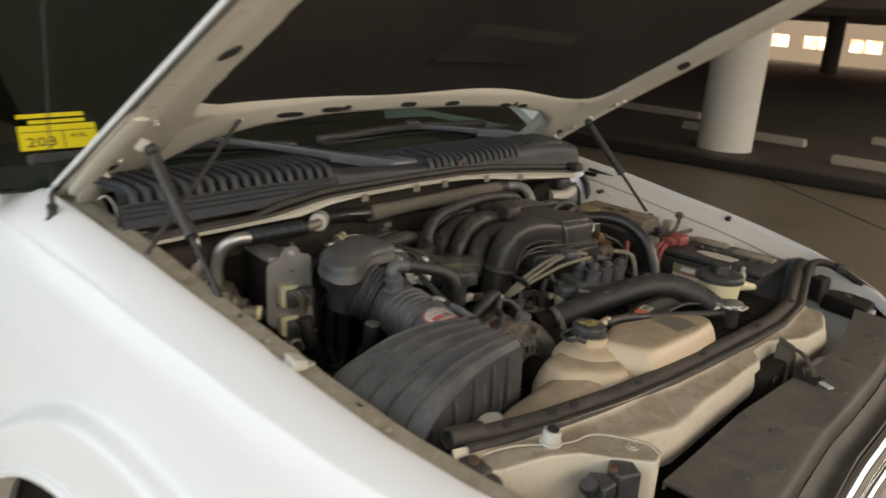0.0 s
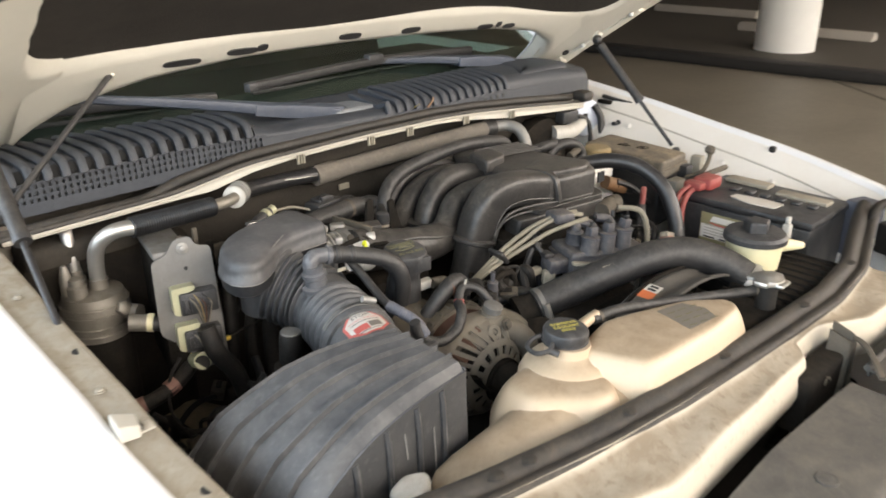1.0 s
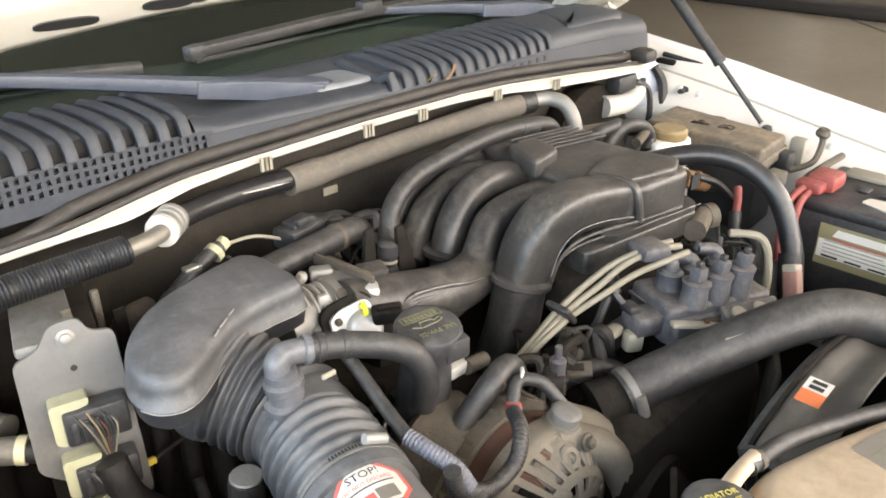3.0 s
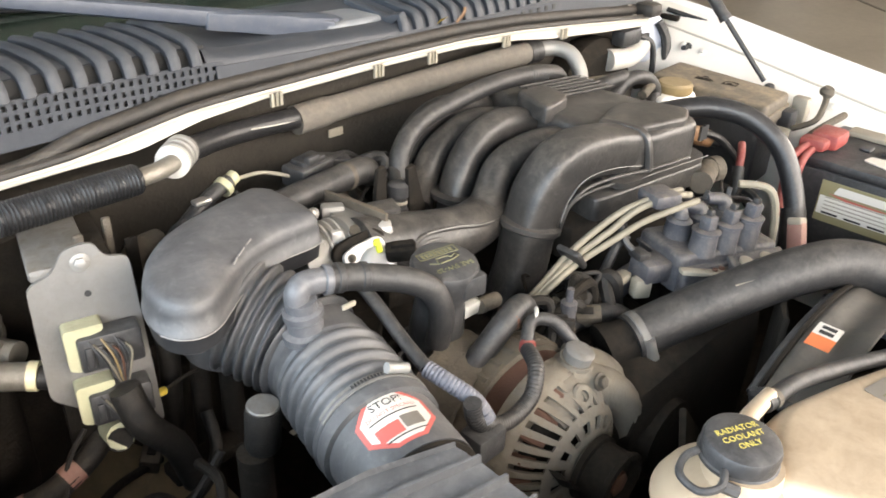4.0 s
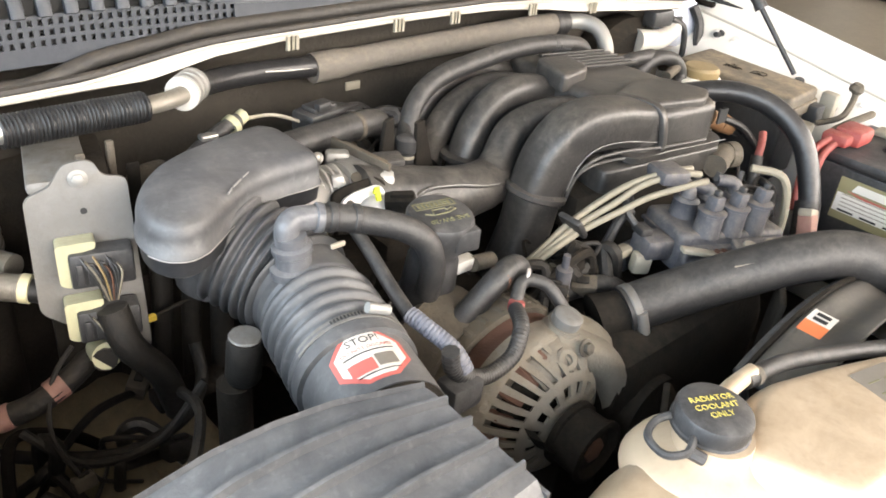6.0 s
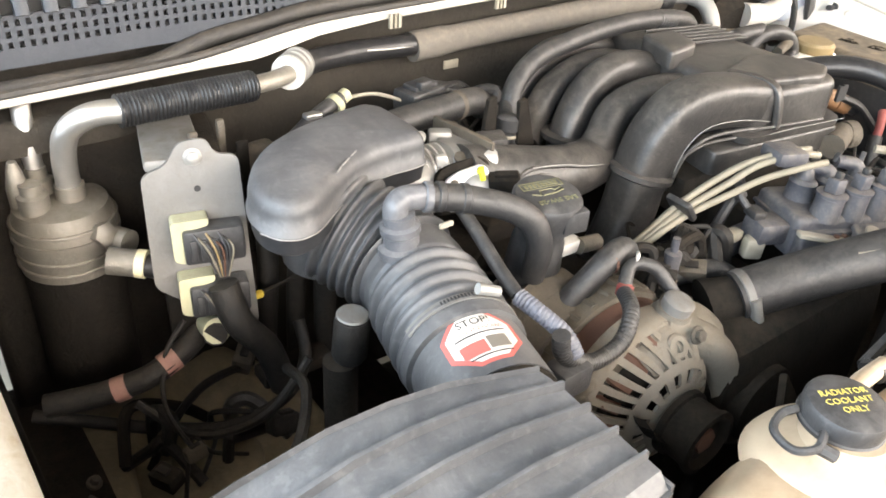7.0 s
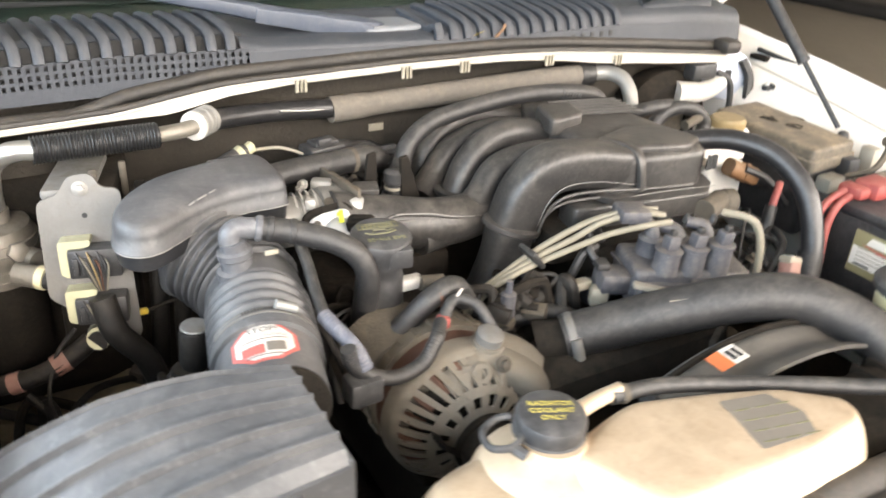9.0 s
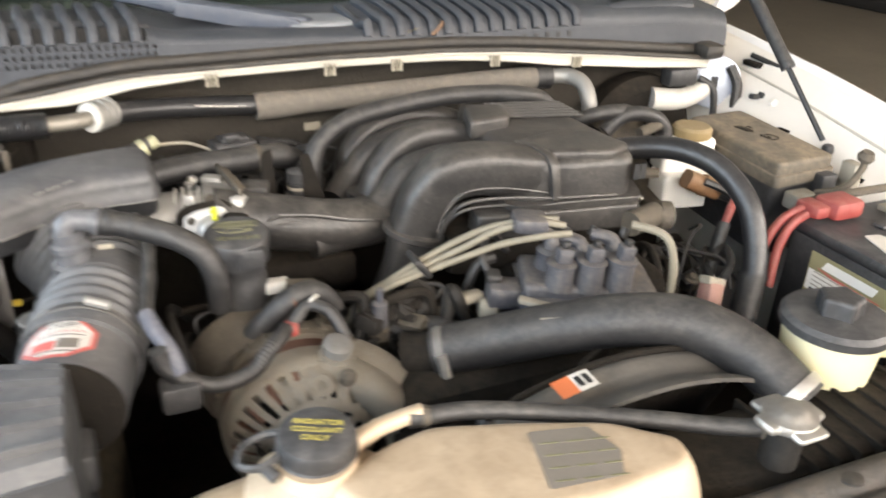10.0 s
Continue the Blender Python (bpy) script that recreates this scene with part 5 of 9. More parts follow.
fill = thing("oil_filler", (-0.262, 0.385, 1.0), "black oil filler neck with printed cap", "oil filler")
part("neck", lathe([(0.033, -0.05), (0.030, 0.0), (0.028, 0.03), (0.026, 0.06), (0.024, 0.064), (0.024, 0.09), (0.027, 0.094), (0.027, 0.10)], (-0.258, 0.390, 1.010), (-0.02, -0.12, 1), 24), M_BLACK, fill)
cap = part("cap", lathe([(0.028, -0.013), (0.0325, -0.012), (0.0325, -0.002), (0.033, 0.002), (0.0335, 0.012), (0.0315, 0.016), (0.028, 0.0172)], (-0.263, 0.376, 1.108), (-0.02, -0.12, 1), 28), M_BLACK, fill, "black oil cap with faded yellow print")
part("lug", box(0.000, 0.027, -0.034, -0.016, -0.013, 0.010, 0.003, m=frame_of((-0.263, 0.376, 1.108), (0.985, -0.17, 0), (0.17, 0.985, 0))), M_BLACK, cap, "squared grip lug")
cm = frame_of((-0.2636, 0.374, 1.1254), (0.985, -0.17, 0), (0.17, 0.985, 0.10))
part("print", join(*[box(x0, x1, y0, y1, -0.0002, 0.0004, m=cm) for x0, x1, y0, y1 in ((-0.022, 0.022, 0.0085, 0.0095), (-0.022, 0.022, 0.0180, 0.0190), (-0.022, -0.021, 0.0085, 0.0190), (0.021, 0.022, 0.0085, 0.0190))]), M_FADED, cap)
part("print", join(*[box(-0.018 + 0.0046 * k, -0.0148 + 0.0046 * k, 0.0110, 0.0165, -0.0002, 0.0004, m=cm) for k in range(8)]), M_FADED, cap)
part("print", tube([cm @ Vector(q) for q in ((-0.017, 0.001, 0.0003), (-0.009, -0.003, 0.0003), (-0.007, 0.005, 0.0003), (0.006, 0.005, 0.0003), (0.008, 0.002, 0.0003), (0.015, 0.005, 0.0003), (0.017, 0.001, 0.0003), (0.008, -0.002, 0.0003), (-0.007, -0.003, 0.0003))], 0.0007, 5, 1, straight=True), M_FADED, cap, "faded oil can mark")
part("print", text_mesh("SAE 5W-20", 0.0088, cm @ pose(0.003, -0.0125, 0.0, 0, 0, 180), 0.0003), M_FADED, cap)

# ---- throttle body ----
tb = thing("throttle_body", (-0.265, 0.5, 1.05), "silver cast throttle body with motor housing", "throttle body")
part("bore", lathe([(0.030, 0), (0.030, 0.030), (0.028, 0.032), (0.028, 0.06), (0.034, 0.062), (0.034, 0.072)], (-0.335, 0.520, 1.083), (1, 0, 0), 32), M_ALU, tb)
for k in range(5):
    part("rib", lathe([(0.0285, 0), (0.0325, 0.0006), (0.0325, 0.0026), (0.0285, 0.0032)], (-0.306 + 0.0085 * k, 0.524, 1.083), (1, -0.15, 0), 32), M_SENSOR, tb, "pale cast rib")
part("housing", box(-0.318, -0.250, 0.482, 0.548, 1.060, 1.092, 0.008), M_ALU, tb)
part("top_plate", prism([(-0.262, 0.566), (-0.243, 0.562), (-0.232, 0.500), (-0.240, 0.486), (-0.262, 0.492), (-0.268, 0.530)], 1.100, 1.1125, 0.005, 0.002), M_ALU, tb, "dull cast top plate")
part("bracket", box(-0.045, 0.045, -0.0022, 0.0022, -0.006, 0.007, 0.001, m=frame_of((-0.2415, 0.531, 1.1155), (0.13, -0.99, 0.0), (0.99, 0.13, 0))), M_GRIME, tb, "thin dark bracket edge")
part("bracket", box(-0.004, 0.004, -0.036, 0.030, -0.003, 0.0, 0.001, m=frame_of((-0.2375, 0.533, 1.1205), (0.99, 0.13, 0), (-0.13, 0.99, 0))), M_GRIME, tb)
part("boss", box(-0.013, 0.013, -0.008, 0.008, -0.012, 0.010, 0.004, m=frame_of((-0.258, 0.550, 1.108), (0.85, -0.50, 0), (0.5, 0.85, 0))), M_ALU, tb, "cast square boss")
part("bolt", bolt_bm((-0.279, 0.556, 1.111), (-0.75, -0.35, 0.4), 0.0045, 0.008), M_SILVER, tb)
part("post", lathe([(0.006, 0), (0.006, 0.012), (0.004, 0.013)], (-0.286, 0.553, 1.098), (0.1, 0, 1), 14), M_ALU, tb)
part("boss", box(-0.017, 0.017, -0.012, 0.012, -0.012, 0.009, 0.006, 3, m=frame_of((-0.246, 0.492, 1.105), (0.80, -0.58, 0), (0.58, 0.80, 0))), M_SENSOR, tb, "bright machined boss")
part("cam", lathe([(0.0085, 0), (0.0085, 0.010), (0.0065, 0.012), (0.0065, 0.018), (0.003, 0.019)], (-0.264, 0.507, 1.096), (-0.3, -0.5, 0.8), 16), M_GRIME, tb, "dark throttle cam")
part("stop", box(-0.006, 0.006, -0.004, 0.004, -0.004, 0.008, 0.002, m=frame_of((-0.291, 0.502, 1.108), (0.9, -0.4, 0.1), (0.4, 0.9, 0))), M_SENSOR, tb, "pale cast stop")
sm = frame_of((-0.300, 0.480, 1.101), (0.966, -0.26, 0.02), (0.12, 0.50, 0.86))
sensor = part("sensor", prism([(-0.002, -0.034), (-0.002, -0.003), (0.002, 0.001), (0.014, 0.006), (0.036, 0.010), (0.043, 0.008), (0.046, 0.001), (0.046, -0.034)], -0.003, 0.002, 0.003, 0.0012, m=sm), M_SENSOR, tb, "pale silver sensor flange")
part("dome", lathe([(0.0195, 0), (0.0195, 0.004), (0.0175, 0.008), (0.013, 0.0105), (0.006, 0.0115), (0.0, 0.0118)], sm @ Vector((0.032, -0.020, 0.002)), sm.to_3x3() @ Vector((0, 0, 1)), 26), M_SENSOR, sensor)
part("screw", bolt_bm(sm @ Vector((0.0065, -0.0065, 0.002)), sm.to_3x3() @ Vector((0, 0, 1)), 0.003, 0.003), M_GRIME, sensor)
part("sensor_body", prism([(-0.010, -0.036), (-0.010, 0.003), (-0.003, 0.010), (0.014, 0.015), (0.040, 0.019), (0.050, 0.012), (0.052, -0.036)], -0.018, -0.0035, 0.004, 0.002, m=sm), M_DARK, tb, "black sensor body")
part("connector", join(box(-0.016, 0.016, -0.009, 0.009, -0.008, 0.008, 0.003, m=frame_of((-0.252, 0.447, 1.100), (0.75, -0.60, 0.1), (0.6, 0.75, 0.2))), box(-0.010, 0.014, -0.004, 0.004, 0.007, 0.012, 0.001, m=frame_of((-0.252, 0.447, 1.100), (0.75, -0.60, 0.1), (0.6, 0.75, 0.2)))), M_DARK, tb, "black wire connector")
part("clip", join(box(-0.0028, 0.0028, -0.008, 0.007, -0.002, 0.003, 0.001, m=frame_of((-0.2705, 0.4615, 1.108), (0.966, -0.26, 0), (0.12, 0.5, 0.86))), box(-0.005, 0.002, 0.000, 0.004, -0.001, 0.003, 0.001, m=frame_of((-0.2705, 0.4615, 1.108), (0.966, -0.26, 0), (0.12, 0.5, 0.86)))), mat("bright_yellow_clip", (0.7, 0.75, 0.02), 0.5, bump=0), tb, "bright yellow locking clip")

# ---- intake manifold ----
man = thing("intake_manifold", (0.05, 0.5, 1.0), "black plastic intake manifold with curved runners", "intake manifold")
part("plenum", prism([(0.075, 0.395), (0.225, 0.375), (0.245, 0.42), (0.235, 0.56), (0.20, 0.655), (0.12, 0.665), (0.085, 0.60)], 1.075, 1.150, 0.02, 0.012, top=lambda x, y: 0.0), M_RUNNER, man)
part("flange", prism([(0.06, 0.385), (0.235, 0.362), (0.258, 0.42), (0.248, 0.57), (0.21, 0.67), (0.11, 0.675), (0.07, 0.60)], 1.092, 1.100, 0.02), M_RUNNER, man)
part("step", prism([(0.092, 0.452), (0.108, 0.404), (0.195, 0.382), (0.232, 0.400), (0.215, 0.462), (0.160, 0.474)], 1.143, 1.158, 0.010, 0.005), M_RUNNER, man)
part("strap", tube([(0.104, 0.452, 1.154), (0.113, 0.412, 1.155), (0.117, 0.393, 1.146), (0.119, 0.386, 1.122), (0.120, 0.384, 1.103)], 0.0075, 10, 6, 0.6, power=0.7), M_RUNNER, man, "raised strap over the plenum edge")
part("step", prism([(0.062, 0.510), (0.128, 0.522), (0.142, 0.578), (0.085, 0.582)], 1.143, 1.166, 0.012, 0.006), M_RUNNER, man)
for k in range(6):
    part("ridge", box(-0.055, 0.06, -0.002, 0.002, -0.001, 0.003, 0.001, m=pose(0.185, 0.54 + 0.012 * k, 1.153, 0, 0, -12)), M_RUNNER, man)
for k in range(2):
    part("notch", prism([(0.222 + 0.010 * k, 0.372), (0.230 + 0.010 * k, 0.371), (0.226 + 0.010 * k, 0.377)], 1.12, 1.14), M_INK_SHADE, man)


def runner(points, r0, r1, flat=1.0):
    part("runner", tube(points, lambda u: r0 + (r1 - r0) * u, 20, 10, flat, power=0.8), M_RUNNER, man)


part("runner", tube([(0.13, 0.418, 1.122), (0.06, 0.424, 1.136), (0.004, 0.433, 1.134), (-0.024, 0.441, 1.104), (-0.040, 0.444, 1.060), (-0.050, 0.445, 1.005), (-0.076, 0.445, 0.94)], lambda u: lerp(u, [(0, 0.0285), (0.3, 0.0295), (0.5, 0.0300), (0.7, 0.0285), (1, 0.0285)]), 32, 12, 1.0, power=0.55), M_RUNNER, man, angle=80)
for off, zz in ((0.0, 0.0), (0.006, -0.012)):
    part("mould_line", tube([(0.20, 0.371 + off, 1.104 + zz), (0.12, 0.382 + off, 1.106 + zz), (0.055, 0.393 + off, 1.110 + zz), (0.010, 0.402 + off, 1.106 + zz), (-0.010, 0.410 + off, 1.086 + zz), (-0.020, 0.414 + off, 1.052 + zz)], 0.0022, 8, 8), M_RUNNER, man, "raised mould line")
runner([(0.11, 0.50, 1.115), (0.04, 0.505, 1.122), (-0.02, 0.51, 1.108), (-0.055, 0.50, 1.075), (-0.10, 0.485, 1.055), (-0.16, 0.475, 1.05)], 0.0185, 0.022)
runner([(0.11, 0.555, 1.118), (0.05, 0.56, 1.134), (0.0, 0.562, 1.128), (-0.035, 0.56, 1.10), (-0.055, 0.555, 1.06), (-0.06, 0.55, 1.02)], 0.0205, 0.0215)
runner([(0.11, 0.61, 1.112), (0.04, 0.615, 1.122), (-0.03, 0.61, 1.105), (-0.07, 0.60, 1.07), (-0.10, 0.58, 1.05)], 0.017, 0.019)
runner([(0.12, 0.65, 1.11), (0.05, 0.66, 1.128), (-0.01, 0.66, 1.118), (-0.05, 0.655, 1.08), (-0.06, 0.65, 1.02)], 0.0205, 0.0205)
part("collar", lathe([(0.036, 0), (0.039, 0.002), (0.039, 0.008), (0.034, 0.01)], (-0.041, 0.444, 1.054), (0.22, -0.02, 1), 32), M_RUNNER, man)
part("collar", lathe([(0.030, 0), (0.033, 0.002), (0.033, 0.008), (0.029, 0.01)], (-0.055, 0.556, 1.058), (0.12, 0, 1), 22), M_RUNNER, man)
part("throttle_duct", tube([(-0.27, 0.50, 1.085), (-0.20, 0.495, 1.072), (-0.13, 0.485, 1.062), (-0.06, 0.50, 1.055), (0.02, 0.53, 1.06)], lambda u: 0.036 - 0.008 * u, 18, 8), M_RUNNER, man)
part("lower_body", box(-0.01, 0.20, 0.40, 0.64, 1.005, 1.06, 0.015), M_DARK, man)
part("lower_body", box(-0.22, -0.09, 0.50, 0.64, 0.955, 1.01, 0.015), M_DARK, man)
part("seam", tube([(0.11, 0.3875, 1.112), (0.05, 0.392, 1.124), (0.007, 0.400, 1.121), (-0.012, 0.408, 1.100), (-0.022, 0.412, 1.068)], 0.0005, 6, 8), M_SCUFF, man, "pale scuffed seam")
part("seam", tube([(0.075, 0.384, 1.098), (0.13, 0.376, 1.101), (0.19, 0.367, 1.101), (0.235, 0.362, 1.100)], 0.0005, 6, 6), M_SCUFF, man, "pale scuffed seam")
part("skirt", prism([(0.02, 0.392), (0.235, 0.364), (0.25, 0.41), (0.03, 0.44)], 1.06, 1.090, 0.01, 0.004), M_RUNNER, man)
for dz in (0.0, -0.010):
    part("ridge", tube([(-0.216, 0.468, 1.080 + dz), (-0.209, 0.466, 1.089 + dz), (-0.192, 0.464, 1.093 + dz), (-0.155, 0.461, 1.088 + dz), (-0.118, 0.460, 1.078 + dz), (-0.070, 0.468, 1.066 + dz)], 0.0026, 8, 8), M_RUNNER, man, "raised moulding ridge")
part("seam", tube([(-0.198, 0.4625, 1.0950), (-0.155, 0.4590, 1.0900), (-0.118, 0.4580, 1.0800), (-0.085, 0.4630, 1.0715)], 0.0006, 6, 8), M_SCUFF, man, "pale scuffed seam")
part("socket", box(-0.016, 0.016, -0.012, 0.012, -0.014, 0.010, 0.003, m=frame_of((-0.214, 0.516, 1.106), (0.93, -0.30, 0), (0.30, 0.93, 0.1))), M_RUNNER, man)
# Black plate on the socket's face paints the shade of its mouth.
part("socket_mouth", box(-0.010, 0.010, -0.0125, -0.010, -0.009, 0.006, 0.001, m=frame_of((-0.214, 0.516, 1.106), (0.93, -0.30, 0), (0.30, 0.93, 0.1))), M_INK_SHADE, man)

back_hose = thing("vacuum_hose", (-0.14, 0.58, 1.0), "dusty black vacuum hose over the intake manifold", "hose")
part("hose", tube([(-0.128, 0.578, 1.060), (-0.127, 0.584, 1.095), (-0.116, 0.594, 1.124), (-0.085, 0.603, 1.146), (-0.040, 0.608, 1.158), (0.06, 0.610, 1.170), (0.14, 0.614, 1.168), (0.20, 0.618, 1.160), (0.24, 0.624, 1.145), (0.258, 0.625, 1.110)], 0.0124, 16, 8), M_RUBBER, back_hose)
cross_hose = thing("crossover_hose", (-0.25, 0.60, 1.1), "dusty black crossover hose behind the throttle body", "hose")
part("hose", tube([(-0.365, 0.575, 1.098), (-0.31, 0.59, 1.112), (-0.22, 0.602, 1.113), (-0.165, 0.612, 1.110), (-0.140, 0.625, 1.095)], 0.0165, 16, 8), M_RUBBER, cross_hose)
part("hose_clip", lathe([(0.0168, 0), (0.0178, 0.003), (0.0168, 0.007)], (-0.196, 0.6055, 1.1125), (0.97, 0.2, -0.04), 18), M_GRIME, cross_hose)
for k in range(7):
    part("rib", lathe([(0.0123, 0), (0.0136, 0.001), (0.0136, 0.0026), (0.0123, 0.0036)], (0.150 + 0.006 * k, 0.6147 + 0.0004 * k, 1.1668 - 0.0012 * k), (1, 0.1, -0.2), 16), M_RUBBER, back_hose)
part("clip", lathe([(0.0160, 0), (0.0170, 0.003), (0.0160, 0.007)], (-0.335, 0.583, 1.108), (0.9, 0.2, 0.2), 18), M_GRIME, back_hose)
upright = thing("purge_valve", (-0.156, 0.556, 1.06), "black upright valve with a pale ring on the manifold", "valve")
part("body", lathe([(0.0145, -0.05), (0.0145, 0.016), (0.0115, 0.018), (0.0115, 0.030), (0.0135, 0.032), (0.0135, 0.046), (0.009, 0.049)], (-0.156, 0.556, 1.062), (0.05, 0, 1), 20), M_BLACK, upright)
part("ring", lathe([(0.0119, 0), (0.0124, 0.001), (0.0124, 0.003), (0.0119, 0.004)], (-0.1548, 0.556, 1.085), (0.05, 0, 1), 20), M_WIRE, upright, "pale ring")
part("stub", tube([(-0.152, 0.560, 1.100), (-0.142, 0.575, 1.104), (-0.130, 0.590, 1.108)], 0.008, 10, 4), M_RUBBER, upright)
fin = frame_of((0, 0.545, 0), (1, 0, 0), (0, 0.0, 1))
part("fin", prism([(-0.198, 1.142), (-0.187, 1.145), (-0.183, 1.075), (-0.205, 1.075)], -0.003, 0.003, 0.002, 0.001, m=fin), M_DARK, upright, "black upright fin")
part("fin", prism([(-0.152, 1.131), (-0.141, 1.134), (-0.121, 1.070), (-0.148, 1.066)], -0.003, 0.003, 0.002, 0.001, m=fin), M_DARK, upright, "black upright fin")

# ---- air-conditioning lines ----
acc = thing("accumulator", (-0.622, 0.668, 0.86), "dull silver accumulator can with black jacket", "accumulator")
part("can", lathe([(0.046, 0.0), (0.046, 0.15)], (-0.622, 0.668, 0.86), segs=32), M_DARK, acc, "black insulating jacket")
part("head", lathe([(0.047, 0), (0.048, 0.03), (0.048, 0.048), (0.043, 0.066), (0.026, 0.070)], (-0.622, 0.668, 1.01), segs=32), M_ACC, acc, "dull aluminium head")
part("ring", lathe([(0.050, 0), (0.050, 0.006)], (-0.622, 0.668, 1.045), segs=32), M_ACC, acc)
for dx, dy in ((-0.024, -0.010), (0.010, -0.004), (-0.012, 0.022)):
    part("fitting", lathe([(0.014, 0), (0.014, 0.018), (0.010, 0.02), (0.010, 0.03)], (-0.622 + dx, 0.668 + dy, 1.076), segs=14), M_ACC, acc)
part("valve", lathe([(0.010, 0), (0.010, 0.02), (0.007, 0.035), (0.004, 0.045)], (-0.655, 0.670, 1.08), segs=12), M_ACC, acc)
part("port", lathe([(0.013, 0), (0.013, 0.02)], (-0.590, 0.628, 1.045), (0.5, -0.8, 0), 14), M_ACC, acc)
for dz in (1.018, 1.030, 1.060):
    part("ring", lathe([(0.0490, 0), (0.0497, 0.0015), (0.0490, 0.003)], (-0.622, 0.668, dz), segs=32), M_ACC, acc)
part("nut", lathe([(0.012, 0), (0.012, 0.010), (0.009, 0.012)], (-0.600, 0.625, 1.055), (0.3, -0.9, 0.3), 6), M_ACC, acc)
sw = thing("pressure_switch", (-0.59, 0.575, 1.04), "pale cylindrical pressure switch with faded red plug", "sensor")
part("body", tube([(-0.606, 0.590, 1.046), (-0.578, 0.573, 1.042)], 0.0130, 14, 1, straight=True), M_ACC, sw)
part("collar", tube([(-0.584, 0.577, 1.043), (-0.577, 0.572, 1.042)], 0.0138, 14, 1, straight=True), M_CREAM, sw, "cream plastic collar")
part("plug", tube([(-0.578, 0.572, 1.041), (-0.556, 0.558, 1.036)], 0.0110, 12, 1, straight=True), M_RUBBER, sw)
part("sleeve", tube([(-0.557, 0.559, 1.036), (-0.540, 0.549, 1.030)], 0.0112, 12, 1, straight=True), M_PINK, sw, "faded red plug")
part("wire", tube([(-0.545, 0.553, 1.034), (-0.535, 0.545, 1.01), (-0.545, 0.54, 0.97)], 0.003, 6, 6), M_YWIRE, sw)

line = thing("ac_line", (-0.5, 0.62, 1.1), "silver air-conditioning pipe with black ribbed sleeve", "pipe")
part("pipe", tube([(-0.612, 0.664, 1.07), (-0.612, 0.662, 1.120), (-0.606, 0.654, 1.150), (-0.586, 0.640, 1.168), (-0.555, 0.630, 1.170)], 0.0115, 16, 8), M_SILVER, line)
part("pipe", tube([(-0.634, 0.690, 1.07), (-0.634, 0.694, 1.13), (-0.632, 0.704, 1.16), (-0.625, 0.725, 1.17)], 0.009, 14, 6), M_SILVER, line)
part("ribbed_sleeve", tube(dense((-0.565, 0.632, 1.170), (-0.428, 0.641, 1.167), 210), lambda u: 0.0148 + 0.0011 * math.sin(u * 2 * math.pi * 36), 16, 1, straight=True), M_RUBBER_SHINY, line, "shiny black corrugated sleeve")
part("pipe", tube([(-0.430, 0.641, 1.167), (-0.405, 0.645, 1.167), (-0.385, 0.653, 1.167), (-0.372, 0.665, 1.167)], 0.0095, 14, 6), M_ACC, line)
part("nut", lathe([(0.0135, 0), (0.0185, 0.003), (0.0185, 0.010), (0.0165, 0.011), (0.0165, 0.014), (0.0185, 0.015), (0.0185, 0.021), (0.0165, 0.022), (0.0165, 0.025), (0.0185, 0.026), (0.0185, 0.032)], (-0.380, 0.658, 1.167), (0.72, 0.69, -0.03), 24), M_ALU, line, "grey ribbed hose coupling")
part("ferrule", lathe([(0.0150, 0), (0.0182, 0.0015), (0.0182, 0.0055), (0.0150, 0.007)], (-0.383, 0.655, 1.167), (0.72, 0.69, -0.03), 24), M_WHITEPL, line, "pale ferrule")
hose2 = thing("ac_hose", (-0.1, 0.74, 1.14), "black hose in a dusty grey fabric sleeve along the firewall", "hose")
part("hose", tube([(-0.360, 0.676, 1.165), (-0.30, 0.708, 1.156), (-0.22, 0.732, 1.146), (-0.14, 0.742, 1.138)], 0.0135, 14, 8), M_RUBBER_SHINY, hose2)
part("print", tube([(-0.25, 0.7100, 1.155), (-0.21, 0.7205, 1.1475), (-0.165, 0.7275, 1.1425)], 0.0009, 4, 6), M_LABELW, hose2)
part("sleeve", tube([(-0.165, 0.742, 1.137), (-0.05, 0.742, 1.140), (0.10, 0.735, 1.146), (0.20, 0.728, 1.151), (0.285, 0.716, 1.155)], lambda u: 0.0175 if u > 0.12 else 0.0195, 16, 8), M_SLEEVE, hose2, "dusty fabric heat sleeve")
part("clamp", lathe([(0.0185, 0), (0.0195, 0.004), (0.0185, 0.010), (0.0185, 0.016), (0.0195, 0.02), (0.0185, 0.026)], (0.275, 0.7175, 1.1545), (0.95, -0.12, 0.02), 20), M_RUBBER, hose2)
part("elbow", tube([(0.30, 0.714, 1.156), (0.325, 0.700, 1.158), (0.338, 0.675, 1.152), (0.340, 0.655, 1.130), (0.338, 0.645, 1.10)], 0.0125, 14, 8), M_ALU, hose2, "pale metal elbow")
part("tag", box(-0.087, -0.062, 0.7705, 0.774, 1.084, 1.096, 0.001), M_WIRE, hose2)

hc = thing("evaporator_case", (-0.58, 0.73, 0.95), "black plastic evaporator case with dusty top at the firewall", "evaporator case")
part("case", prism([(-0.705, 0.690), (-0.70, 0.772), (-0.45, 0.772), (-0.455, 0.715), (-0.52, 0.690)], 0.70, 1.125, 0.02, 0.02, seg=5), M_DARK, hc)
part("lid", prism([(-0.70, 0.685), (-0.695, 0.770), (-0.49, 0.770), (-0.50, 0.705), (-0.55, 0.685)], 1.12, 1.150, 0.02, 0.015, seg=5), M_FIREWALL, hc, "dusty brown-grey lid")

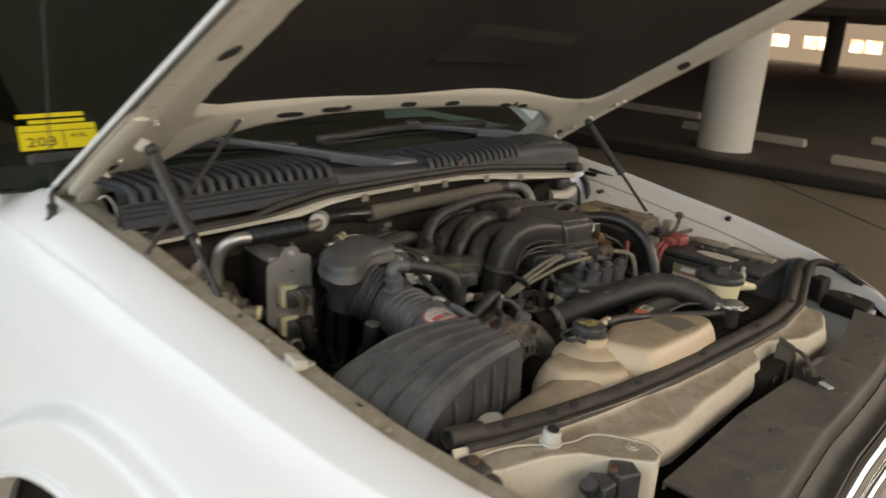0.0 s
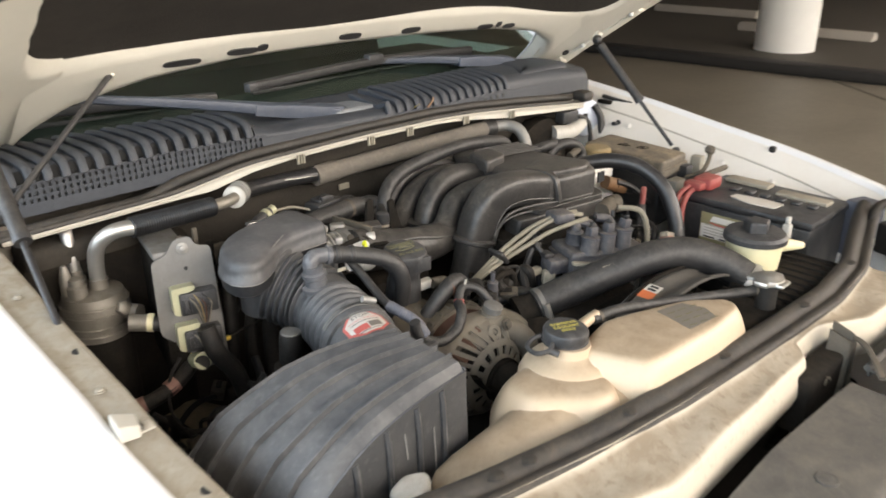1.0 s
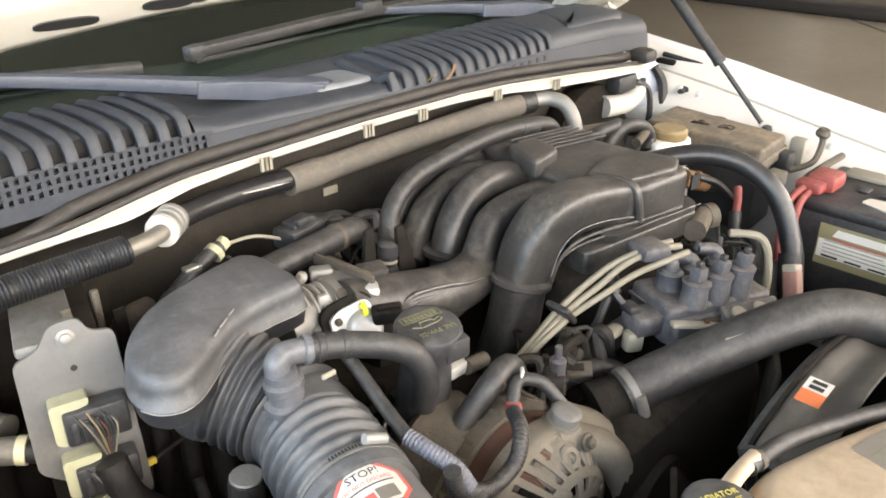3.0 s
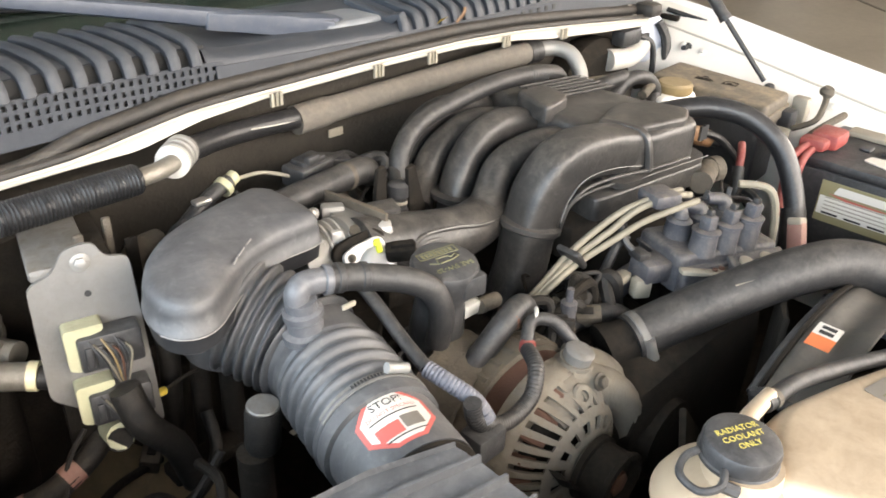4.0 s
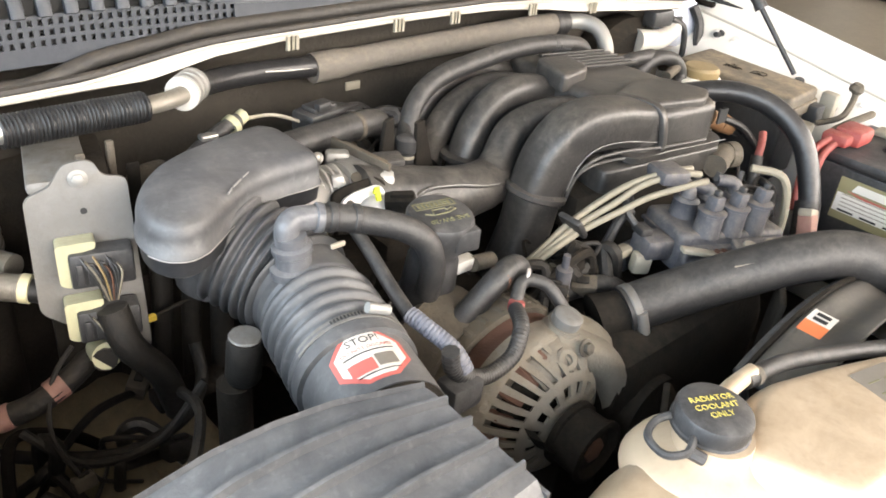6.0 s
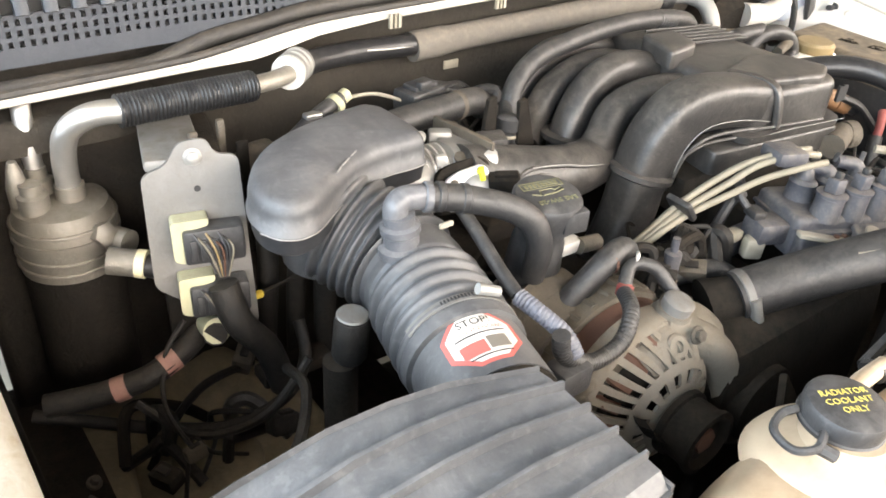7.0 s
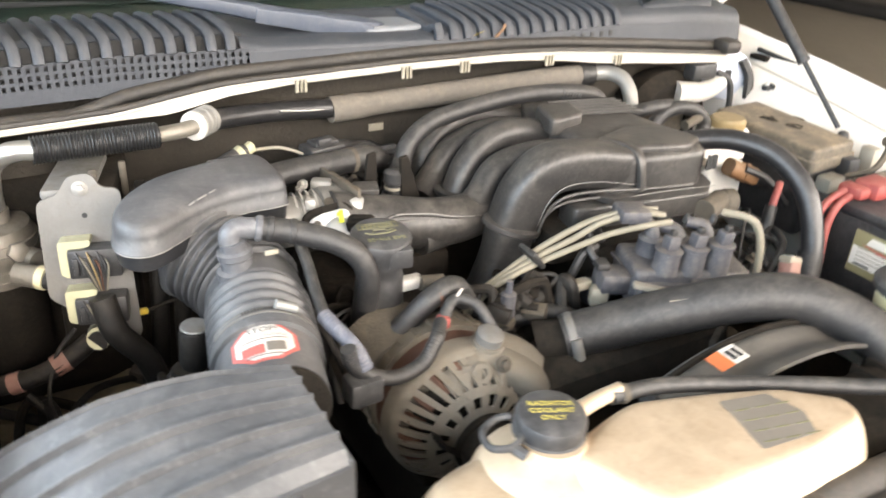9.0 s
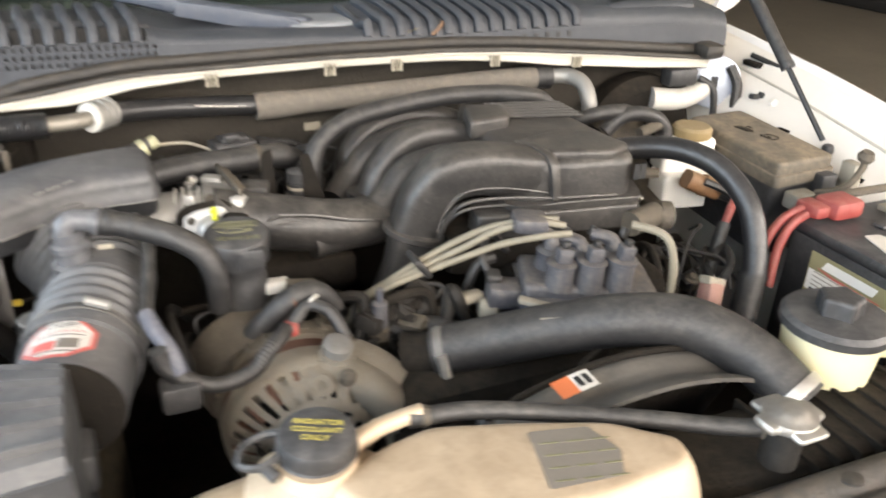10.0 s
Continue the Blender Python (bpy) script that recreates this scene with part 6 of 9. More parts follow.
# ---- engine control module ----
pcm = thing("engine_control_module", (-0.53, 0.6, 0.95), "grey metal control module with two pale plug frames", "control module")
pm = frame_of((-0.534, 0.539, 1.059), (0.965, -0.26, 0.0), (0.0, 0.10, 1.0))
part("body", box(-0.038, 0.03, -0.10, 0.085, -0.155, -0.008, 0.004, m=pm), M_DARK, pcm)
part("top_cover", box(-0.040, 0.012, 0.08, 0.092, -0.150, -0.006, 0.004, m=pm), M_PLATE, pcm)
plate = prism([(-0.046, -0.03), (-0.044, 0.080), (-0.022, 0.088), (-0.010, 0.108), (0.014, 0.110), (0.02, 0.094), (0.040, 0.092), (0.045, -0.085), (0.012, -0.095), (-0.02, -0.05)], -0.004, 0.0, 0.008, m=pm)
part("plate", plate, M_PLATE, pcm, "grey sheet metal bracket plate")
part("bolt", bolt_bm(pm @ Vector((0.001, 0.094, 0.0)), pm.to_3x3() @ Vector((0, 0, 1)), 0.0055, 0.006), M_ALU, pcm)
part("hole", lathe([(0.003, 0), (0.003, 0.0006)], pm @ Vector((0.002, 0.064, 0.0)), pm.to_3x3() @ Vector((0, 0, 1)), 10), M_INK_SHADE, pcm)
for oy, h in ((0.022, 0.036), (-0.034, 0.034)):
    out = [(-0.026, oy + h / 2 + 0.002), (-0.026, oy - h / 2), (-0.016, oy - h / 2 - 0.004), (-0.015, oy + h / 2 - 0.008), (0.006, oy + h / 2 - 0.004), (0.007, oy + h / 2 + 0.003)]
    part("plug_frame", prism(out, 0.001, 0.020, 0.004, m=pm), M_PALE, pcm, "pale yellow-green plug frame")
    plug = part("plug", box(-0.017, 0.036, oy - h / 2 - 0.003, oy + h / 2 - 0.006, 0.001, 0.026, 0.003, m=pm), M_BLACK, pcm)
    for k in range(4):
        part("latch", box(-0.012 + 0.009 * k, -0.006 + 0.009 * k, oy - h / 2 + 0.002, oy + h / 2 - 0.014, 0.026, 0.029, 0.001, m=pm), M_BLACK, plug)
    for k in range(9):
        c = (M_BLACK, M_LEAD, M_BLACK, M_AMBER, M_BLACK, M_RUST, M_BLACK)[k % 7]
        a = pm @ Vector((-0.008 + 0.0035 * k, oy + 0.010 - 0.004 * (k % 3), 0.027))
        part("wire", tube([a, pm @ Vector((0.0 + 0.003 * k, oy - 0.005, 0.036)), pm @ Vector((0.010 + 0.001 * k, oy - 0.035, 0.028))], 0.0010, 5, 5), c, plug)
loom = thing("wiring_loom", (-0.55, 0.45, 0.95), "black taped wiring loom with pink bands low in the bay", "wiring loom")
part("trunk", tube([pm @ Vector((0.012, -0.02, 0.030)), pm @ Vector((0.022, -0.06, 0.035)), (-0.495, 0.50, 0.955), (-0.480, 0.50, 0.90)], 0.014, 12, 8), M_DARKRUB, loom)
part("trunk", tube([pm @ Vector((0.0, -0.075, 0.026)), (-0.530, 0.548, 0.978), (-0.562, 0.535, 0.962), (-0.600, 0.530, 0.948), (-0.640, 0.540, 0.938), (-0.69, 0.56, 0.93)], 0.0115, 12, 8), M_DARKRUB, loom)
part("sleeve", tube([pm @ Vector((0.002, -0.072, 0.024)), (-0.535, 0.546, 0.975)], 0.0130, 12, 2, straight=True), M_PALE, loom, "pale green sleeve")
part("band", tube([(-0.574, 0.5325, 0.957), (-0.589, 0.531, 0.952)], 0.0125, 12, 2, straight=True), M_PINK, loom, "pink tape band")
part("band", tube([(-0.622, 0.5335, 0.9425), (-0.634, 0.537, 0.939)], 0.0125, 12, 2, straight=True), M_PINK, loom, "pink tape band")
part("branch", tube([(-0.70, 0.60, 0.89), (-0.656, 0.575, 0.88), (-0.60, 0.53, 0.878), (-0.541, 0.494, 0.88), (-0.485, 0.484, 0.90), (-0.452, 0.505, 0.92), (-0.445, 0.53, 0.95)], 0.0065, 10, 8), M_DARKRUB, loom)
part("branch", tube([(-0.70, 0.40, 0.90), (-0.64, 0.36, 0.905), (-0.60, 0.33, 0.88)], 0.018, 10, 8), M_DARK, loom)
part("tag", box(-0.585, -0.57, 0.30, 0.32, 0.895, 0.90, 0.002), M_PALE, loom)
stick = thing("dipstick", (-0.455, 0.5, 1.0), "thin dipstick wire with a yellow tip", "dipstick")
part("wire", tube([(-0.484, 0.531, 0.998), (-0.45, 0.532, 1.004), (-0.40, 0.53, 1.008)], 0.002, 6, 4), M_DARK, stick)
part("tip", box(-0.496, -0.482, 0.527, 0.534, 0.995, 1.002, 0.002), M_YWIRE, stick, "yellow plastic tip")
stub = thing("rubber_cap", (-0.462, 0.395, 1.0), "round black rubber cap on a stub", "cap")
part("stem", lathe([(0.016, 0), (0.016, 0.10)], (-0.470, 0.400, 0.90), segs=18), M_DARK, stub)
part("cap", lathe([(0.014, 0), (0.0160, 0.004), (0.0160, 0.040), (0.0145, 0.045), (0.008, 0.047)], (-0.463, 0.397, 1.003), (0.05, -0.05, 1), 22), M_DARKRUB, stub)
part("disc", lathe([(0.0140, 0), (0.0146, 0.001), (0.0135, 0.0025), (0.006, 0.003)], (-0.4607, 0.3947, 1.0495), (0.05, -0.05, 1), 22), M_PLATE, stub, "pale worn top of the cap")

# ---- small wiring by the throttle and alternator ----
lead = thing("sensor_lead", (-0.33, 0.3, 1.05), "ribbed grey loom from the breather down past the intake tube", "wiring loom")
part("loom", tube([(-0.345, 0.405, 1.122), (-0.348, 0.372, 1.110), (-0.354, 0.335, 1.098), (-0.360, 0.30, 1.090)], 0.0062, 12, 8), M_RUBBER, lead)
part("ribbed_loom", tube([(-0.360, 0.300, 1.090), (-0.356, 0.280, 1.086), (-0.346, 0.258, 1.074), (-0.340, 0.246, 1.056)], lambda u: 0.0076 + 0.0004 * math.sin(u * 2 * math.pi * 20), 12, 24), M_BLUELOOM, lead, "blue-grey ribbed loom")
part("plug", box(-0.36, -0.325, 0.235, 0.262, 1.020, 1.048, 0.005), M_BLACK, lead)
alt_lead = thing("alternator_lead", (-0.22, 0.29, 1.05), "black alternator lead with red connector", "wiring loom")
part("loom", tube([(-0.357, 0.250, 1.082), (-0.352, 0.250, 1.062), (-0.332, 0.249, 1.044), (-0.306, 0.249, 1.034), (-0.278, 0.250, 1.040), (-0.262, 0.257, 1.052), (-0.250, 0.268, 1.056), (-0.236, 0.288, 1.054)], lambda u: 0.0076 + 0.0003 * math.sin(u * 2 * math.pi * 46), 12, 30), M_RUBBER, alt_lead, "black corrugated loom")
part("boot", box(-0.2355, -0.2235, 0.286, 0.300, 1.044, 1.058, 0.003), M_RED, alt_lead, "red plastic connector")
part("cable", tube([(-0.227, 0.296, 1.053), (-0.210, 0.305, 1.066), (-0.190, 0.292, 1.062), (-0.180, 0.272, 1.040)], 0.0066, 12, 8), M_RUBBER, alt_lead)
part("wire", tube([(-0.221, 0.300, 1.055), (-0.207, 0.303, 1.072), (-0.198, 0.310, 1.073)], 0.002, 6, 5), M_WHITEPL, alt_lead)
part("hose", tube([(-0.30, 0.36, 0.985), (-0.265, 0.335, 1.02), (-0.225, 0.325, 1.062), (-0.195, 0.33, 1.065), (-0.175, 0.335, 1.04)], 0.0125, 12, 8), M_RUBBER, alt_lead)
part("hose_ring", lathe([(0.0127, 0), (0.0136, 0.001), (0.0136, 0.003), (0.0127, 0.004)], (-0.222, 0.3252, 1.0625), (0.97, 0.05, 0.2), 18), M_RUST, alt_lead)
tag = thing("sensor_tag", (-0.232, 0.37, 1.05), "small white plastic sensor clip", "sensor")
part("clip", box(-0.238, -0.212, 0.367, 0.381, 1.048, 1.062, 0.002), M_WHITEPL, tag)
part("sensor", tube([(-0.217, 0.368, 1.055), (-0.185, 0.372, 1.048)], 0.0085, 12, 1, straight=True), M_GRIME, tag)
dip = thing("coolant_sensor", (-0.115, 0.335, 1.0), "brass coolant sensor with black plug", "sensor")
part("base", lathe([(0.011, 0), (0.011, 0.012), (0.008, 0.014), (0.008, 0.02)], (-0.129, 0.317, 1.002), (0.0, 0, 1), 6), M_GRIME, dip)
part("plug", lathe([(0.009, 0.0), (0.009, 0.028), (0.004, 0.03), (0.004, 0.045)], (-0.129, 0.317, 1.018), (0, 0, 1), 14), M_COIL, dip)

# ---- alternator ----
alt = thing("alternator", (-0.25, 0.27, 0.98), "dirty cast aluminium alternator with finned case", "alternator")
C = Vector((-0.227, 0.234, 0.956))
part("case", lathe([(0.070, 0.0), (0.0795, 0.006), (0.0795, 0.026)], C + Vector((0, 0.014, 0)), (0.05, 1, 0), 44), M_GRIME, alt)
part("stator_core", lathe([(0.070, 0.0), (0.0775, 0.001), (0.0775, 0.022), (0.070, 0.023)], C + Vector((0.002, 0.042, 0)), (0.05, 1, 0), 44), M_RUST, alt, "rust-brown iron laminations")
part("rear_housing", lathe([(0.070, 0.0), (0.0825, 0.002), (0.0835, 0.010), (0.080, 0.030), (0.066, 0.046)], C + Vector((0.003, 0.064, 0)), (0.05, 1, 0), 44), M_CASTDARK, alt, "dirty cast rear housing")
for k in range(26):
    a = 2 * math.pi * k / 26
    d = Vector((math.cos(a), 0, math.sin(a)))
    part("rib", tube([C + d * 0.0815 + Vector((0.004, 0.072, 0)), C + d * 0.0815 + Vector((0.004, 0.092, 0)), C + d * 0.068 + Vector((0.005, 0.110, 0))], 0.0040, 6, 2, straight=True), M_CASTDARK, alt)
part("core", lathe([(0.026, -0.004), (0.046, -0.004), (0.060, 0.004), (0.066, 0.018)], C, (0.05, 1, 0), 30), M_DARK, alt, "dark inside behind the slots")
for k in range(18):
    a = 2 * math.pi * k / 18
    d = Vector((math.cos(a), 0, math.sin(a)))
    part("winding", tube([C + d * 0.058 + Vector((0, 0.000, 0)), C + d * 0.068 + Vector((0, 0.010, 0)), C + d * 0.0715 + Vector((0, 0.026, 0))], 0.0055, 6, 2, straight=True), M_RUST, alt, "rusty copper winding")
DOME = [(0.028, -0.0235), (0.034, -0.0225), (0.0375, -0.0215), (0.0465, -0.0195), (0.0500, -0.0180), (0.0545, -0.0150), (0.0580, -0.0120), (0.0660, -0.0030), (0.0730, 0.0090), (0.0760, 0.0160), (0.0800, 0.0200), (0.0815, 0.0300), (0.0815, 0.0440)]
SLOTS = 32


def dome(a, k):
    i = min(int(k), len(DOME) - 2)
    r, y = [DOME[i][n] + (DOME[i + 1][n] - DOME[i][n]) * (k - i) for n in (0, 1)]
    turn = 0.10 * max(0.0, (r - 0.056) / 0.02)
    return C + Vector((r * math.cos(a + turn), y, r * math.sin(a + turn)))


def solid_dome(a, k):
    ph = (a * SLOTS / (2 * math.pi)) % 1.0
    if 6 < k < 9:
        return ph > 0.5
    if 2 < k < 4:
        return (a * 16 / (2 * math.pi)) % 1.0 > 0.55
    return True


turns = span(0, 2 * math.pi, SLOTS * 4)
part("front_housing", sheet(turns, list(range(len(DOME))), dome, 0.0035, solid_dome), M_CAST, alt, "dusty beige slotted front housing")
part("hub", lathe([(0.028, 0), (0.026, 0.008), (0.022, 0.012)], C + Vector((0, -0.019, 0)), (0, -1, 0), 28), M_CAST, alt)
pul = part("pulley", lathe([(0.034, 0), (0.034, 0.006), (0.030, 0.007), (0.031, 0.030), (0.0335, 0.031), (0.0335, 0.036), (0.028, 0.037), (0.022, 0.030)], C + Vector((0, -0.027, 0)), (0, -1, 0), 32), M_DARK, alt, "dark belt pulley")
part("nut", lathe([(0.013, 0), (0.013, 0.01), (0.008, 0.012)], C + Vector((0, -0.050, 0)), (0, -1, 0), 6), M_RUST, pul)
part("mount_boss", lathe([(0.024, -0.02), (0.021, 0.004), (0.0175, 0.010), (0.0170, 0.014)], (-0.195, 0.262, 1.024), (0.1, -0.2, 1), 24), M_CAST, alt)
part("bushing", lathe([(0.0145, 0), (0.0150, 0.010), (0.0125, 0.012), (0.0060, 0.0122)], (-0.1936, 0.259, 1.0375), (0.1, -0.2, 1), 20), M_PLATE, alt, "grey metal bushing")
part("mount_arm", tube([(-0.208, 0.262, 1.018), (-0.180, 0.245, 1.008), (-0.154, 0.232, 0.988), (-0.138, 0.226, 0.955), (-0.134, 0.228, 0.900), (-0.134, 0.230, 0.84)], lambda u: lerp(u, [(0, 0.020), (0.3, 0.021), (1, 0.020)]), 16, 8, 0.9, power=0.8), M_CAST, alt)
part("mount_arm", tube([(-0.200, 0.262, 1.016), (-0.226, 0.252, 1.012), (-0.250, 0.250, 1.000)], lambda u: lerp(u, [(0, 0.022), (1, 0.026)]), 16, 8, 0.8), M_CAST, alt)
part("web", tube([(-0.192, 0.248, 1.026), (-0.196, 0.232, 1.010), (-0.200, 0.224, 0.998)], 0.007, 10, 5), M_CAST, alt)
part("lug", lathe([(0.0125, 0), (0.0125, 0.008), (0.0100, 0.010), (0.0055, 0.010), (0.0055, 0.004)], (-0.217, 0.238, 1.016), (-0.1, -0.75, 0.6), 18), M_CAST, alt)
part("mount_ear", tube([(-0.175, 0.285, 1.000), (-0.150, 0.262, 0.990), (-0.134, 0.250, 0.960), (-0.132, 0.250, 0.90), (-0.132, 0.25, 0.84)], 0.027, 16, 6, power=0.85), M_CAST, alt, "cast mounting bracket")
part("rear_cover", lathe([(0.060, 0), (0.064, 0.02), (0.064, 0.05), (0.05, 0.06)], C + Vector((-0.03, 0.095, 0.012)), (-0.15, 1, 0.2), 24), M_GRIME, alt)
part("bolt", bolt_bm(C + Vector((0.035, -0.002, 0.068)), (0, -1, 0.4), 0.006, 0.008), M_GRIME, alt)
tens = thing("belt_tensioner", (-0.14, 0.22, 0.9), "grimy belt tensioner and drive belt", "belt drive")
part("pulley", lathe([(0.045, 0), (0.045, 0.025), (0.02, 0.03)], (-0.10, 0.215, 0.92), (0, -1, 0), 24), M_DARK, tens)
part("belt", tube([(-0.285, 0.205, 0.985), (-0.25, 0.205, 0.949), (-0.10, 0.195, 0.875), (0.02, 0.195, 0.82)], 0.011, 4, 6, 0.3), M_DARK, tens)

# ---- coolant tank, fan shroud, radiator ----
tank = thing("coolant_tank", (-0.22, 0.02, 0.95), "aged tan plastic coolant tank with dark cap", "coolant tank")


HIGH = [(-0.266, 0.038), (-0.222, 0.060), (-0.178, 0.070), (-0.112, 0.050), (-0.046, 0.026), (-0.004, -0.010), (-0.008, -0.030), (-0.024, -0.040), (-0.10, -0.045), (-0.236, -0.036)]
LOW = [(-0.362, 0.090), (-0.307, 0.100), (-0.245, 0.090), (-0.236, 0.05), (-0.258, 0.0), (-0.280, -0.022), (-0.31, -0.014), (-0.335, 0.010), (-0.368, 0.04)]
part("high_lobe", bulged(HIGH, [(0.955, -0.018), (1.045, -0.016), (1.060, -0.012), (1.073, -0.007), (1.0815, -0.002), (1.0865, 0.002), (1.0885, 0.006), (1.0890, 0.010)], 0.014, 0.0016), M_TANK, tank, angle=75)
part("low_lobe", bulged(LOW, [(0.945, -0.020), (1.014, -0.018), (1.033, -0.012), (1.048, -0.005), (1.0570, 0.001), (1.0615, 0.007), (1.0635, 0.014)], 0.020, 0.002), M_TANK, tank, angle=75)
part("web", tube([(-0.252, 0.055, 1.046), (-0.262, 0.012, 1.040), (-0.268, -0.024, 1.024)], 0.020, 12, 6), M_TANK, tank, angle=75)
part("neck_lobe", tube([(-0.285, 0.018, 1.010), (-0.340, 0.030, 1.011), (-0.40, 0.034, 1.007), (-0.46, 0.040, 1.002), (-0.508, 0.049, 0.997)], lambda u: lerp(u, [(0, 0.046), (0.25, 0.048), (0.5, 0.042), (0.82, 0.034), (0.95, 0.026), (1, 0.014)]), 20, 8, 0.85, power=0.85), M_TANK, tank, angle=70)
part("foot", box(-0.555, -0.520, 0.035, 0.075, 0.985, 1.012, 0.008), M_TANK, tank)
part("filler", lathe([(0.062, -0.016), (0.056, -0.004), (0.047, 0.006), (0.036, 0.011), (0.0295, 0.016), (0.028, 0.028)], (-0.268, 0.062, 1.064), segs=32), M_TANK, tank)
tcap = part("cap", lathe([(0.0262, 0.0), (0.0298, 0.002), (0.0300, 0.005), (0.0286, 0.006), (0.0290, 0.016), (0.0275, 0.0195), (0.0240, 0.021)], (-0.266, 0.069, 1.0885), (0, -0.05, 1), 32), M_BLACK, tank, "dark cap with yellow lettering")
part("strap", tube([(-0.294, 0.066, 1.097), (-0.308, 0.061, 1.095), (-0.320, 0.071, 1.092), (-0.315, 0.089, 1.092), (-0.300, 0.094, 1.095), (-0.288, 0.090, 1.097)], 0.0031, 8, 6), M_BLACK, tcap)
part("strap", tube([(-0.306, 0.063, 1.094), (-0.299, 0.052, 1.090)], 0.0048, 8, 2), M_BLACK, tcap)
fm = frame_of((-0.266, 0.0678, 1.1098), (0.90, -0.43, 0), (0.43, 0.90, 0.05))
for body, oy in (("RADIATOR", 0.0088), ("COOLANT", 0.0008), ("ONLY", -0.0072)):
    part("lettering", text_mesh(body, 0.0074, fm @ Matrix.Translation((0, oy, 0.0002)), 0.0002), M_GOLD, tcap)
lm = frame_of((-0.090, 0.002, 1.0901), (0.97, -0.22, 0), (0.22, 0.97, 0))
part("label", prism([(-0.030, -0.036), (0.026, -0.03), (0.034, -0.004), (0.018, 0.024), (-0.030, 0.024)], 0.0, 0.0006, 0.003, m=lm), M_LABELG, tank, "worn dark label with unreadable print")
part("label_print", join(*[box(-0.024 + 0.02 * i, -0.010 + 0.02 * i, -0.03 + 0.013 * j, -0.0285 + 0.013 * j, 0.0006, 0.0010, m=lm) for i in range(3) for j in range(4)]), M_FADED, tank)
part("hose_nipple", tube([(-0.245, 0.078, 1.072), (-0.215, 0.085, 1.083), (-0.178, 0.083, 1.091)], lambda u: 0.0082 - 0.0014 * u, 12, 4), M_TANK, tank)
over = thing("overflow_hose", (-0.05, 0.06, 1.08), "thin black overflow hose from the tank to the radiator neck", "hose")
part("hose", tube([(-0.190, 0.082, 1.087), (-0.14, 0.076, 1.086), (-0.07, 0.055, 1.079), (0.0, 0.025, 1.075), (0.05, -0.002, 1.074), (0.085, -0.022, 1.077)], 0.0075, 12, 8), M_RUBBER, over)

for p, ax in (((-0.180, 0.0815, 1.087), (0.95, -0.1, 0.0)), ((0.075, -0.016, 1.076), (0.82, -0.55, 0.08))):
    part("spring_clip", lathe([(0.0088, 0), (0.0092, 0.003), (0.0088, 0.006)], p, ax, 16), M_GRIME, over)
shroud = thing("fan_shroud", (0.05, 0.1, 0.8), "dusty black fan shroud with arched top", "fan shroud")
SC = Vector((0.035, 0.0, 0.755))


def arch(a, v):
    r = 0.315 + 0.006 * math.cos(v * 6.28) - 0.012 * max(0.0, v - 0.8) / 0.2
    return SC + Vector((r * math.sin(a), 0.055 + 0.062 * v, r * math.cos(a)))


part("arch", sheet(span(-0.47, 0.42, 28), span(0, 1, 8), arch, 0.004), M_COVER, shroud)
part("face", sheet(span(-0.47, 0.42, 28), span(0, 1, 6), lambda a, v: SC + Vector(((0.318 - 0.16 * v) * math.sin(a), 0.116 - 0.005 * v, (0.318 - 0.16 * v) * math.cos(a))), 0.004), M_DARK, shroud)
part("ring", tube([SC + Vector((0.305 * math.sin(a), 0.119, 0.305 * math.cos(a))) for a in span(-0.47, 0.42, 20)], 0.007, 8, 1, straight=True), M_BLACK, shroud)
part("rim", tube([arch(-0.47, v) for v in span(0, 1, 6)] + [SC + Vector(((0.318 - 0.16 * v) * math.sin(-0.47), 0.117 - 0.005 * v, (0.318 - 0.16 * v) * math.cos(-0.47))) for v in span(0.1, 0.6, 4)], 0.0065, 8, 2), M_BLACK, shroud, "rounded edge of the shroud")


def on_arch(a0, a1, v0, v1, r):
    return sheet(span(a0, a1, 8), span(v0, v1, 4), lambda a, v: SC + Vector((r * math.sin(a), 0.055 + 0.062 * v, r * math.cos(a))))


part("label", on_arch(-0.262, -0.208, 0.41, 0.79, 0.3240), M_LABELO, shroud, "orange half of a warning label")
part("label", on_arch(-0.208, -0.150, 0.41, 0.79, 0.3240), M_LABELW, shroud, "white half of a warning label")
part("label_print", join(on_arch(-0.200, -0.184, 0.49, 0.71, 0.3245), on_arch(-0.176, -0.160, 0.49, 0.71, 0.3245)), M_INK_SHADE, shroud)
fan = thing("cooling_fan", (0.035, 0.16, 0.755), "black plastic cooling fan behind the shroud", "fan")
part("hub", lathe([(0.06, 0), (0.06, 0.05), (0.05, 0.055)], (0.035, 0.13, 0.755), (0, 1, 0), 24), M_DARK, fan)
for k in range(9):
    a = 2 * math.pi * k / 9
    part("blade", box(-0.03, 0.03, -0.004, 0.004, 0.055, 0.295, 0.003, m=Matrix.Translation((0.035, 0.155, 0.755)) @ Matrix.Rotation(a, 4, "Y") @ Matrix.Rotation(0.5, 4, "Z")), M_DARK, fan)
radi = thing("radiator", (0.05, 0.0, 0.6), "black radiator with plastic top tank", "radiator")
part("core", box(-0.32, 0.36, -0.01, 0.045, 0.60, 1.0, 0.006), M_DARK, radi)
part("top_tank", box(-0.02, 0.36, -0.045, 0.052, 0.99, 1.040, 0.014), M_DARK, radi)
for x in span(0.12, 0.34, 9):
    part("rib", box(x - 0.002, x + 0.002, -0.046, 0.053, 0.994, 1.044, 0.001), M_DARK, radi)
neck = part("filler_neck", lathe([(0.015, 0), (0.015, 0.034), (0.021, 0.036), (0.021, 0.041)], (0.086, -0.030, 1.050), segs=20), M_DARKRUB, radi)
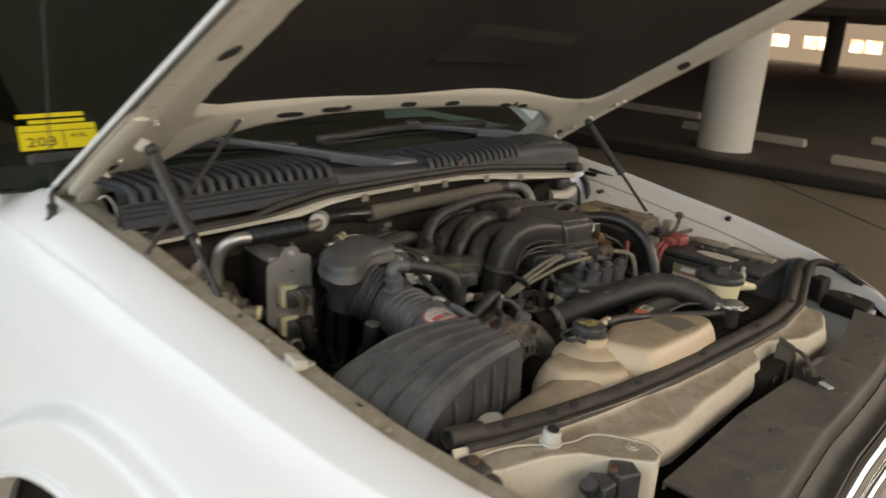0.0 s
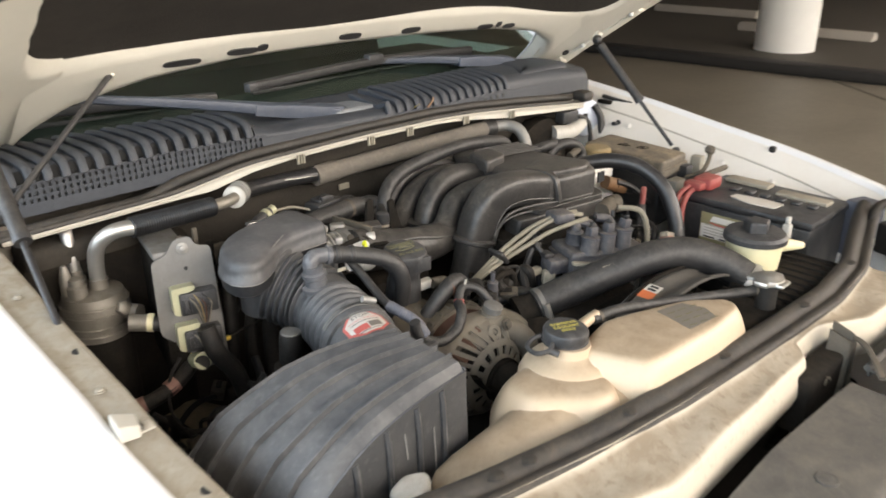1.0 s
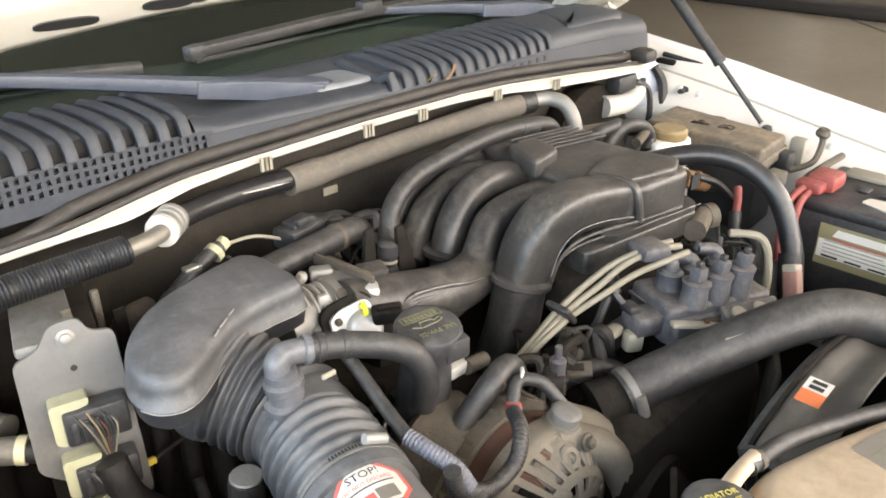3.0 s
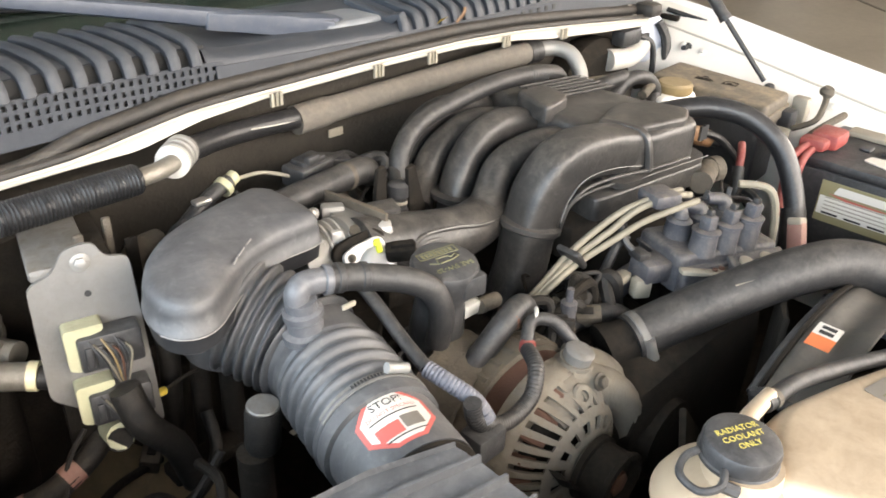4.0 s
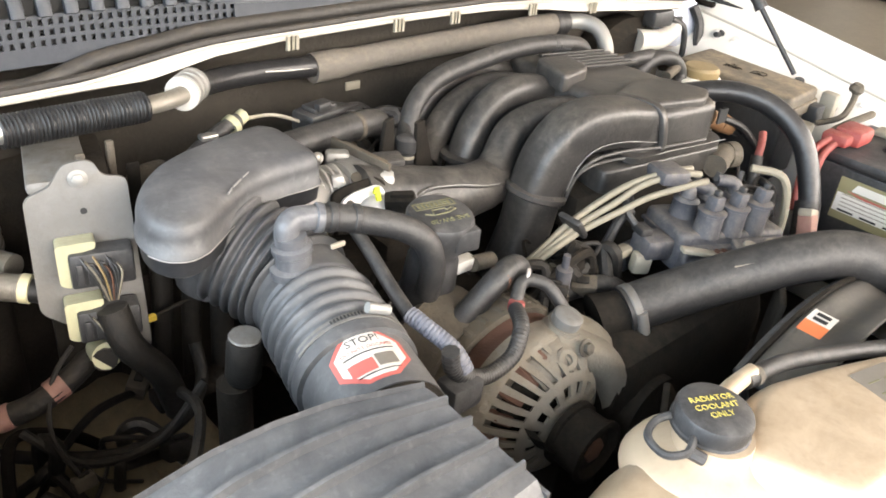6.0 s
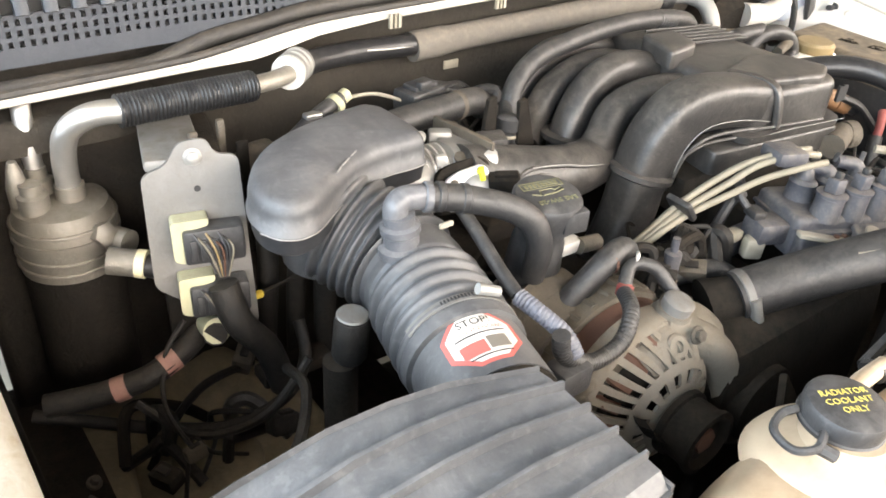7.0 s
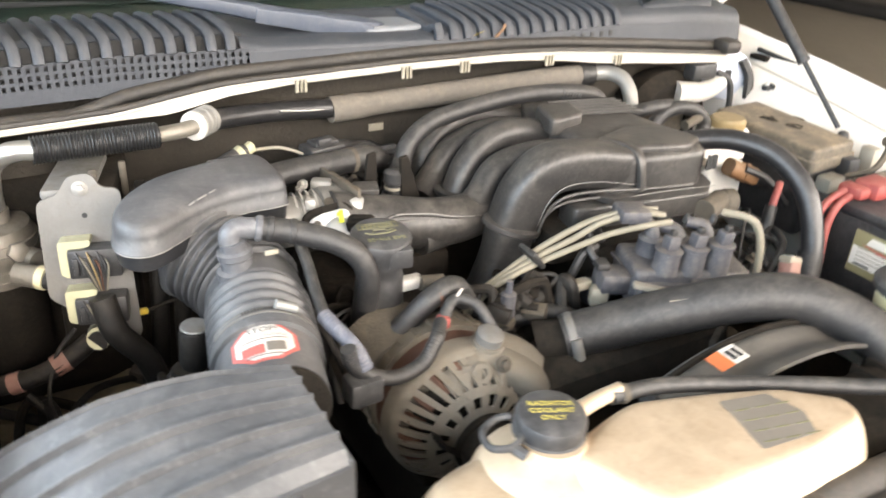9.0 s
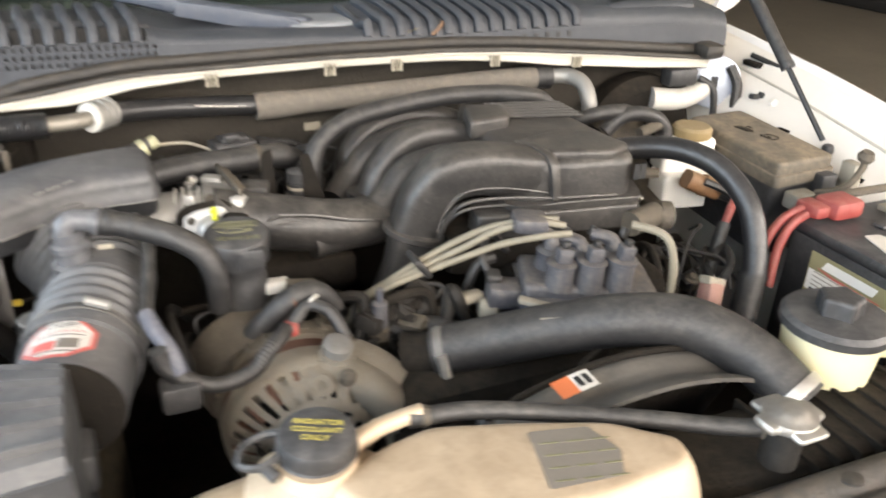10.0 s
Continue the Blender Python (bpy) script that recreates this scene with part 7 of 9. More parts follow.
part("cap", join(lathe([(0.0215, 0), (0.0225, 0.003), (0.0215, 0.008), (0.014, 0.010), (0.012, 0.012), (0.006, 0.013)], (0.086, -0.030, 1.090), segs=24), box(0.058, 0.114, -0.041, -0.019, 1.089, 1.098, 0.004), box(0.071, 0.101, -0.058, -0.002, 1.089, 1.096, 0.004)), M_SILVER, radi, "bright metal pressure cap")
uh = thing("radiator_hose", (0.05, 0.15, 1.05), "thick dusty black upper radiator hose", "hose")
part("hose", tube([(-0.088, 0.262, 1.008), (-0.066, 0.251, 1.016), (-0.03, 0.230, 1.031), (0.02, 0.194, 1.056), (0.07, 0.158, 1.076), (0.12, 0.124, 1.080), (0.158, 0.076, 1.064), (0.178, 0.03, 1.038)], 0.0265, 20, 10), M_RUBBER, uh)
part("clamp", lathe([(0.0266, 0), (0.0274, 0.001), (0.0274, 0.008), (0.0266, 0.009)], (-0.084, 0.260, 1.0095), (0.85, -0.42, 0.30), 28), M_PLATE, uh, "worn steel hose clamp")
part("clamp_screw", tube([(-0.092, 0.238, 1.022), (-0.087, 0.231, 0.998)], 0.0064, 10, 1, straight=True), M_SILVER, uh, "bright clamp screw")
part("clamp", lathe([(0.0295, 0), (0.030, 0.005), (0.0295, 0.011)], (0.174, 0.042, 1.044), (0.3, -0.8, -0.4), 24), M_SILVER, uh)
part("thermostat", lathe([(0.030, 0), (0.026, 0.02), (0.024, 0.05)], (-0.112, 0.278, 0.995), (0.85, -0.45, 0.3), 20), M_DARK, uh)
part("chalk_mark", box(-0.012, 0.012, -0.002, 0.002, -0.0005, 0.0008, m=frame_of((0.004, 0.189, 1.0745), (0.78, -0.6, 0.3), (0.6, 0.78, 0))), M_WIRE, uh)

# ---- power steering reservoir, battery, fuse box ----
ps = thing("power_steering_reservoir", (0.242, 0.07, 0.98), "yellowed power steering reservoir with black cap", "reservoir")
part("cup", lathe([(0.034, 0), (0.040, 0.01), (0.044, 0.05), (0.046, 0.075)], (0.241, 0.066, 1.012), segs=28), M_CREAM, ps)
part("cap", lathe([(0.046, 0), (0.051, 0.002), (0.051, 0.010), (0.047, 0.015), (0.030, 0.017)], (0.241, 0.066, 1.086), segs=32), M_BLACK, ps)
part("grip", prism([(0.241 + 0.024 * (0.72 + 0.28 * (k % 2)) * math.cos(k * math.pi / 5), 0.066 + 0.024 * (0.72 + 0.28 * (k % 2)) * math.sin(k * math.pi / 5)) for k in range(10)], 1.101, 1.121, 0.005, 0.004), M_BLACK, ps, "lobed black grip")
part("spout", tube([(0.260, 0.050, 1.077), (0.295, 0.028, 1.072), (0.320, 0.018, 1.067)], lambda u: 0.016 - 0.010 * u, 12, 6), M_CREAM, ps)
part("bracket", box(0.19, 0.28, 0.05, 0.08, 0.985, 1.014, 0.004), M_DARK, ps)

bat = thing("battery", (0.53, 0.19, 0.85), "black car battery with pale label and dusty top", "battery")
part("case", box(0.425, 0.60, 0.045, 0.305, 0.86, 1.045, 0.006), M_BLACK, bat)
part("top", box(0.421, 0.604, 0.041, 0.309, 1.045, 1.062, 0.005), M_BLACK, bat)
part("cell_cover", box(0.552, 0.585, 0.190, 0.285, 1.062, 1.071, 0.003), M_WIRE, bat, "dusty pale cell cover strip")
part("cell_cover", box(0.530, 0.562, 0.060, 0.165, 1.062, 1.070, 0.003), M_WIRE, bat, "dusty pale cell cover strip")
bat.location.x, bat.location.y = bat.location.x + 0.025, bat.location.y + 0.010
bl = frame_of((0.4244, 0.1801, 0.9997), (0, -1, 0), (0, 0, 1))
M_OLIVE = mat("olive_label", (0.29, 0.26, 0.14), 0.5, var=0.12, scale=40, bump=0)
part("label", box(-0.0825, 0.0825, -0.0324, 0.0324, 0.0, 0.0008, m=bl), M_OLIVE, bat, "olive label with white field and red stripe")
part("label_field", box(-0.0805, 0.0785, -0.0204, 0.0084, 0.0008, 0.0013, m=bl), M_BOTTLE, bat)
part("label_stripe", prism([(-0.0685, 0.0139), (-0.0425, 0.0119), (0.0275, 0.0109), (0.0275, 0.0099), (-0.0425, 0.0086)], 0.0008, 0.0017, m=bl), M_LABELR, bat)
part("label_logo", prism([(-0.0625, 0.0154), (0.0155, 0.0154), (0.0205, 0.0274), (-0.0565, 0.0274)], 0.0008, 0.0016, 0.002, m=bl), M_BOTTLE, bat, "plain pale bar")
part("label_print", join(*[box(-0.0725, 0.0525 - 0.02 * (j % 3), -0.0114 + 0.006 * j, -0.0102 + 0.006 * j, 0.0013, 0.0016, m=bl) for j in range(4)]), M_WIRE, bat)
part("label_print", join(*[box(-0.0725 + 0.034 * j, -0.0485 + 0.034 * j, -0.0189, -0.0159, 0.0013, 0.0017, m=bl) for j in range(3)]), M_INK_SHADE, bat)
part("paper_label", prism([(0.452, 0.13), (0.487, 0.125), (0.492, 0.17), (0.484, 0.222), (0.462, 0.226), (0.447, 0.18)], 1.0624, 1.0640, 0.004), M_LABELW, bat, "torn pale paper label on the top")
part("hold_down", tube([(0.435, 0.30, 1.070), (0.46, 0.31, 1.078), (0.60, 0.31, 1.078)], 0.006, 8, 5), M_GRIME, bat)
part("cap_ridge", join(*[box(0.500, 0.522, 0.07 + 0.032 * k, 0.088 + 0.032 * k, 1.062, 1.068, 0.003) for k in range(6)]), M_BLACK, bat)
wplug = thing("white_connector", (0.413, 0.083, 1.03), "small white plastic connector beside the battery", "connector")
part("body", box(0.405, 0.420, 0.076, 0.090, 1.036, 1.064, 0.003), M_WHITEPL, wplug)
part("nose", box(0.408, 0.417, 0.079, 0.087, 1.064, 1.078, 0.002), M_WHITEPL, wplug)
part("lead", tube([(0.413, 0.083, 1.038), (0.412, 0.082, 1.01), (0.40, 0.08, 0.97)], 0.004, 8, 5), M_RUBBER, wplug)
wbot = thing("corner_filler", (0.63, 0.03, 0.97), "dull blue-grey plastic filler in the fender corner", "filler")
part("block", prism([(0.608, 0.005), (0.655, -0.005), (0.668, 0.045), (0.618, 0.062)], 0.93, 1.068, 0.008, 0.005), M_BLUELOOM, wbot)
term = thing("battery_terminal", (0.505, 0.305, 1.065), "faded red battery terminal cover with red cables", "terminal")
part("cover", box(0.478, 0.530, 0.275, 0.318, 1.064, 1.090, 0.008), M_RED, term)
part("cover_arm", box(0.455, 0.482, 0.285, 0.325, 1.066, 1.084, 0.006), M_RED, term)
part("cable", tube([(0.46, 0.31, 1.075), (0.435, 0.318, 1.060), (0.41, 0.315, 1.03), (0.385, 0.30, 0.98)], 0.006, 10, 6), M_RED, term, "red cable")
part("cable", tube([(0.465, 0.30, 1.073), (0.440, 0.305, 1.058), (0.418, 0.30, 1.03), (0.40, 0.285, 0.98)], 0.006, 10, 6), M_RED, term, "red cable")
strap = thing("hold_down_rod", (0.60, 0.35, 1.08), "grey bent metal strap by the battery", "bracket")
part("rod", tube([(0.545, 0.37, 1.06), (0.57, 0.345, 1.075), (0.595, 0.345, 1.10), (0.60, 0.35, 1.115)], 0.005, 8, 6), M_GRIME, strap)
part("head", lathe([(0.010, 0), (0.012, 0.006), (0.008, 0.014)], (0.60, 0.35, 1.11), (0, -0.3, 1), 14), M_GRIME, strap)

fuse = thing("fuse_box", (0.55, 0.49, 1.0), "black fuse box with tan dusty cover", "fuse box")
fz = lambda x, y: -0.02 * (x - 0.57)
FO = [(0.497, 0.399), (0.617, 0.410), (0.641, 0.636), (0.518, 0.624)]
part("cover", prism(FO, 1.070, 1.096, 0.012, 0.006, top=fz), M_FUSE, fuse)
part("cover_lip", prism([(0.493, 0.395), (0.621, 0.406), (0.645, 0.640), (0.514, 0.628)], 1.062, 1.078, 0.012, 0.003, top=fz), M_FUSE, fuse)
part("base", prism([(0.501, 0.404), (0.612, 0.414), (0.636, 0.630), (0.522, 0.618)], 0.95, 1.066, 0.012, top=fz), M_BLACK, fuse)
fmx = frame_of((0.575, 0.510, 1.0966), (0.12, -0.99, 0), (0.99, 0.12, -0.02))
part("print", join(*[box(-0.050, -0.022 + 0.004 * (k % 2), -0.014 + 0.006 * k, -0.012 + 0.006 * k, 0, 0.0006, m=fmx) for k in range(3)], box(-0.043, -0.033, 0.007, 0.011, 0, 0.0006, m=fmx)), M_DARK, fuse, "worn dark print")
part("emblem", join(*[tube([fmx @ Vector(q) for q in ((-0.002, -0.010, 0.0004), (0.0, 0.006, 0.0004), (0.006, 0.010, 0.0004), (0.018, 0.010, 0.0004), (0.022, 0.004, 0.0004), (0.022, -0.010, 0.0004), (-0.002, -0.010, 0.0004))], 0.0007, 5, 1, straight=True)], box(0.005, 0.012, -0.001, 0.0005, 0, 0.0006, m=fmx), box(0.005, 0.015, -0.005, -0.0035, 0, 0.0006, m=fmx)), M_DARK, fuse, "embossed battery emblem")
part("clip", box(0.575, 0.605, 0.385, 0.408, 1.04, 1.075, 0.004), M_BLACK, fuse)
part("clip", box(0.635, 0.655, 0.385, 0.412, 1.035, 1.085, 0.004), M_RAIL, fuse)
part("lug", box(0.52, 0.56, 0.375, 0.402, 1.03, 1.055, 0.004), M_RAIL, fuse)

# ---- brakes ----
bm_ = thing("brake_master_cylinder", (0.47, 0.60, 1.0), "white brake fluid reservoir with amber cap", "brake reservoir")
part("bottle", prism([(0.400, 0.528), (0.486, 0.512), (0.494, 0.558), (0.412, 0.578)], 1.048, 1.098, 0.012, 0.008), M_BOTTLE, bm_)
part("lower_bottle", prism([(0.398, 0.512), (0.474, 0.500), (0.482, 0.548), (0.405, 0.565)], 0.995, 1.049, 0.01, 0.008), M_BOTTLE, bm_)
part("cap", lathe([(0.028, 0), (0.030, 0.003), (0.030, 0.014), (0.026, 0.018)], (0.458, 0.543, 1.096), (0, 0, 1), 24), M_AMBER, bm_, "dusty amber cap")
part("hose_loop", tube([(0.316, 0.57, 1.108), (0.338, 0.568, 1.128), (0.366, 0.563, 1.134), (0.400, 0.560, 1.124), (0.418, 0.556, 1.102), (0.405, 0.550, 1.084)], 0.0115, 12, 8), M_RUBBER, bm_, "black rubber return hose")
part("spout", lathe([(0.008, 0), (0.008, 0.02)], (0.395, 0.55, 0.98), (0, 0, 1), 10), M_BOTTLE, bm_)
part("cylinder", tube([(0.40, 0.52, 0.985), (0.46, 0.70, 1.02)], 0.022, 16, 1, straight=True), M_GRIME, bm_)
boost = thing("brake_booster", (0.57, 0.74, 1.08), "white and grey brake booster parts at the firewall", "brake booster")
part("shell", lathe([(0.10, 0), (0.11, 0.02), (0.11, 0.05), (0.09, 0.07)], (0.50, 0.775, 1.03), (0, -1, 0), 32), M_DARK, boost)
part("reservoir", tube([(0.50, 0.705, 1.105), (0.555, 0.695, 1.103), (0.60, 0.70, 1.112), (0.612, 0.70, 1.125)], lambda u: 0.020 - 0.004 * u, 14, 6), M_WHITEPL, boost)
part("switch", box(0.525, 0.585, 0.69, 0.72, 1.125, 1.155, 0.006), M_BLACK, boost, "black switch block")
part("disc", lathe([(0.045, 0), (0.047, 0.004), (0.047, 0.012), (0.040, 0.016)], (0.655, 0.73, 1.118), (-0.5, -0.8, 0.1), 28), mat("pale_blue_metal", (0.5, 0.54, 0.62), 0.4, metal=0.3, scale=30), boost, "pale blue-grey metal bracket")
part("slot", box(-0.006, 0.006, -0.010, 0.010, 0, 0.001, m=frame_of((0.646, 0.716, 1.12), (0.85, -0.5, 0), (0.05, 0.1, 1))), M_INK_SHADE, boost)
part("cable", tube([(0.595, 0.70, 1.135), (0.615, 0.685, 1.12), (0.622, 0.68, 1.08), (0.618, 0.68, 1.04)], 0.006, 8, 6), M_RUBBER, boost)
part("cable", tube([(0.665, 0.705, 1.15), (0.675, 0.69, 1.12), (0.668, 0.68, 1.08)], 0.009, 8, 6), M_RUBBER, boost)
part("stud", lathe([(0.010, 0), (0.010, 0.008), (0.005, 0.01), (0.005, 0.03)], (0.70, 0.655, 1.105), (-0.9, -0.2, 0.2), 12), M_INK_SHADE, boost)
part("stud", tube([(0.735, 0.73, 1.16), (0.755, 0.64, 1.145)], 0.005, 8, 1, straight=True), M_INK_SHADE, boost)

# ---- ignition coil and plug leads ----
coil = thing("ignition_coil", (0.10, 0.29, 1.0), "blue-grey ignition coil pack with six towers", "ignition coil")
km = frame_of((0.101, 0.281, 1.032), (0.94, -0.33, -0.05), (0.33, 0.94, 0.0))
part("base", prism([(-0.075, -0.035), (0.075, -0.042), (0.078, 0.04), (-0.07, 0.045)], -0.02, 0.026, 0.010, 0.006, m=km), M_COIL, coil)
part("skirt", prism([(-0.072, -0.046), (0.07, -0.052), (0.072, -0.03), (-0.072, -0.03)], -0.025, 0.008, 0.006, 0.004, m=km), M_COIL, coil)
KUP = km.to_3x3() @ Vector((0, 0, 1))
for i in range(3):
    x, y, h = -0.036 + 0.033 * i, -0.026, 0.004 * i
    tw = part("tower", lathe([(0.0170, 0), (0.0160, 0.004), (0.0150, 0.026 + h), (0.0168, 0.027 + h), (0.0168, 0.030 + h), (0.0120, 0.031 + h)], km @ Vector((x, y, 0.022)), KUP, 20), M_COIL, coil)
    part("boot", box(-0.0085, 0.0085, -0.0075, 0.0075, 0, 0.017, 0.0025, m=km @ Matrix.Translation((x + 0.001, y, 0.052 + h)) @ pose(0, 0, 0, 5 * i - 5, 4, 12)), M_COIL, tw, "grey rubber lead boot")
    part("boot_tip", box(-0.004, 0.004, -0.004, 0.004, 0.016, 0.024, 0.002, m=km @ Matrix.Translation((x + 0.001, y, 0.052 + h)) @ pose(0, 0, 0, 5 * i - 5, 4, 12)), M_RUBBER, tw)
    x, y, h = -0.040 + 0.036 * i, 0.014, (0.003, -0.004, 0.002)[i]
    tw = part("tower", lathe([(0.0165, 0), (0.0150, 0.022), (0.0160, 0.024), (0.0120, 0.028)], km @ Vector((x, y, 0.022)), KUP, 18), M_COIL, coil)
    part("boot", tube([km @ Vector(q) for q in ((x, y, 0.040), (x, y + 0.001, 0.052 + h), (x - 0.006, y + 0.005, 0.060 + h), (x - 0.026, y + 0.010, 0.062 + h))], lambda u: 0.0098 - 0.003 * u, 12, 5, power=0.85), M_COIL, tw, "bent grey rubber lead boot")
    part("latch", box(-0.007, 0.007, -0.003, 0.003, 0, 0.012, 0.001, m=km @ pose(x + 0.012, y + 0.012, 0.060, 0, 28, 20 * i)), M_RUBBER, tw)
part("shelf", prism([(-0.010, -0.062), (0.076, -0.066), (0.080, -0.040), (-0.006, -0.038)], 0.002, 0.016, 0.004, 0.002, top=lambda x, y: 0.35 * (y + 0.05), m=km), M_COIL, coil, "dusty front shelf of the coil")
for x in (0.012, 0.045):
    part("foot_pad", lathe([(0.010, 0), (0.009, 0.002), (0.005, 0.003)], km @ Vector((x, -0.054, 0.0155)), km.to_3x3() @ Vector((0, -0.33, 0.94)), 16), M_WIRE, coil, "pale worn pad")
part("side_bar", box(-0.004, 0.055, -0.006, 0.006, 0, 0.006, 0.002, m=km @ pose(-0.078, -0.046, 0.012, 0, 6, -14)), M_WIRE, coil, "pale dusty metal bar")
for x in (-0.040, -0.030):
    part("rivet", lathe([(0.0035, 0), (0.003, 0.002)], km @ Vector((x, -0.056, 0.015)), KUP, 8), M_RUST, coil)
part("screw", lathe([(0.008, 0), (0.008, 0.003), (0.005, 0.004)], km @ Vector((-0.02, -0.044, 0.006)), km.to_3x3() @ Vector((0, -0.4, 1)), 14), M_GRIME, coil)
part("plug", box(-0.110, -0.070, -0.025, 0.010, -0.012, 0.014, 0.005, m=km), M_COIL, coil, "grey plug at the end of the coil")
part("plug_cap", box(-0.112, -0.095, -0.010, 0.012, 0.012, 0.022, 0.003, m=km), M_RUBBER, coil)
part("foot", box(-0.112, -0.090, -0.045, -0.028, -0.03, -0.005, 0.004, m=km @ pose(0, 0, 0, 0, 0, -12)), M_WIRE, coil)
part("edge", box(-0.074, 0.076, -0.045, 0.044, 0.008, 0.013, 0.002, m=km), M_COIL, coil)
part("screw", lathe([(0.007, 0), (0.007, 0.003), (0.004, 0.004)], km @ Vector((0.03, -0.048, 0.006)), km.to_3x3() @ Vector((0, -0.4, 1)), 14), M_GRIME, coil)
part("wire", tube([km @ Vector((-0.10, 0.0, 0.01)), km @ Vector((-0.115, 0.02, 0.03)), km @ Vector((-0.105, 0.045, 0.05)), km @ Vector((-0.08, 0.06, 0.02))], 0.0045, 8, 6), M_RUBBER, coil)
leads = thing("spark_plug_leads", (-0.03, 0.35, 1.05), "bundle of tan spark plug leads", "spark plug leads")
for ox, oy, oz, bow in ((0.0, 0.0, 0.0, 0.0), (0.004, -0.010, -0.004, 0.004), (0.008, -0.019, -0.010, -0.003)):
    part("lead", tube([(0.082 + ox, 0.317 + oy, 1.112 + oz), (0.050 + ox, 0.326 + oy, 1.112 + oz + bow), (0.012 + ox, 0.345 + oy, 1.100 + oz + bow), (-0.022 + ox, 0.357 + oy, 1.083 + oz), (-0.064 + ox * 0.6, 0.368 + oy * 0.7, 1.058 + oz * 0.6), (-0.100, 0.369 + oy * 0.6, 1.039), (-0.132, 0.371 + oy * 0.5, 1.020), (-0.150, 0.378 + oy * 0.4, 0.99)], 0.0040, 10, 8), M_LEAD, leads)
part("boot", box(-0.085, -0.045, 0.010, 0.048, 0.064, 0.082, 0.006, m=km), M_COIL, leads, "grey rubber boots at the coil")
part("separator", box(-0.004, 0.004, -0.016, 0.016, -0.012, 0.018, 0.003, m=frame_of((-0.064, 0.362, 1.056), (0.75, 0.0, 0.6), (0, 1, 0))), M_RUBBER, leads, "black lead separator")
part("lead", tube([km @ Vector((0.05, 0.02, 0.08)), km @ Vector((0.085, 0.0, 0.075)), km @ Vector((0.098, -0.01, 0.03)), km @ Vector((0.09, -0.02, -0.03))], 0.005, 8, 6), M_LEAD, leads)

# ---- hoses and connectors at the driver side ----
loop = thing("heater_hose", (0.33, 0.36, 1.05), "shiny black heater hose bent in a wide loop", "hose")
part("hose", tube([(0.235, 0.470, 1.118), (0.275, 0.455, 1.127), (0.318, 0.412, 1.136), (0.348, 0.362, 1.126), (0.362, 0.315, 1.092), (0.360, 0.284, 1.042), (0.345, 0.262, 0.99), (0.32, 0.25, 0.93)], 0.0150, 16, 10), M_RUBBER_SHINY, loop)
part("ribbed_end", tube([(0.352, 0.272, 1.015), (0.334, 0.256, 0.965)], 0.0175, 14, 2, straight=True), M_RUBBER, loop)
oc = thing("sensor_connector", (0.40, 0.47, 1.06), "dusty brown connector behind the manifold", "connector")
part("plug", tube([(0.408, 0.482, 1.056), (0.432, 0.476, 1.046), (0.458, 0.468, 1.036)], 0.0145, 12, 3, power=0.75), M_ORANGE, oc)
part("collar", tube([(0.434, 0.4755, 1.0455), (0.442, 0.473, 1.0425)], 0.0165, 12, 1, straight=True), M_ORANGE, oc)
part("tail_plug", tube([(0.458, 0.468, 1.036), (0.478, 0.460, 1.028)], 0.011, 10, 1, straight=True), M_BLACK, oc)
part("tail", tube([(0.365, 0.495, 1.065), (0.335, 0.505, 1.065)], 0.008, 8, 1, straight=True), M_GRIME, oc)
part("wire", tube([(0.428, 0.465, 1.055), (0.46, 0.445, 1.04), (0.49, 0.42, 1.0)], 0.006, 8, 5), M_RUBBER, oc)
rc = thing("starter_cable", (0.42, 0.39, 1.03), "red cable end with grey boot", "cable")
part("boot", tube([(0.365, 0.360, 0.955), (0.400, 0.383, 1.030)], 0.0095, 12, 1, straight=True), M_RUBBER, rc)
part("cable", tube([(0.400, 0.382, 1.028), (0.408, 0.386, 1.045), (0.424, 0.396, 1.058)], 0.006, 10, 5), M_RED, rc, "bright red cable")
pk = thing("hose_connector", (0.235, 0.215, 1.03), "faded pink plastic connector by the radiator hose", "connector")
part("plug", box(-0.012, 0.012, -0.010, 0.010, -0.022, 0.02, 0.004, m=pose(0.236, 0.222, 1.03, -20, 20, 0)), M_PINK, pk)
part("cap", box(-0.014, 0.014, -0.009, 0.009, 0.016, 0.026, 0.003, m=pose(0.236, 0.222, 1.03, -20, 20, 0)), M_WIRE, pk)
valve = thing("egr_valve", (0.25, 0.40, 1.06), "grimy grey solenoid valve beside the manifold", "valve")
part("body", tube([(0.215, 0.355, 1.068), (0.265, 0.372, 1.068)], 0.016, 14, 1, straight=True), M_GRIME, valve)
part("head", lathe([(0.012, 0), (0.018, 0.004), (0.018, 0.018), (0.012, 0.022)], (0.268, 0.372, 1.066), (0.8, -0.3, 0), 16), M_GRIME, valve)
box_r = thing("bracket_block", (0.36, 0.60, 1.1), "dusty brown bracket and pipes behind the manifold", "bracket")
part("bracket", prism([(0.32, 0.60), (0.40, 0.585), (0.43, 0.63), (0.34, 0.66)], 1.085, 1.115, 0.01, 0.006), M_FUSE, box_r)
part("pipe", tube([(0.26, 0.60, 1.115), (0.30, 0.575, 1.135), (0.35, 0.575, 1.135), (0.375, 0.60, 1.12)], 0.011, 12, 8), M_RUBBER, box_r)
part("pipe", tube([(0.36, 0.545, 1.11), (0.41, 0.56, 1.115), (0.43, 0.60, 1.10)], 0.008, 10, 8), M_GRIME, box_r)

# ---- front: support panel, seal, covers, grille ----
sup = thing("radiator_support", (0.0, -0.1, 1.0), "pale dirt-covered radiator support panel", "support panel")


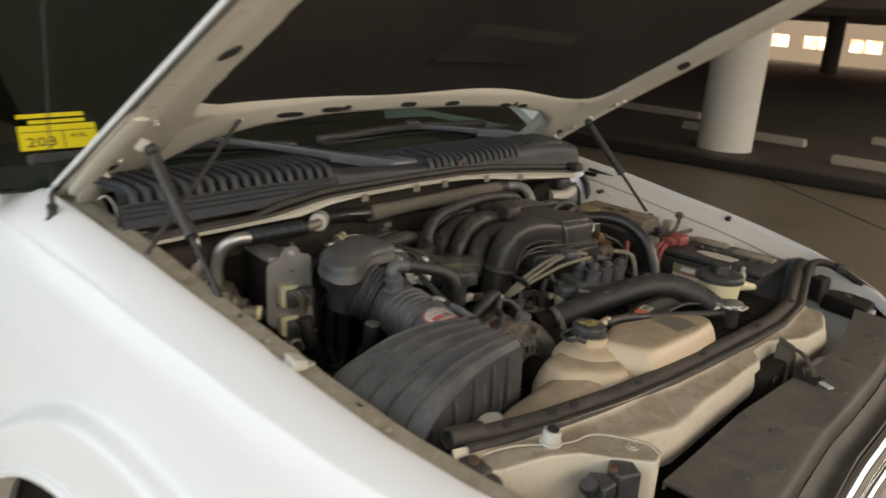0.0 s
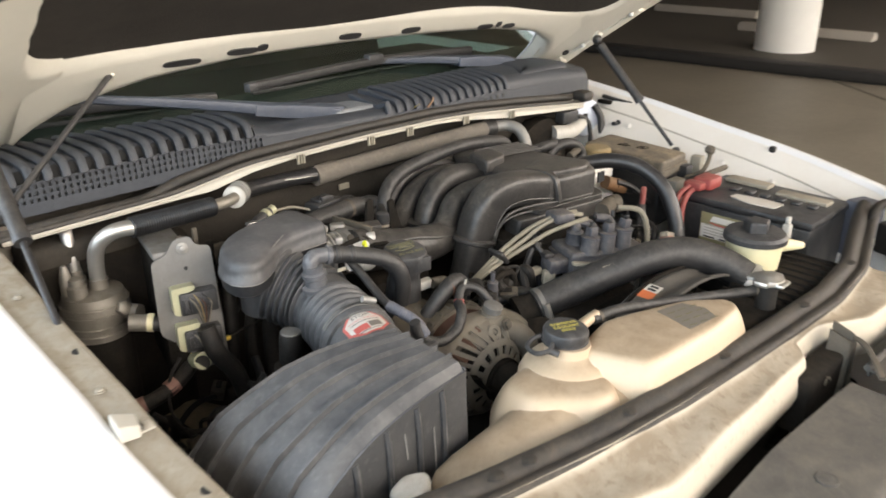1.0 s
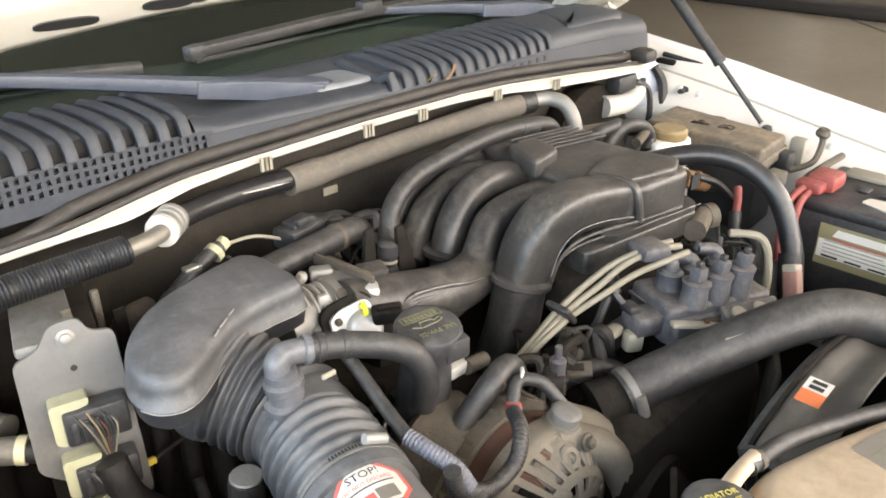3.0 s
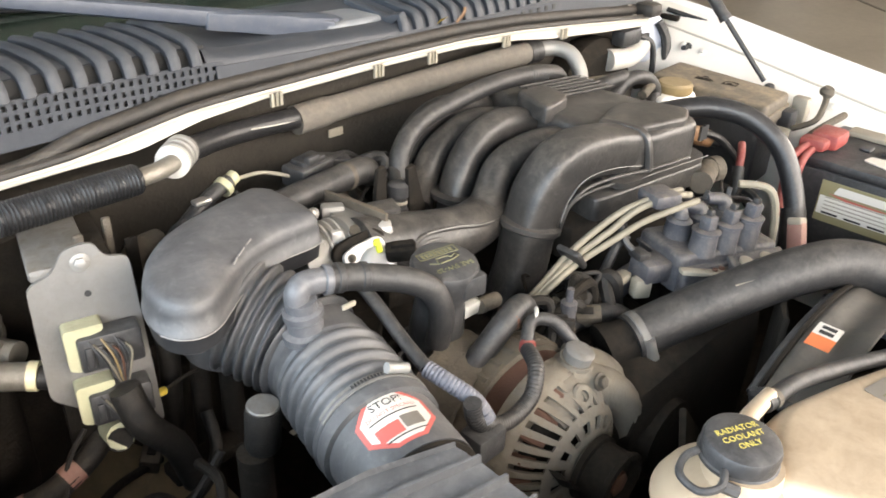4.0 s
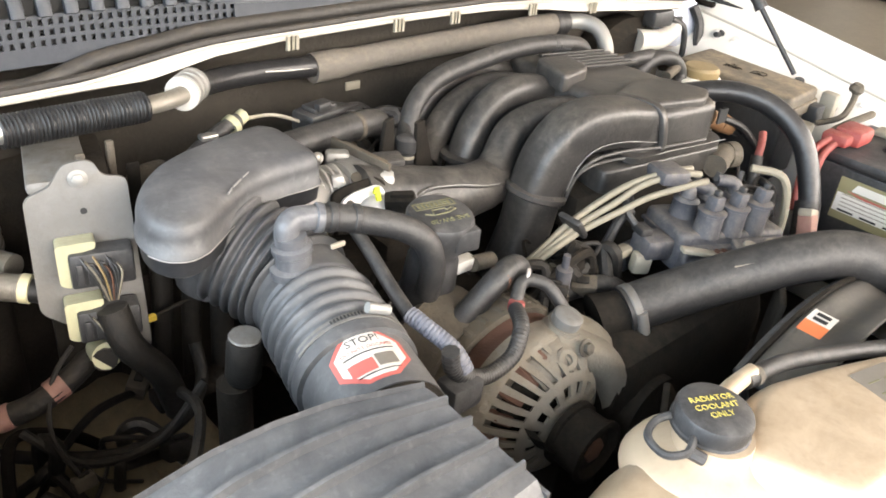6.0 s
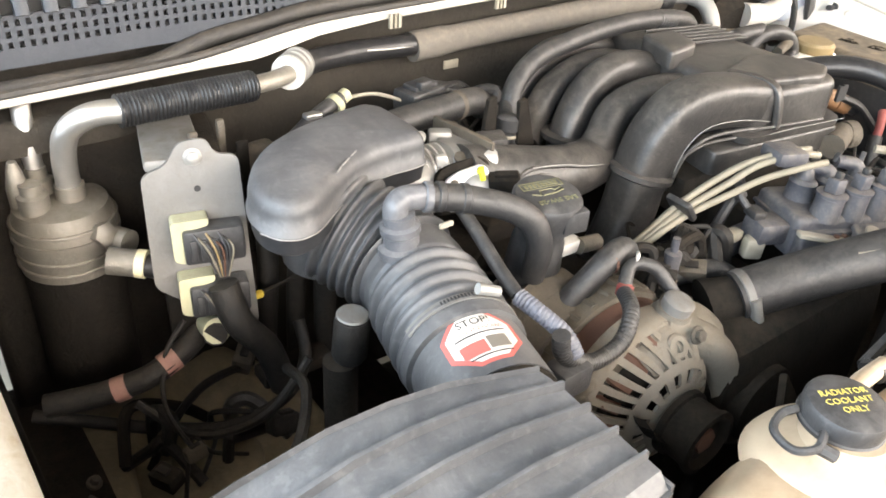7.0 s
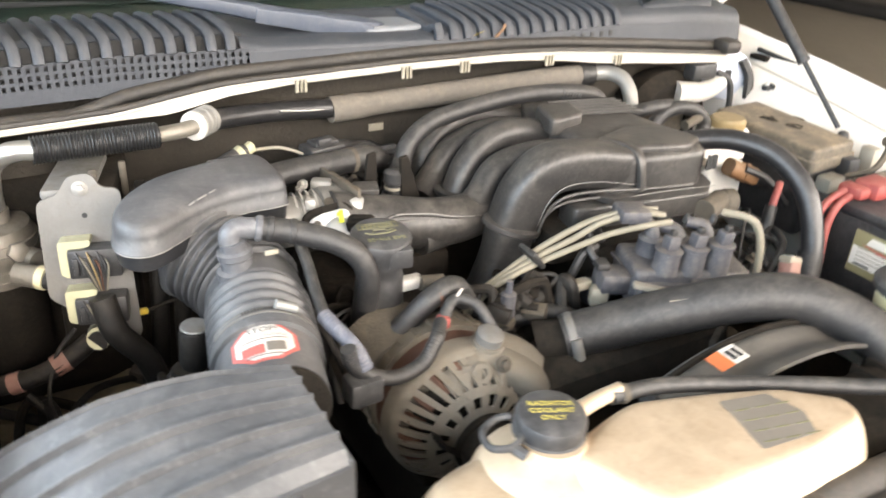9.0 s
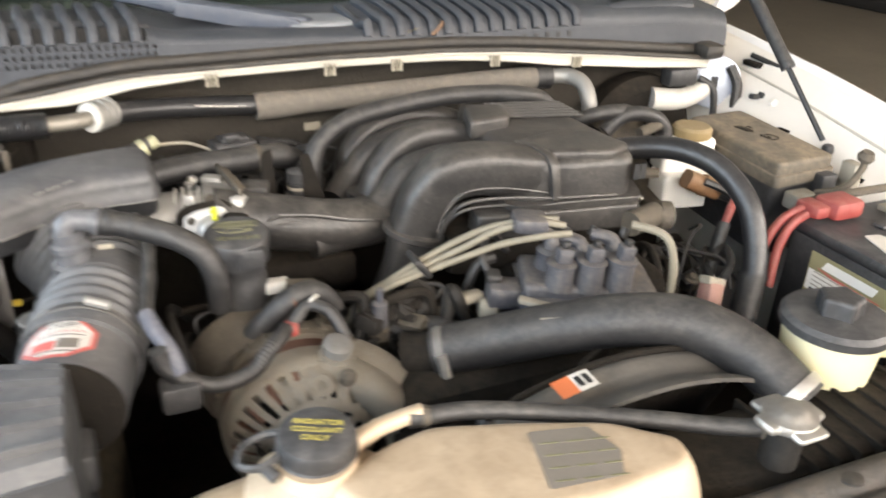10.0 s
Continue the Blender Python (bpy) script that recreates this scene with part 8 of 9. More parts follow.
def sup_z(x):
    return lerp(x, [(-0.72, 1.064), (-0.55, 1.055), (-0.35, 1.048), (-0.15, 1.045), (0.35, 1.045), (0.55, 1.05), (0.70, 1.06)])


def seal_y(x):
    return lerp(x, [(-0.70, 0.002), (-0.61, -0.020), (-0.5, -0.041), (-0.36, -0.060), (-0.23, -0.072), (-0.05, -0.080), (0.05, -0.084), (0.2, -0.088), (0.34, -0.072), (0.45, -0.040), (0.55, -0.011), (0.62, 0.004)])


def sup_pt(x, u):
    # raised hem beside the seal, a dished top, a rounded edge and the front face
    y0 = seal_y(x) - 0.006
    yf = lerp(x, [(-0.70, -0.035), (-0.60, -0.065), (-0.56, -0.095), (-0.45, -0.118), (-0.41, -0.132), (-0.35, -0.146), (-0.25, -0.141), (-0.16, -0.136), (-0.06, -0.131), (0.0, -0.129), (0.022, -0.126), (0.034, -0.104), (0.10, -0.104), (0.135, -0.112), (0.15, -0.122), (0.2, -0.146), (0.29, -0.152), (0.36, -0.128), (0.42, -0.080), (0.45, -0.060)])
    fall = 0.06 * (max(0.0, x - 0.365) / 0.06) ** 2.5
    k = lerp(u, [(0, 0), (0.06, 0.06), (0.14, 0.16), (0.66, 0.90), (0.74, 0.97), (0.80, 1.0), (1, 1.0)])
    d = lerp(u, [(0, 0.004), (0.06, 0.0055), (0.14, -0.003), (0.4, -0.009), (0.60, -0.010), (0.66, -0.012), (0.74, -0.017), (0.80, -0.026), (1, -0.072)])
    wave = 0.0022 * math.sin(31 * x + 2) * math.sin(70 * u * 0.1 + 9 * x) if 0.1 < u < 0.75 else 0.0
    return Vector((x, y0 + (yf - y0) * k - (0.006 * math.sin((u - 0.8) * 15) if u > 0.8 else 0.0), sup_z(x) + d + wave - fall))


part("panel", sheet(span(-0.69, 0.43, 100), [0, 0.03, 0.06, 0.10, 0.14, 0.24, 0.34, 0.44, 0.54, 0.61, 0.66, 0.70, 0.74, 0.77, 0.80, 0.86, 0.93, 1.0], sup_pt, 0.003), M_SUPPORT, sup, angle=60)
BRK_REAR = [(-0.690, -0.004), (-0.662, -0.022), (-0.612, -0.046), (-0.565, -0.080), (-0.530, -0.087), (-0.496, -0.092), (-0.477, -0.120), (-0.464, -0.162), (-0.473, -0.186)]
part("lamp_bracket", prism(BRK_REAR + [(-0.492, -0.190), (-0.515, -0.152), (-0.548, -0.116), (-0.606, -0.090), (-0.66, -0.064), (-0.705, -0.034)], 0.94, 1.058, 0.008, 0.005, seg=4, top=lambda x, y: 0.004 * math.sin(40 * x) - 0.02 * max(0.0, -0.60 - x)), M_SUPPORT, sup, "pale plastic lamp bracket")
part("hem", tube([(x, y + 0.001, 1.0575 + 0.004 * math.sin(40 * x) - 0.02 * max(0.0, -0.60 - x)) for x, y in BRK_REAR[1:]], 0.0020, 8, 5), M_SUPPORT, sup, "pale raised hem of the bracket")
part("bolt", lathe([(0.0155, 0), (0.0155, 0.004), (0.0125, 0.005), (0.0125, 0.018), (0.011, 0.020)], (-0.570, -0.074, 1.062), (0.0, -0.1, 1), 16), M_WHITEPL, sup, "pale bolt head")
part("bolt", lathe([(0.0085, 0), (0.0085, 0.003)], (-0.570, -0.076, 1.0815), (0.0, -0.1, 1), 8), M_INK_SHADE, sup)
part("nut", lathe([(0.0095, 0), (0.0095, 0.002), (0.0075, 0.0025), (0.0070, 0.001)], (-0.484, -0.148, 1.0560), segs=18), M_SUPPORT, sup)
part("nut", lathe([(0.005, 0), (0.005, 0.003)], (-0.484, -0.148, 1.0560), segs=12), M_SUPPORT, sup)
part("latch", box(-0.02, 0.14, -0.150, -0.112, 0.93, 1.016, 0.008), M_DARK, sup, "dark hood latch")
for k, (lx, top, lean) in enumerate(((-0.006, 1.040, 8), (0.002, 1.050, -3), (0.009, 1.046, 5), (0.016, 1.036, -8), (0.026, 1.026, 2))):
    part("latch_plate", prism([(-0.0012, -0.013), (0.0012, -0.013), (0.0012, 0.016), (-0.0012, 0.016)], -0.09, 0.0, top=lambda x, y: 0.4 * y, m=pose(lx + 0.10, -0.140, top, 0, lean, 8 - 3 * k)), M_GRIME, sup)
part("latch_spring", tube([(0.03 + 0.006 * math.cos(a), -0.155 + 0.0008 * a, 1.0 + 0.006 * math.sin(a)) for a in span(0, 25, 60)], 0.0012, 5, 1, straight=True), M_GRIME, sup)
part("latch_tongue", box(-0.022, 0.004, -0.006, 0.006, 0.0, 0.005, 0.0024, m=pose(0.026, -0.232, 1.0215, 0, 0, 62)), M_WHITEPL, sup, "white latch release tongue")
part("latch_lever", tube([(0.115, -0.135, 1.035), (0.10, -0.165, 1.038), (0.075, -0.19, 1.034), (0.04, -0.215, 1.026)], 0.005, 8, 6, 0.6), M_GRIME, sup)
part("flap", prism([(-0.578, 0.030), (-0.560, 0.022), (-0.535, 0.028), (-0.522, 0.048), (-0.545, 0.062), (-0.575, 0.052)], 1.024, 1.042, 0.010, 0.005), M_WHITEPL, sup, "pale rounded plastic flap")
rub = thing("hood_seal", (0, -0.04, 1.06), "long black rubber hood seal with a hollow end", "rubber seal")


def seal_pt(x):
    return Vector((x, seal_y(x), sup_z(x) + 0.012 + 0.012 * max(0.0, (x - 0.5) / 0.1)))


spts = [seal_pt(x) for x in span(-0.672, 0.605, 32)]
STRIP = [(-0.015, -0.014), (-0.0165, -0.008), (-0.014, -0.004), (-0.008, -0.002), (-0.001, -0.003), (0.002, -0.0055), (0.006, -0.005), (0.010, -0.001), (0.018, 0.005), (0.027, 0.006), (0.035, 0.001), (0.039, -0.008), (0.039, -0.018)]
part("strip", sheet(span(-0.67, 0.605, 64), list(range(len(STRIP))), lambda x, k: seal_pt(x) + Vector((0, 0.85 * STRIP[int(k)][0], 0.85 * STRIP[int(k)][1] - 0.004))), M_SEAL, rub, angle=70)
for x in (-0.585, -0.50, -0.455, -0.30, -0.10, 0.12, 0.33):
    part("push_pin", lathe([(0.010, 0), (0.010, 0.002), (0.006, 0.0035)], seal_pt(x) + Vector((0, 0.014, -0.002)), (0, 0.1, 1), 16), M_SEAL, rub)
d0 = (spts[0] - spts[1]).normalized()
spts[0] = spts[0] + Vector((0, 0.017, -0.006))
part("hollow_end", lathe([(0.0150, -0.05), (0.0155, 0), (0.0150, 0.004), (0.0115, 0.0045), (0.0110, -0.02)], spts[0] + d0 * 0.001, d0, 18, ends=False), M_SEAL, rub)
part("hollow", lathe([(0.0112, 0), (0.0112, 0.0015)], spts[0] - d0 * 0.010, d0, 18), M_INK_SHADE, rub)
lamp_blk = thing("lamp_adjuster", (-0.63, -0.1, 1.0), "black headlamp adjuster block with rusty screw", "lamp mount")
part("block", prism([(-0.690, 0.006), (-0.655, -0.006), (-0.664, -0.072), (-0.690, -0.098), (-0.735, -0.075), (-0.728, -0.02)], 0.93, 1.052, 0.006, 0.006, top=lambda x, y: 0.12 * (y + 0.03)), M_BLACK, lamp_blk)
part("collar", prism([(-0.688, -0.016), (-0.662, -0.022), (-0.668, -0.060), (-0.694, -0.058)], 1.045, 1.058, 0.006, 0.003, top=lambda x, y: 0.12 * (y + 0.03)), M_BLACK, lamp_blk)
part("screw", lathe([(0.008, 0), (0.007, 0.004), (0.003, 0.0045)], (-0.678, -0.034, 1.0575), segs=10), M_RUST, lamp_blk)
lamp_blk2 = thing("lamp_adjuster", (-0.47, -0.17, 0.98), "black headlamp adjuster block with rusty screw", "lamp mount")
part("block", prism([(-0.512, -0.130), (-0.496, -0.152), (-0.522, -0.186), (-0.552, -0.172), (-0.545, -0.150), (-0.528, -0.140)], 0.92, 1.050, 0.003, 0.004), M_BLACK, lamp_blk2)
part("ear", prism([(-0.575, -0.140), (-0.560, -0.130), (-0.545, -0.150), (-0.556, -0.172), (-0.584, -0.170)], 0.92, 1.043, 0.006, 0.004), M_BLACK, lamp_blk2)
part("knob", lathe([(0.011, 0), (0.012, 0.006), (0.010, 0.012)], (-0.585, -0.148, 1.036), (-0.5, -0.1, 0.8), 16), M_BLACK, lamp_blk2)
part("screw", lathe([(0.007, 0), (0.006, 0.005), (0.003, 0.006)], (-0.545, -0.156, 1.0495), segs=10), M_RUST, lamp_blk2)

cov = thing("grille_cover", (0.0, -0.25, 1.0), "dusty dark plastic cover over the grille top", "grille cover")


def cov_pt(x, u):
    yb = lerp(x, [(-0.46, -0.188), (-0.2, -0.180), (-0.04, -0.184), (0.03, -0.190), (0.19, -0.192), (0.29, -0.184), (0.45, -0.156), (0.52, -0.140)])
    yf = lerp(x, [(-0.46, -0.318), (-0.29, -0.304), (-0.13, -0.290), (0.0, -0.287), (0.15, -0.280), (0.3, -0.268), (0.45, -0.240), (0.52, -0.218)])
    z = 1.022 - 0.012 * (min(0.0, x) / 0.5) ** 2
    if u < 0.04:
        return Vector((x, yb, z - 0.010 * (0.04 - u) / 0.04))
    if u < 0.80:
        return Vector((x, yb + (yf - yb) * (u - 0.04) / 0.76, z - 0.005 * u + 0.0012 * math.sin(23 * x)))
    return Vector((x, yf - 0.010 * math.sin((u - 0.80) * 7.8), z - 0.004 - 0.028 * ((u - 0.80) / 0.20) ** 1.5))


part("panel", sheet(span(-0.46, 0.515, 60), [0, 0.02, 0.04, 0.10, 0.18, 0.26, 0.34, 0.42, 0.50, 0.58, 0.66, 0.74, 0.80, 0.84, 0.88, 0.92, 0.96, 1.0], cov_pt, 0.004, lambda x, u: not (0.012 < x < 0.052 and u < 0.36)), M_COVER, cov, angle=50)
part("rolled_lip", tube([cov_pt(x, 0.0) + Vector((0, 0.0, 0.012 - 0.02 * max(0.0, x - 0.10))) for x in span(0.058, 0.14, 8)], 0.005, 8, 3), M_COVER, cov)
for x, u in ((-0.36, 0.46), (-0.205, 0.46), (0.19, 0.34), (0.36, 0.46)):
    p = cov_pt(x, u)
    part("push_pin", lathe([(0.013, -0.002), (0.013, 0.0012), (0.011, 0.002), (0.0085, 0.0012), (0.006, 0.002), (0.003, 0.0026)], p, (0, 0, 1), 20), M_COVER, cov)
for x, u in ((-0.30, 0.66), (0.03, 0.62), (0.27, 0.66)):
    part("dimple", lathe([(0.012, -0.002), (0.010, 0.0010)], cov_pt(x, u), (0, 0, 1), 16), M_COVER, cov)
gutter = part("gutter", sheet(span(-0.46, 0.515, 40), span(0, 1, 6), lambda x, u: cov_pt(x, 0.97) + Vector((0, -0.003 - 0.040 * u, -0.004 - 0.012 * math.sin(math.pi * u))), 0.003), M_COVER, cov, "dark dusty channel between cover and grille")
gr = thing("grille", (0.0, -0.38, 0.9), "chrome front grille with horizontal bars", "grille")


def bar(z, dy, r, flat=1.5):
    return tube([(x, lerp(x, [(-0.60, -0.30), (-0.46, -0.358), (-0.29, -0.350), (-0.13, -0.340), (0.0, -0.337), (0.15, -0.330), (0.3, -0.318), (0.45, -0.290), (0.60, -0.240)]) + dy, z - 0.015 * (abs(x) / 0.6) ** 2) for x in span(-0.60, 0.60, 30)], r, 12, 1, flat, straight=True)


part("frame", bar(0.968, -0.012, 0.017, 1.3), M_CHROME, gr, "bright chrome upper bar")
part("frame", bar(0.938, -0.030, 0.012, 1.3), M_CHROME, gr)
for z in (0.895, 0.84, 0.785):
    part("bar", bar(z, -0.020, 0.013), M_CHROME, gr)
for x in (-0.34, -0.17, 0.0, 0.17, 0.34):
    part("upright", box(x - 0.012, x + 0.012, -0.375 + 0.06 * abs(x), -0.335 + 0.06 * abs(x), 0.76, 0.945, 0.006), M_CHROME, gr)
part("backing", sheet(span(-0.60, 0.60, 20), span(0, 1, 2), lambda x, u: Vector((x, lerp(x, [(-0.60, -0.275), (-0.46, -0.335), (-0.29, -0.325), (0.0, -0.312), (0.3, -0.293), (0.45, -0.265), (0.60, -0.215)]), 0.962 - 0.25 * u)), 0.004), M_DARK, gr)
for s in (-1, 1):
    hl = thing("headlamp", (s * 0.66, -0.22, 0.9), "clear headlamp with dark housing", "headlamp", "headlamps")
    part("housing", prism([(s * 0.50, -0.20), (s * 0.66, -0.10), (s * 0.75, -0.10), (s * 0.73, -0.20), (s * 0.60, -0.30)], 0.80, 0.985, 0.02, 0.015), M_BLACK, hl)
    part("lens", prism([(s * 0.585, -0.315), (s * 0.74, -0.215), (s * 0.765, -0.13), (s * 0.775, -0.14), (s * 0.75, -0.225), (s * 0.59, -0.33)], 0.79, 0.975, 0.01, 0.01), M_LENS, hl)
blk = thing("lamp_bracket", (0.58, -0.12, 0.99), "dusty bracket and cables at the driver-side lamp", "bracket")
part("plate", prism([(0.572, -0.048), (0.625, -0.052), (0.640, -0.125), (0.605, -0.162), (0.530, -0.165), (0.552, -0.105)], 0.985, 1.020, 0.012, 0.005), M_DARKRUB, blk)
part("block", prism([(0.548, -0.055), (0.590, -0.062), (0.600, -0.030), (0.560, -0.022)], 1.0, 1.056, 0.006, 0.004), M_DARKRUB, blk)
part("bolt", bolt_bm((0.600, -0.10, 1.019), (0, 0, 1), 0.007, 0.006), M_GRIME, blk)
part("tab", prism([(0.512, -0.176), (0.560, -0.176), (0.560, -0.166), (0.512, -0.166)], 0.95, 1.018, 0.003, 0.002), M_WHITEPL, blk, "white plastic tab")
part("cable", tube([(0.545, -0.015, 1.045), (0.585, -0.008, 1.073), (0.635, -0.020, 1.076), (0.662, -0.060, 1.060), (0.668, -0.110, 1.036), (0.650, -0.170, 1.015)], 0.009, 10, 8), M_DARKRUB, blk)
part("cable", tube([(0.640, 0.0, 1.066), (0.676, -0.030, 1.062), (0.672, -0.085, 1.045), (0.640, -0.150, 1.026), (0.600, -0.215, 1.010)], 0.006, 10, 8), M_DARKRUB, blk)
part("clip", box(-0.014, 0.014, -0.010, 0.010, -0.010, 0.010, 0.003, m=pose(0.660, -0.055, 1.066, 0, 0, 30)), M_BLACK, blk)

# ---- windscreen sticker ----
stk = thing("sale_card", (-0.70, 1.10, 1.31), "yellow handwritten sale card behind the windscreen", "card")
wm = frame_of((-0.7218, 1.062, 1.3022), (0.137, -0.0425, 0.0095), (0.0177, 0.053, 0.0377))
part("card", box(-0.072, 0.072, -0.036, 0.034, 0.0, 0.001, m=wm), M_YELLOW, stk)
part("handwriting", text_mesh("203", 0.038, wm @ Matrix.Translation((-0.032, -0.016, 0.0015)), 0.0002), M_INK_SHADE, stk)
part("handwriting", text_mesh("4.0L", 0.018, wm @ Matrix.Translation((0.038, -0.002, 0.0015)), 0.0002), M_INK_SHADE, stk)
part("rule", box(-0.070, 0.070, 0.014, 0.0155, 0.001, 0.0016, m=wm), M_INK_SHADE, stk)
part("rule", box(0.008, 0.010, -0.034, 0.014, 0.001, 0.0016, m=wm), M_INK_SHADE, stk)
part("print_bar", box(-0.070, 0.055, 0.056, 0.068, 0.0, 0.001, m=wm), M_YELLOW, stk, "yellow printed bar")
part("print_bar", box(-0.050, 0.055, 0.039, 0.049, 0.0, 0.001, m=wm), M_YELLOW, stk, "yellow printed bar")

# ---- clutter behind the resonator and low in the bay ----
plug = thing("harness_plug", (-0.205, 0.635, 1.10), "dusty black harness plugs behind the throttle body", "connector")
part("body", box(-0.028, 0.028, -0.018, 0.018, -0.014, 0.012, 0.004, m=pose(-0.215, 0.650, 1.112, 0, 0, 12)), M_BLACK, plug)
part("lid", box(-0.018, 0.020, -0.012, 0.012, 0.010, 0.018, 0.003, m=pose(-0.215, 0.650, 1.112, 0, 0, 12)), M_BLACK, plug)
part("lock", box(-0.008, 0.012, -0.016, -0.006, 0.014, 0.024, 0.002, m=pose(-0.222, 0.648, 1.112, 0, 0, 12)), M_BLACK, plug)
part("body", box(-0.022, 0.022, -0.014, 0.014, -0.012, 0.010, 0.004, m=pose(-0.160, 0.672, 1.100, 0, 10, -15)), M_BLACK, plug)
part("wire", tube([(-0.240, 0.648, 1.112), (-0.27, 0.66, 1.122), (-0.30, 0.665, 1.122), (-0.318, 0.658, 1.124)], 0.0022, 6, 6), M_WIRE, plug)
part("wire", tube([(-0.18, 0.66, 1.11), (-0.13, 0.68, 1.10), (-0.08, 0.69, 1.06)], 0.006, 8, 6), M_RUBBER, plug)
fit_ = thing("line_fitting", (-0.325, 0.655, 1.11), "small fitting with a pale yellow ring on a dark line", "fitting")
part("pipe", tube([(-0.43, 0.625, 1.075), (-0.38, 0.640, 1.105), (-0.345, 0.650, 1.120), (-0.318, 0.657, 1.126)], 0.0085, 10, 6), M_RUBBER, fit_)
part("ring", lathe([(0.0115, 0), (0.0115, 0.008)], (-0.330, 0.654, 1.121), (0.85, 0.25, 0.35), 16), M_PALE, fit_, "pale yellow ring")
part("cap", lathe([(0.008, 0), (0.008, 0.010), (0.005, 0.012)], (-0.318, 0.657, 1.126), (0.85, 0.25, 0.35), 12), M_PALE, fit_)
part("elbow", tube([(-0.46, 0.635, 1.06), (-0.44, 0.645, 1.085), (-0.41, 0.655, 1.085)], 0.014, 12, 6), M_GRIME, fit_)
part("elbow", lathe([(0.015, 0), (0.016, 0.01), (0.012, 0.025)], (-0.395, 0.64, 1.085), (0.4, -0.5, 0.7), 14), M_RUBBER, fit_)
part("band", box(-0.372, -0.352, 0.636, 0.648, 1.118, 1.124, 0.002), M_SILVER, fit_)
pin = thing("bracket_stud", (-0.512, 0.596, 1.10), "dull metal bracket struts beside the control module", "stud")
part("strut", box(-0.5155, -0.5065, 0.594, 0.600, 1.02, 1.152, 0.002), M_GRIME, pin)
part("strut", box(-0.480, -0.472, 0.614, 0.620, 1.03, 1.150, 0.002), M_GRIME, pin)
part("strut", box(-0.468, -0.455, 0.60, 0.604, 1.0, 1.13, 0.002), M_DARK, pin)
heat = thing("heater_pipe", (-0.42, 0.58, 1.0), "dark hoses and pipes behind the resonator", "hose")
part("pipe", tube([(-0.47, 0.56, 0.90), (-0.462, 0.56, 1.0), (-0.455, 0.57, 1.05), (-0.42, 0.60, 1.075), (-0.36, 0.61, 1.07)], 0.011, 10, 8), M_DARKRUB, heat)
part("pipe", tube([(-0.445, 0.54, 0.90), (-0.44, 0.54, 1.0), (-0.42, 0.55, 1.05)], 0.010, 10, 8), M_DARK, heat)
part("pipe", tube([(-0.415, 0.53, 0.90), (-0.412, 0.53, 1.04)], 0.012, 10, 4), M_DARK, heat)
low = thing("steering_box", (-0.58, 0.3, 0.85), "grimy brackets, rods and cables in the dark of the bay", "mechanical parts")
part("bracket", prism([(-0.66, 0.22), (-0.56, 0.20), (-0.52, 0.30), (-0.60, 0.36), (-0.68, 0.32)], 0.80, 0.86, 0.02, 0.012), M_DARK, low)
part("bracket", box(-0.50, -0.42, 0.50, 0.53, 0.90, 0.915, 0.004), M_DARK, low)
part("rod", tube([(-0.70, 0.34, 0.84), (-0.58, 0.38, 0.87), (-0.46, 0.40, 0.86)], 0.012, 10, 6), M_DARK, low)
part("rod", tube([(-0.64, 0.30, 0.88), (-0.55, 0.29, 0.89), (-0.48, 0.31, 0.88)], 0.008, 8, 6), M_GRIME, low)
part("cable", tube([(-0.69, 0.44, 0.92), (-0.65, 0.40, 0.90), (-0.60, 0.375, 0.915), (-0.53, 0.385, 0.925), (-0.49, 0.43, 0.95), (-0.485, 0.48, 0.94)], 0.0055, 8, 8), M_DARKRUB, low)
part("cable", tube([(-0.62, 0.52, 0.93), (-0.58, 0.48, 0.90), (-0.52, 0.46, 0.91), (-0.47, 0.46, 0.96)], 0.0045, 8, 8), M_DARKRUB, low)
part("cable", tube([(-0.56, 0.54, 0.99), (-0.585, 0.53, 0.965), (-0.60, 0.50, 0.93), (-0.59, 0.46, 0.90)], 0.0025, 6, 8), M_DARKRUB, low)
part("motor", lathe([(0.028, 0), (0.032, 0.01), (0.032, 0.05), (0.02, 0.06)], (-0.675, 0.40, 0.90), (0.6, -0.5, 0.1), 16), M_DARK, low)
mid = thing("front_engine_fittings", (-0.05, 0.31, 1.0), "grimy sensors, clips and small hoses at the front of the engine", "engine fittings")
part("hose", tube([(-0.16, 0.35, 0.97), (-0.11, 0.33, 1.0), (-0.06, 0.31, 1.005), (-0.02, 0.30, 0.98)], 0.012, 10, 8), M_RUBBER, mid)
part("hose", tube([(-0.02, 0.37, 0.97), (-0.012, 0.35, 1.02), (0.0, 0.345, 1.055), (0.02, 0.345, 1.06)], 0.006, 8, 8), M_RUBBER, mid)
part("plug", box(-0.015, 0.015, -0.012, 0.012, -0.012, 0.012, 0.004, m=pose(-0.030, 0.335, 1.015, 20, 10, 30)), M_BLACK, mid)
part("bolt", bolt_bm((-0.10, 0.37, 1.01), (0, -0.2, 1), 0.008, 0.012), M_GRIME, mid)
part("bolt", bolt_bm((-0.055, 0.33, 1.005), (0, -0.2, 1), 0.007, 0.012), M_GRIME, mid)
part("sensor", lathe([(0.010, 0), (0.012, 0.008), (0.012, 0.022), (0.006, 0.028)], (-0.075, 0.345, 1.005), (-0.1, -0.3, 1), 14), M_DARK, mid)
part("housing", box(-0.11, 0.03, 0.30, 0.40, 0.93, 0.985, 0.02), M_DARK, mid)
part("housing", lathe([(0.04, 0), (0.042, 0.03), (0.03, 0.045)], (-0.03, 0.27, 0.955), (0.1, -0.4, 1), 20), M_DARK, mid)
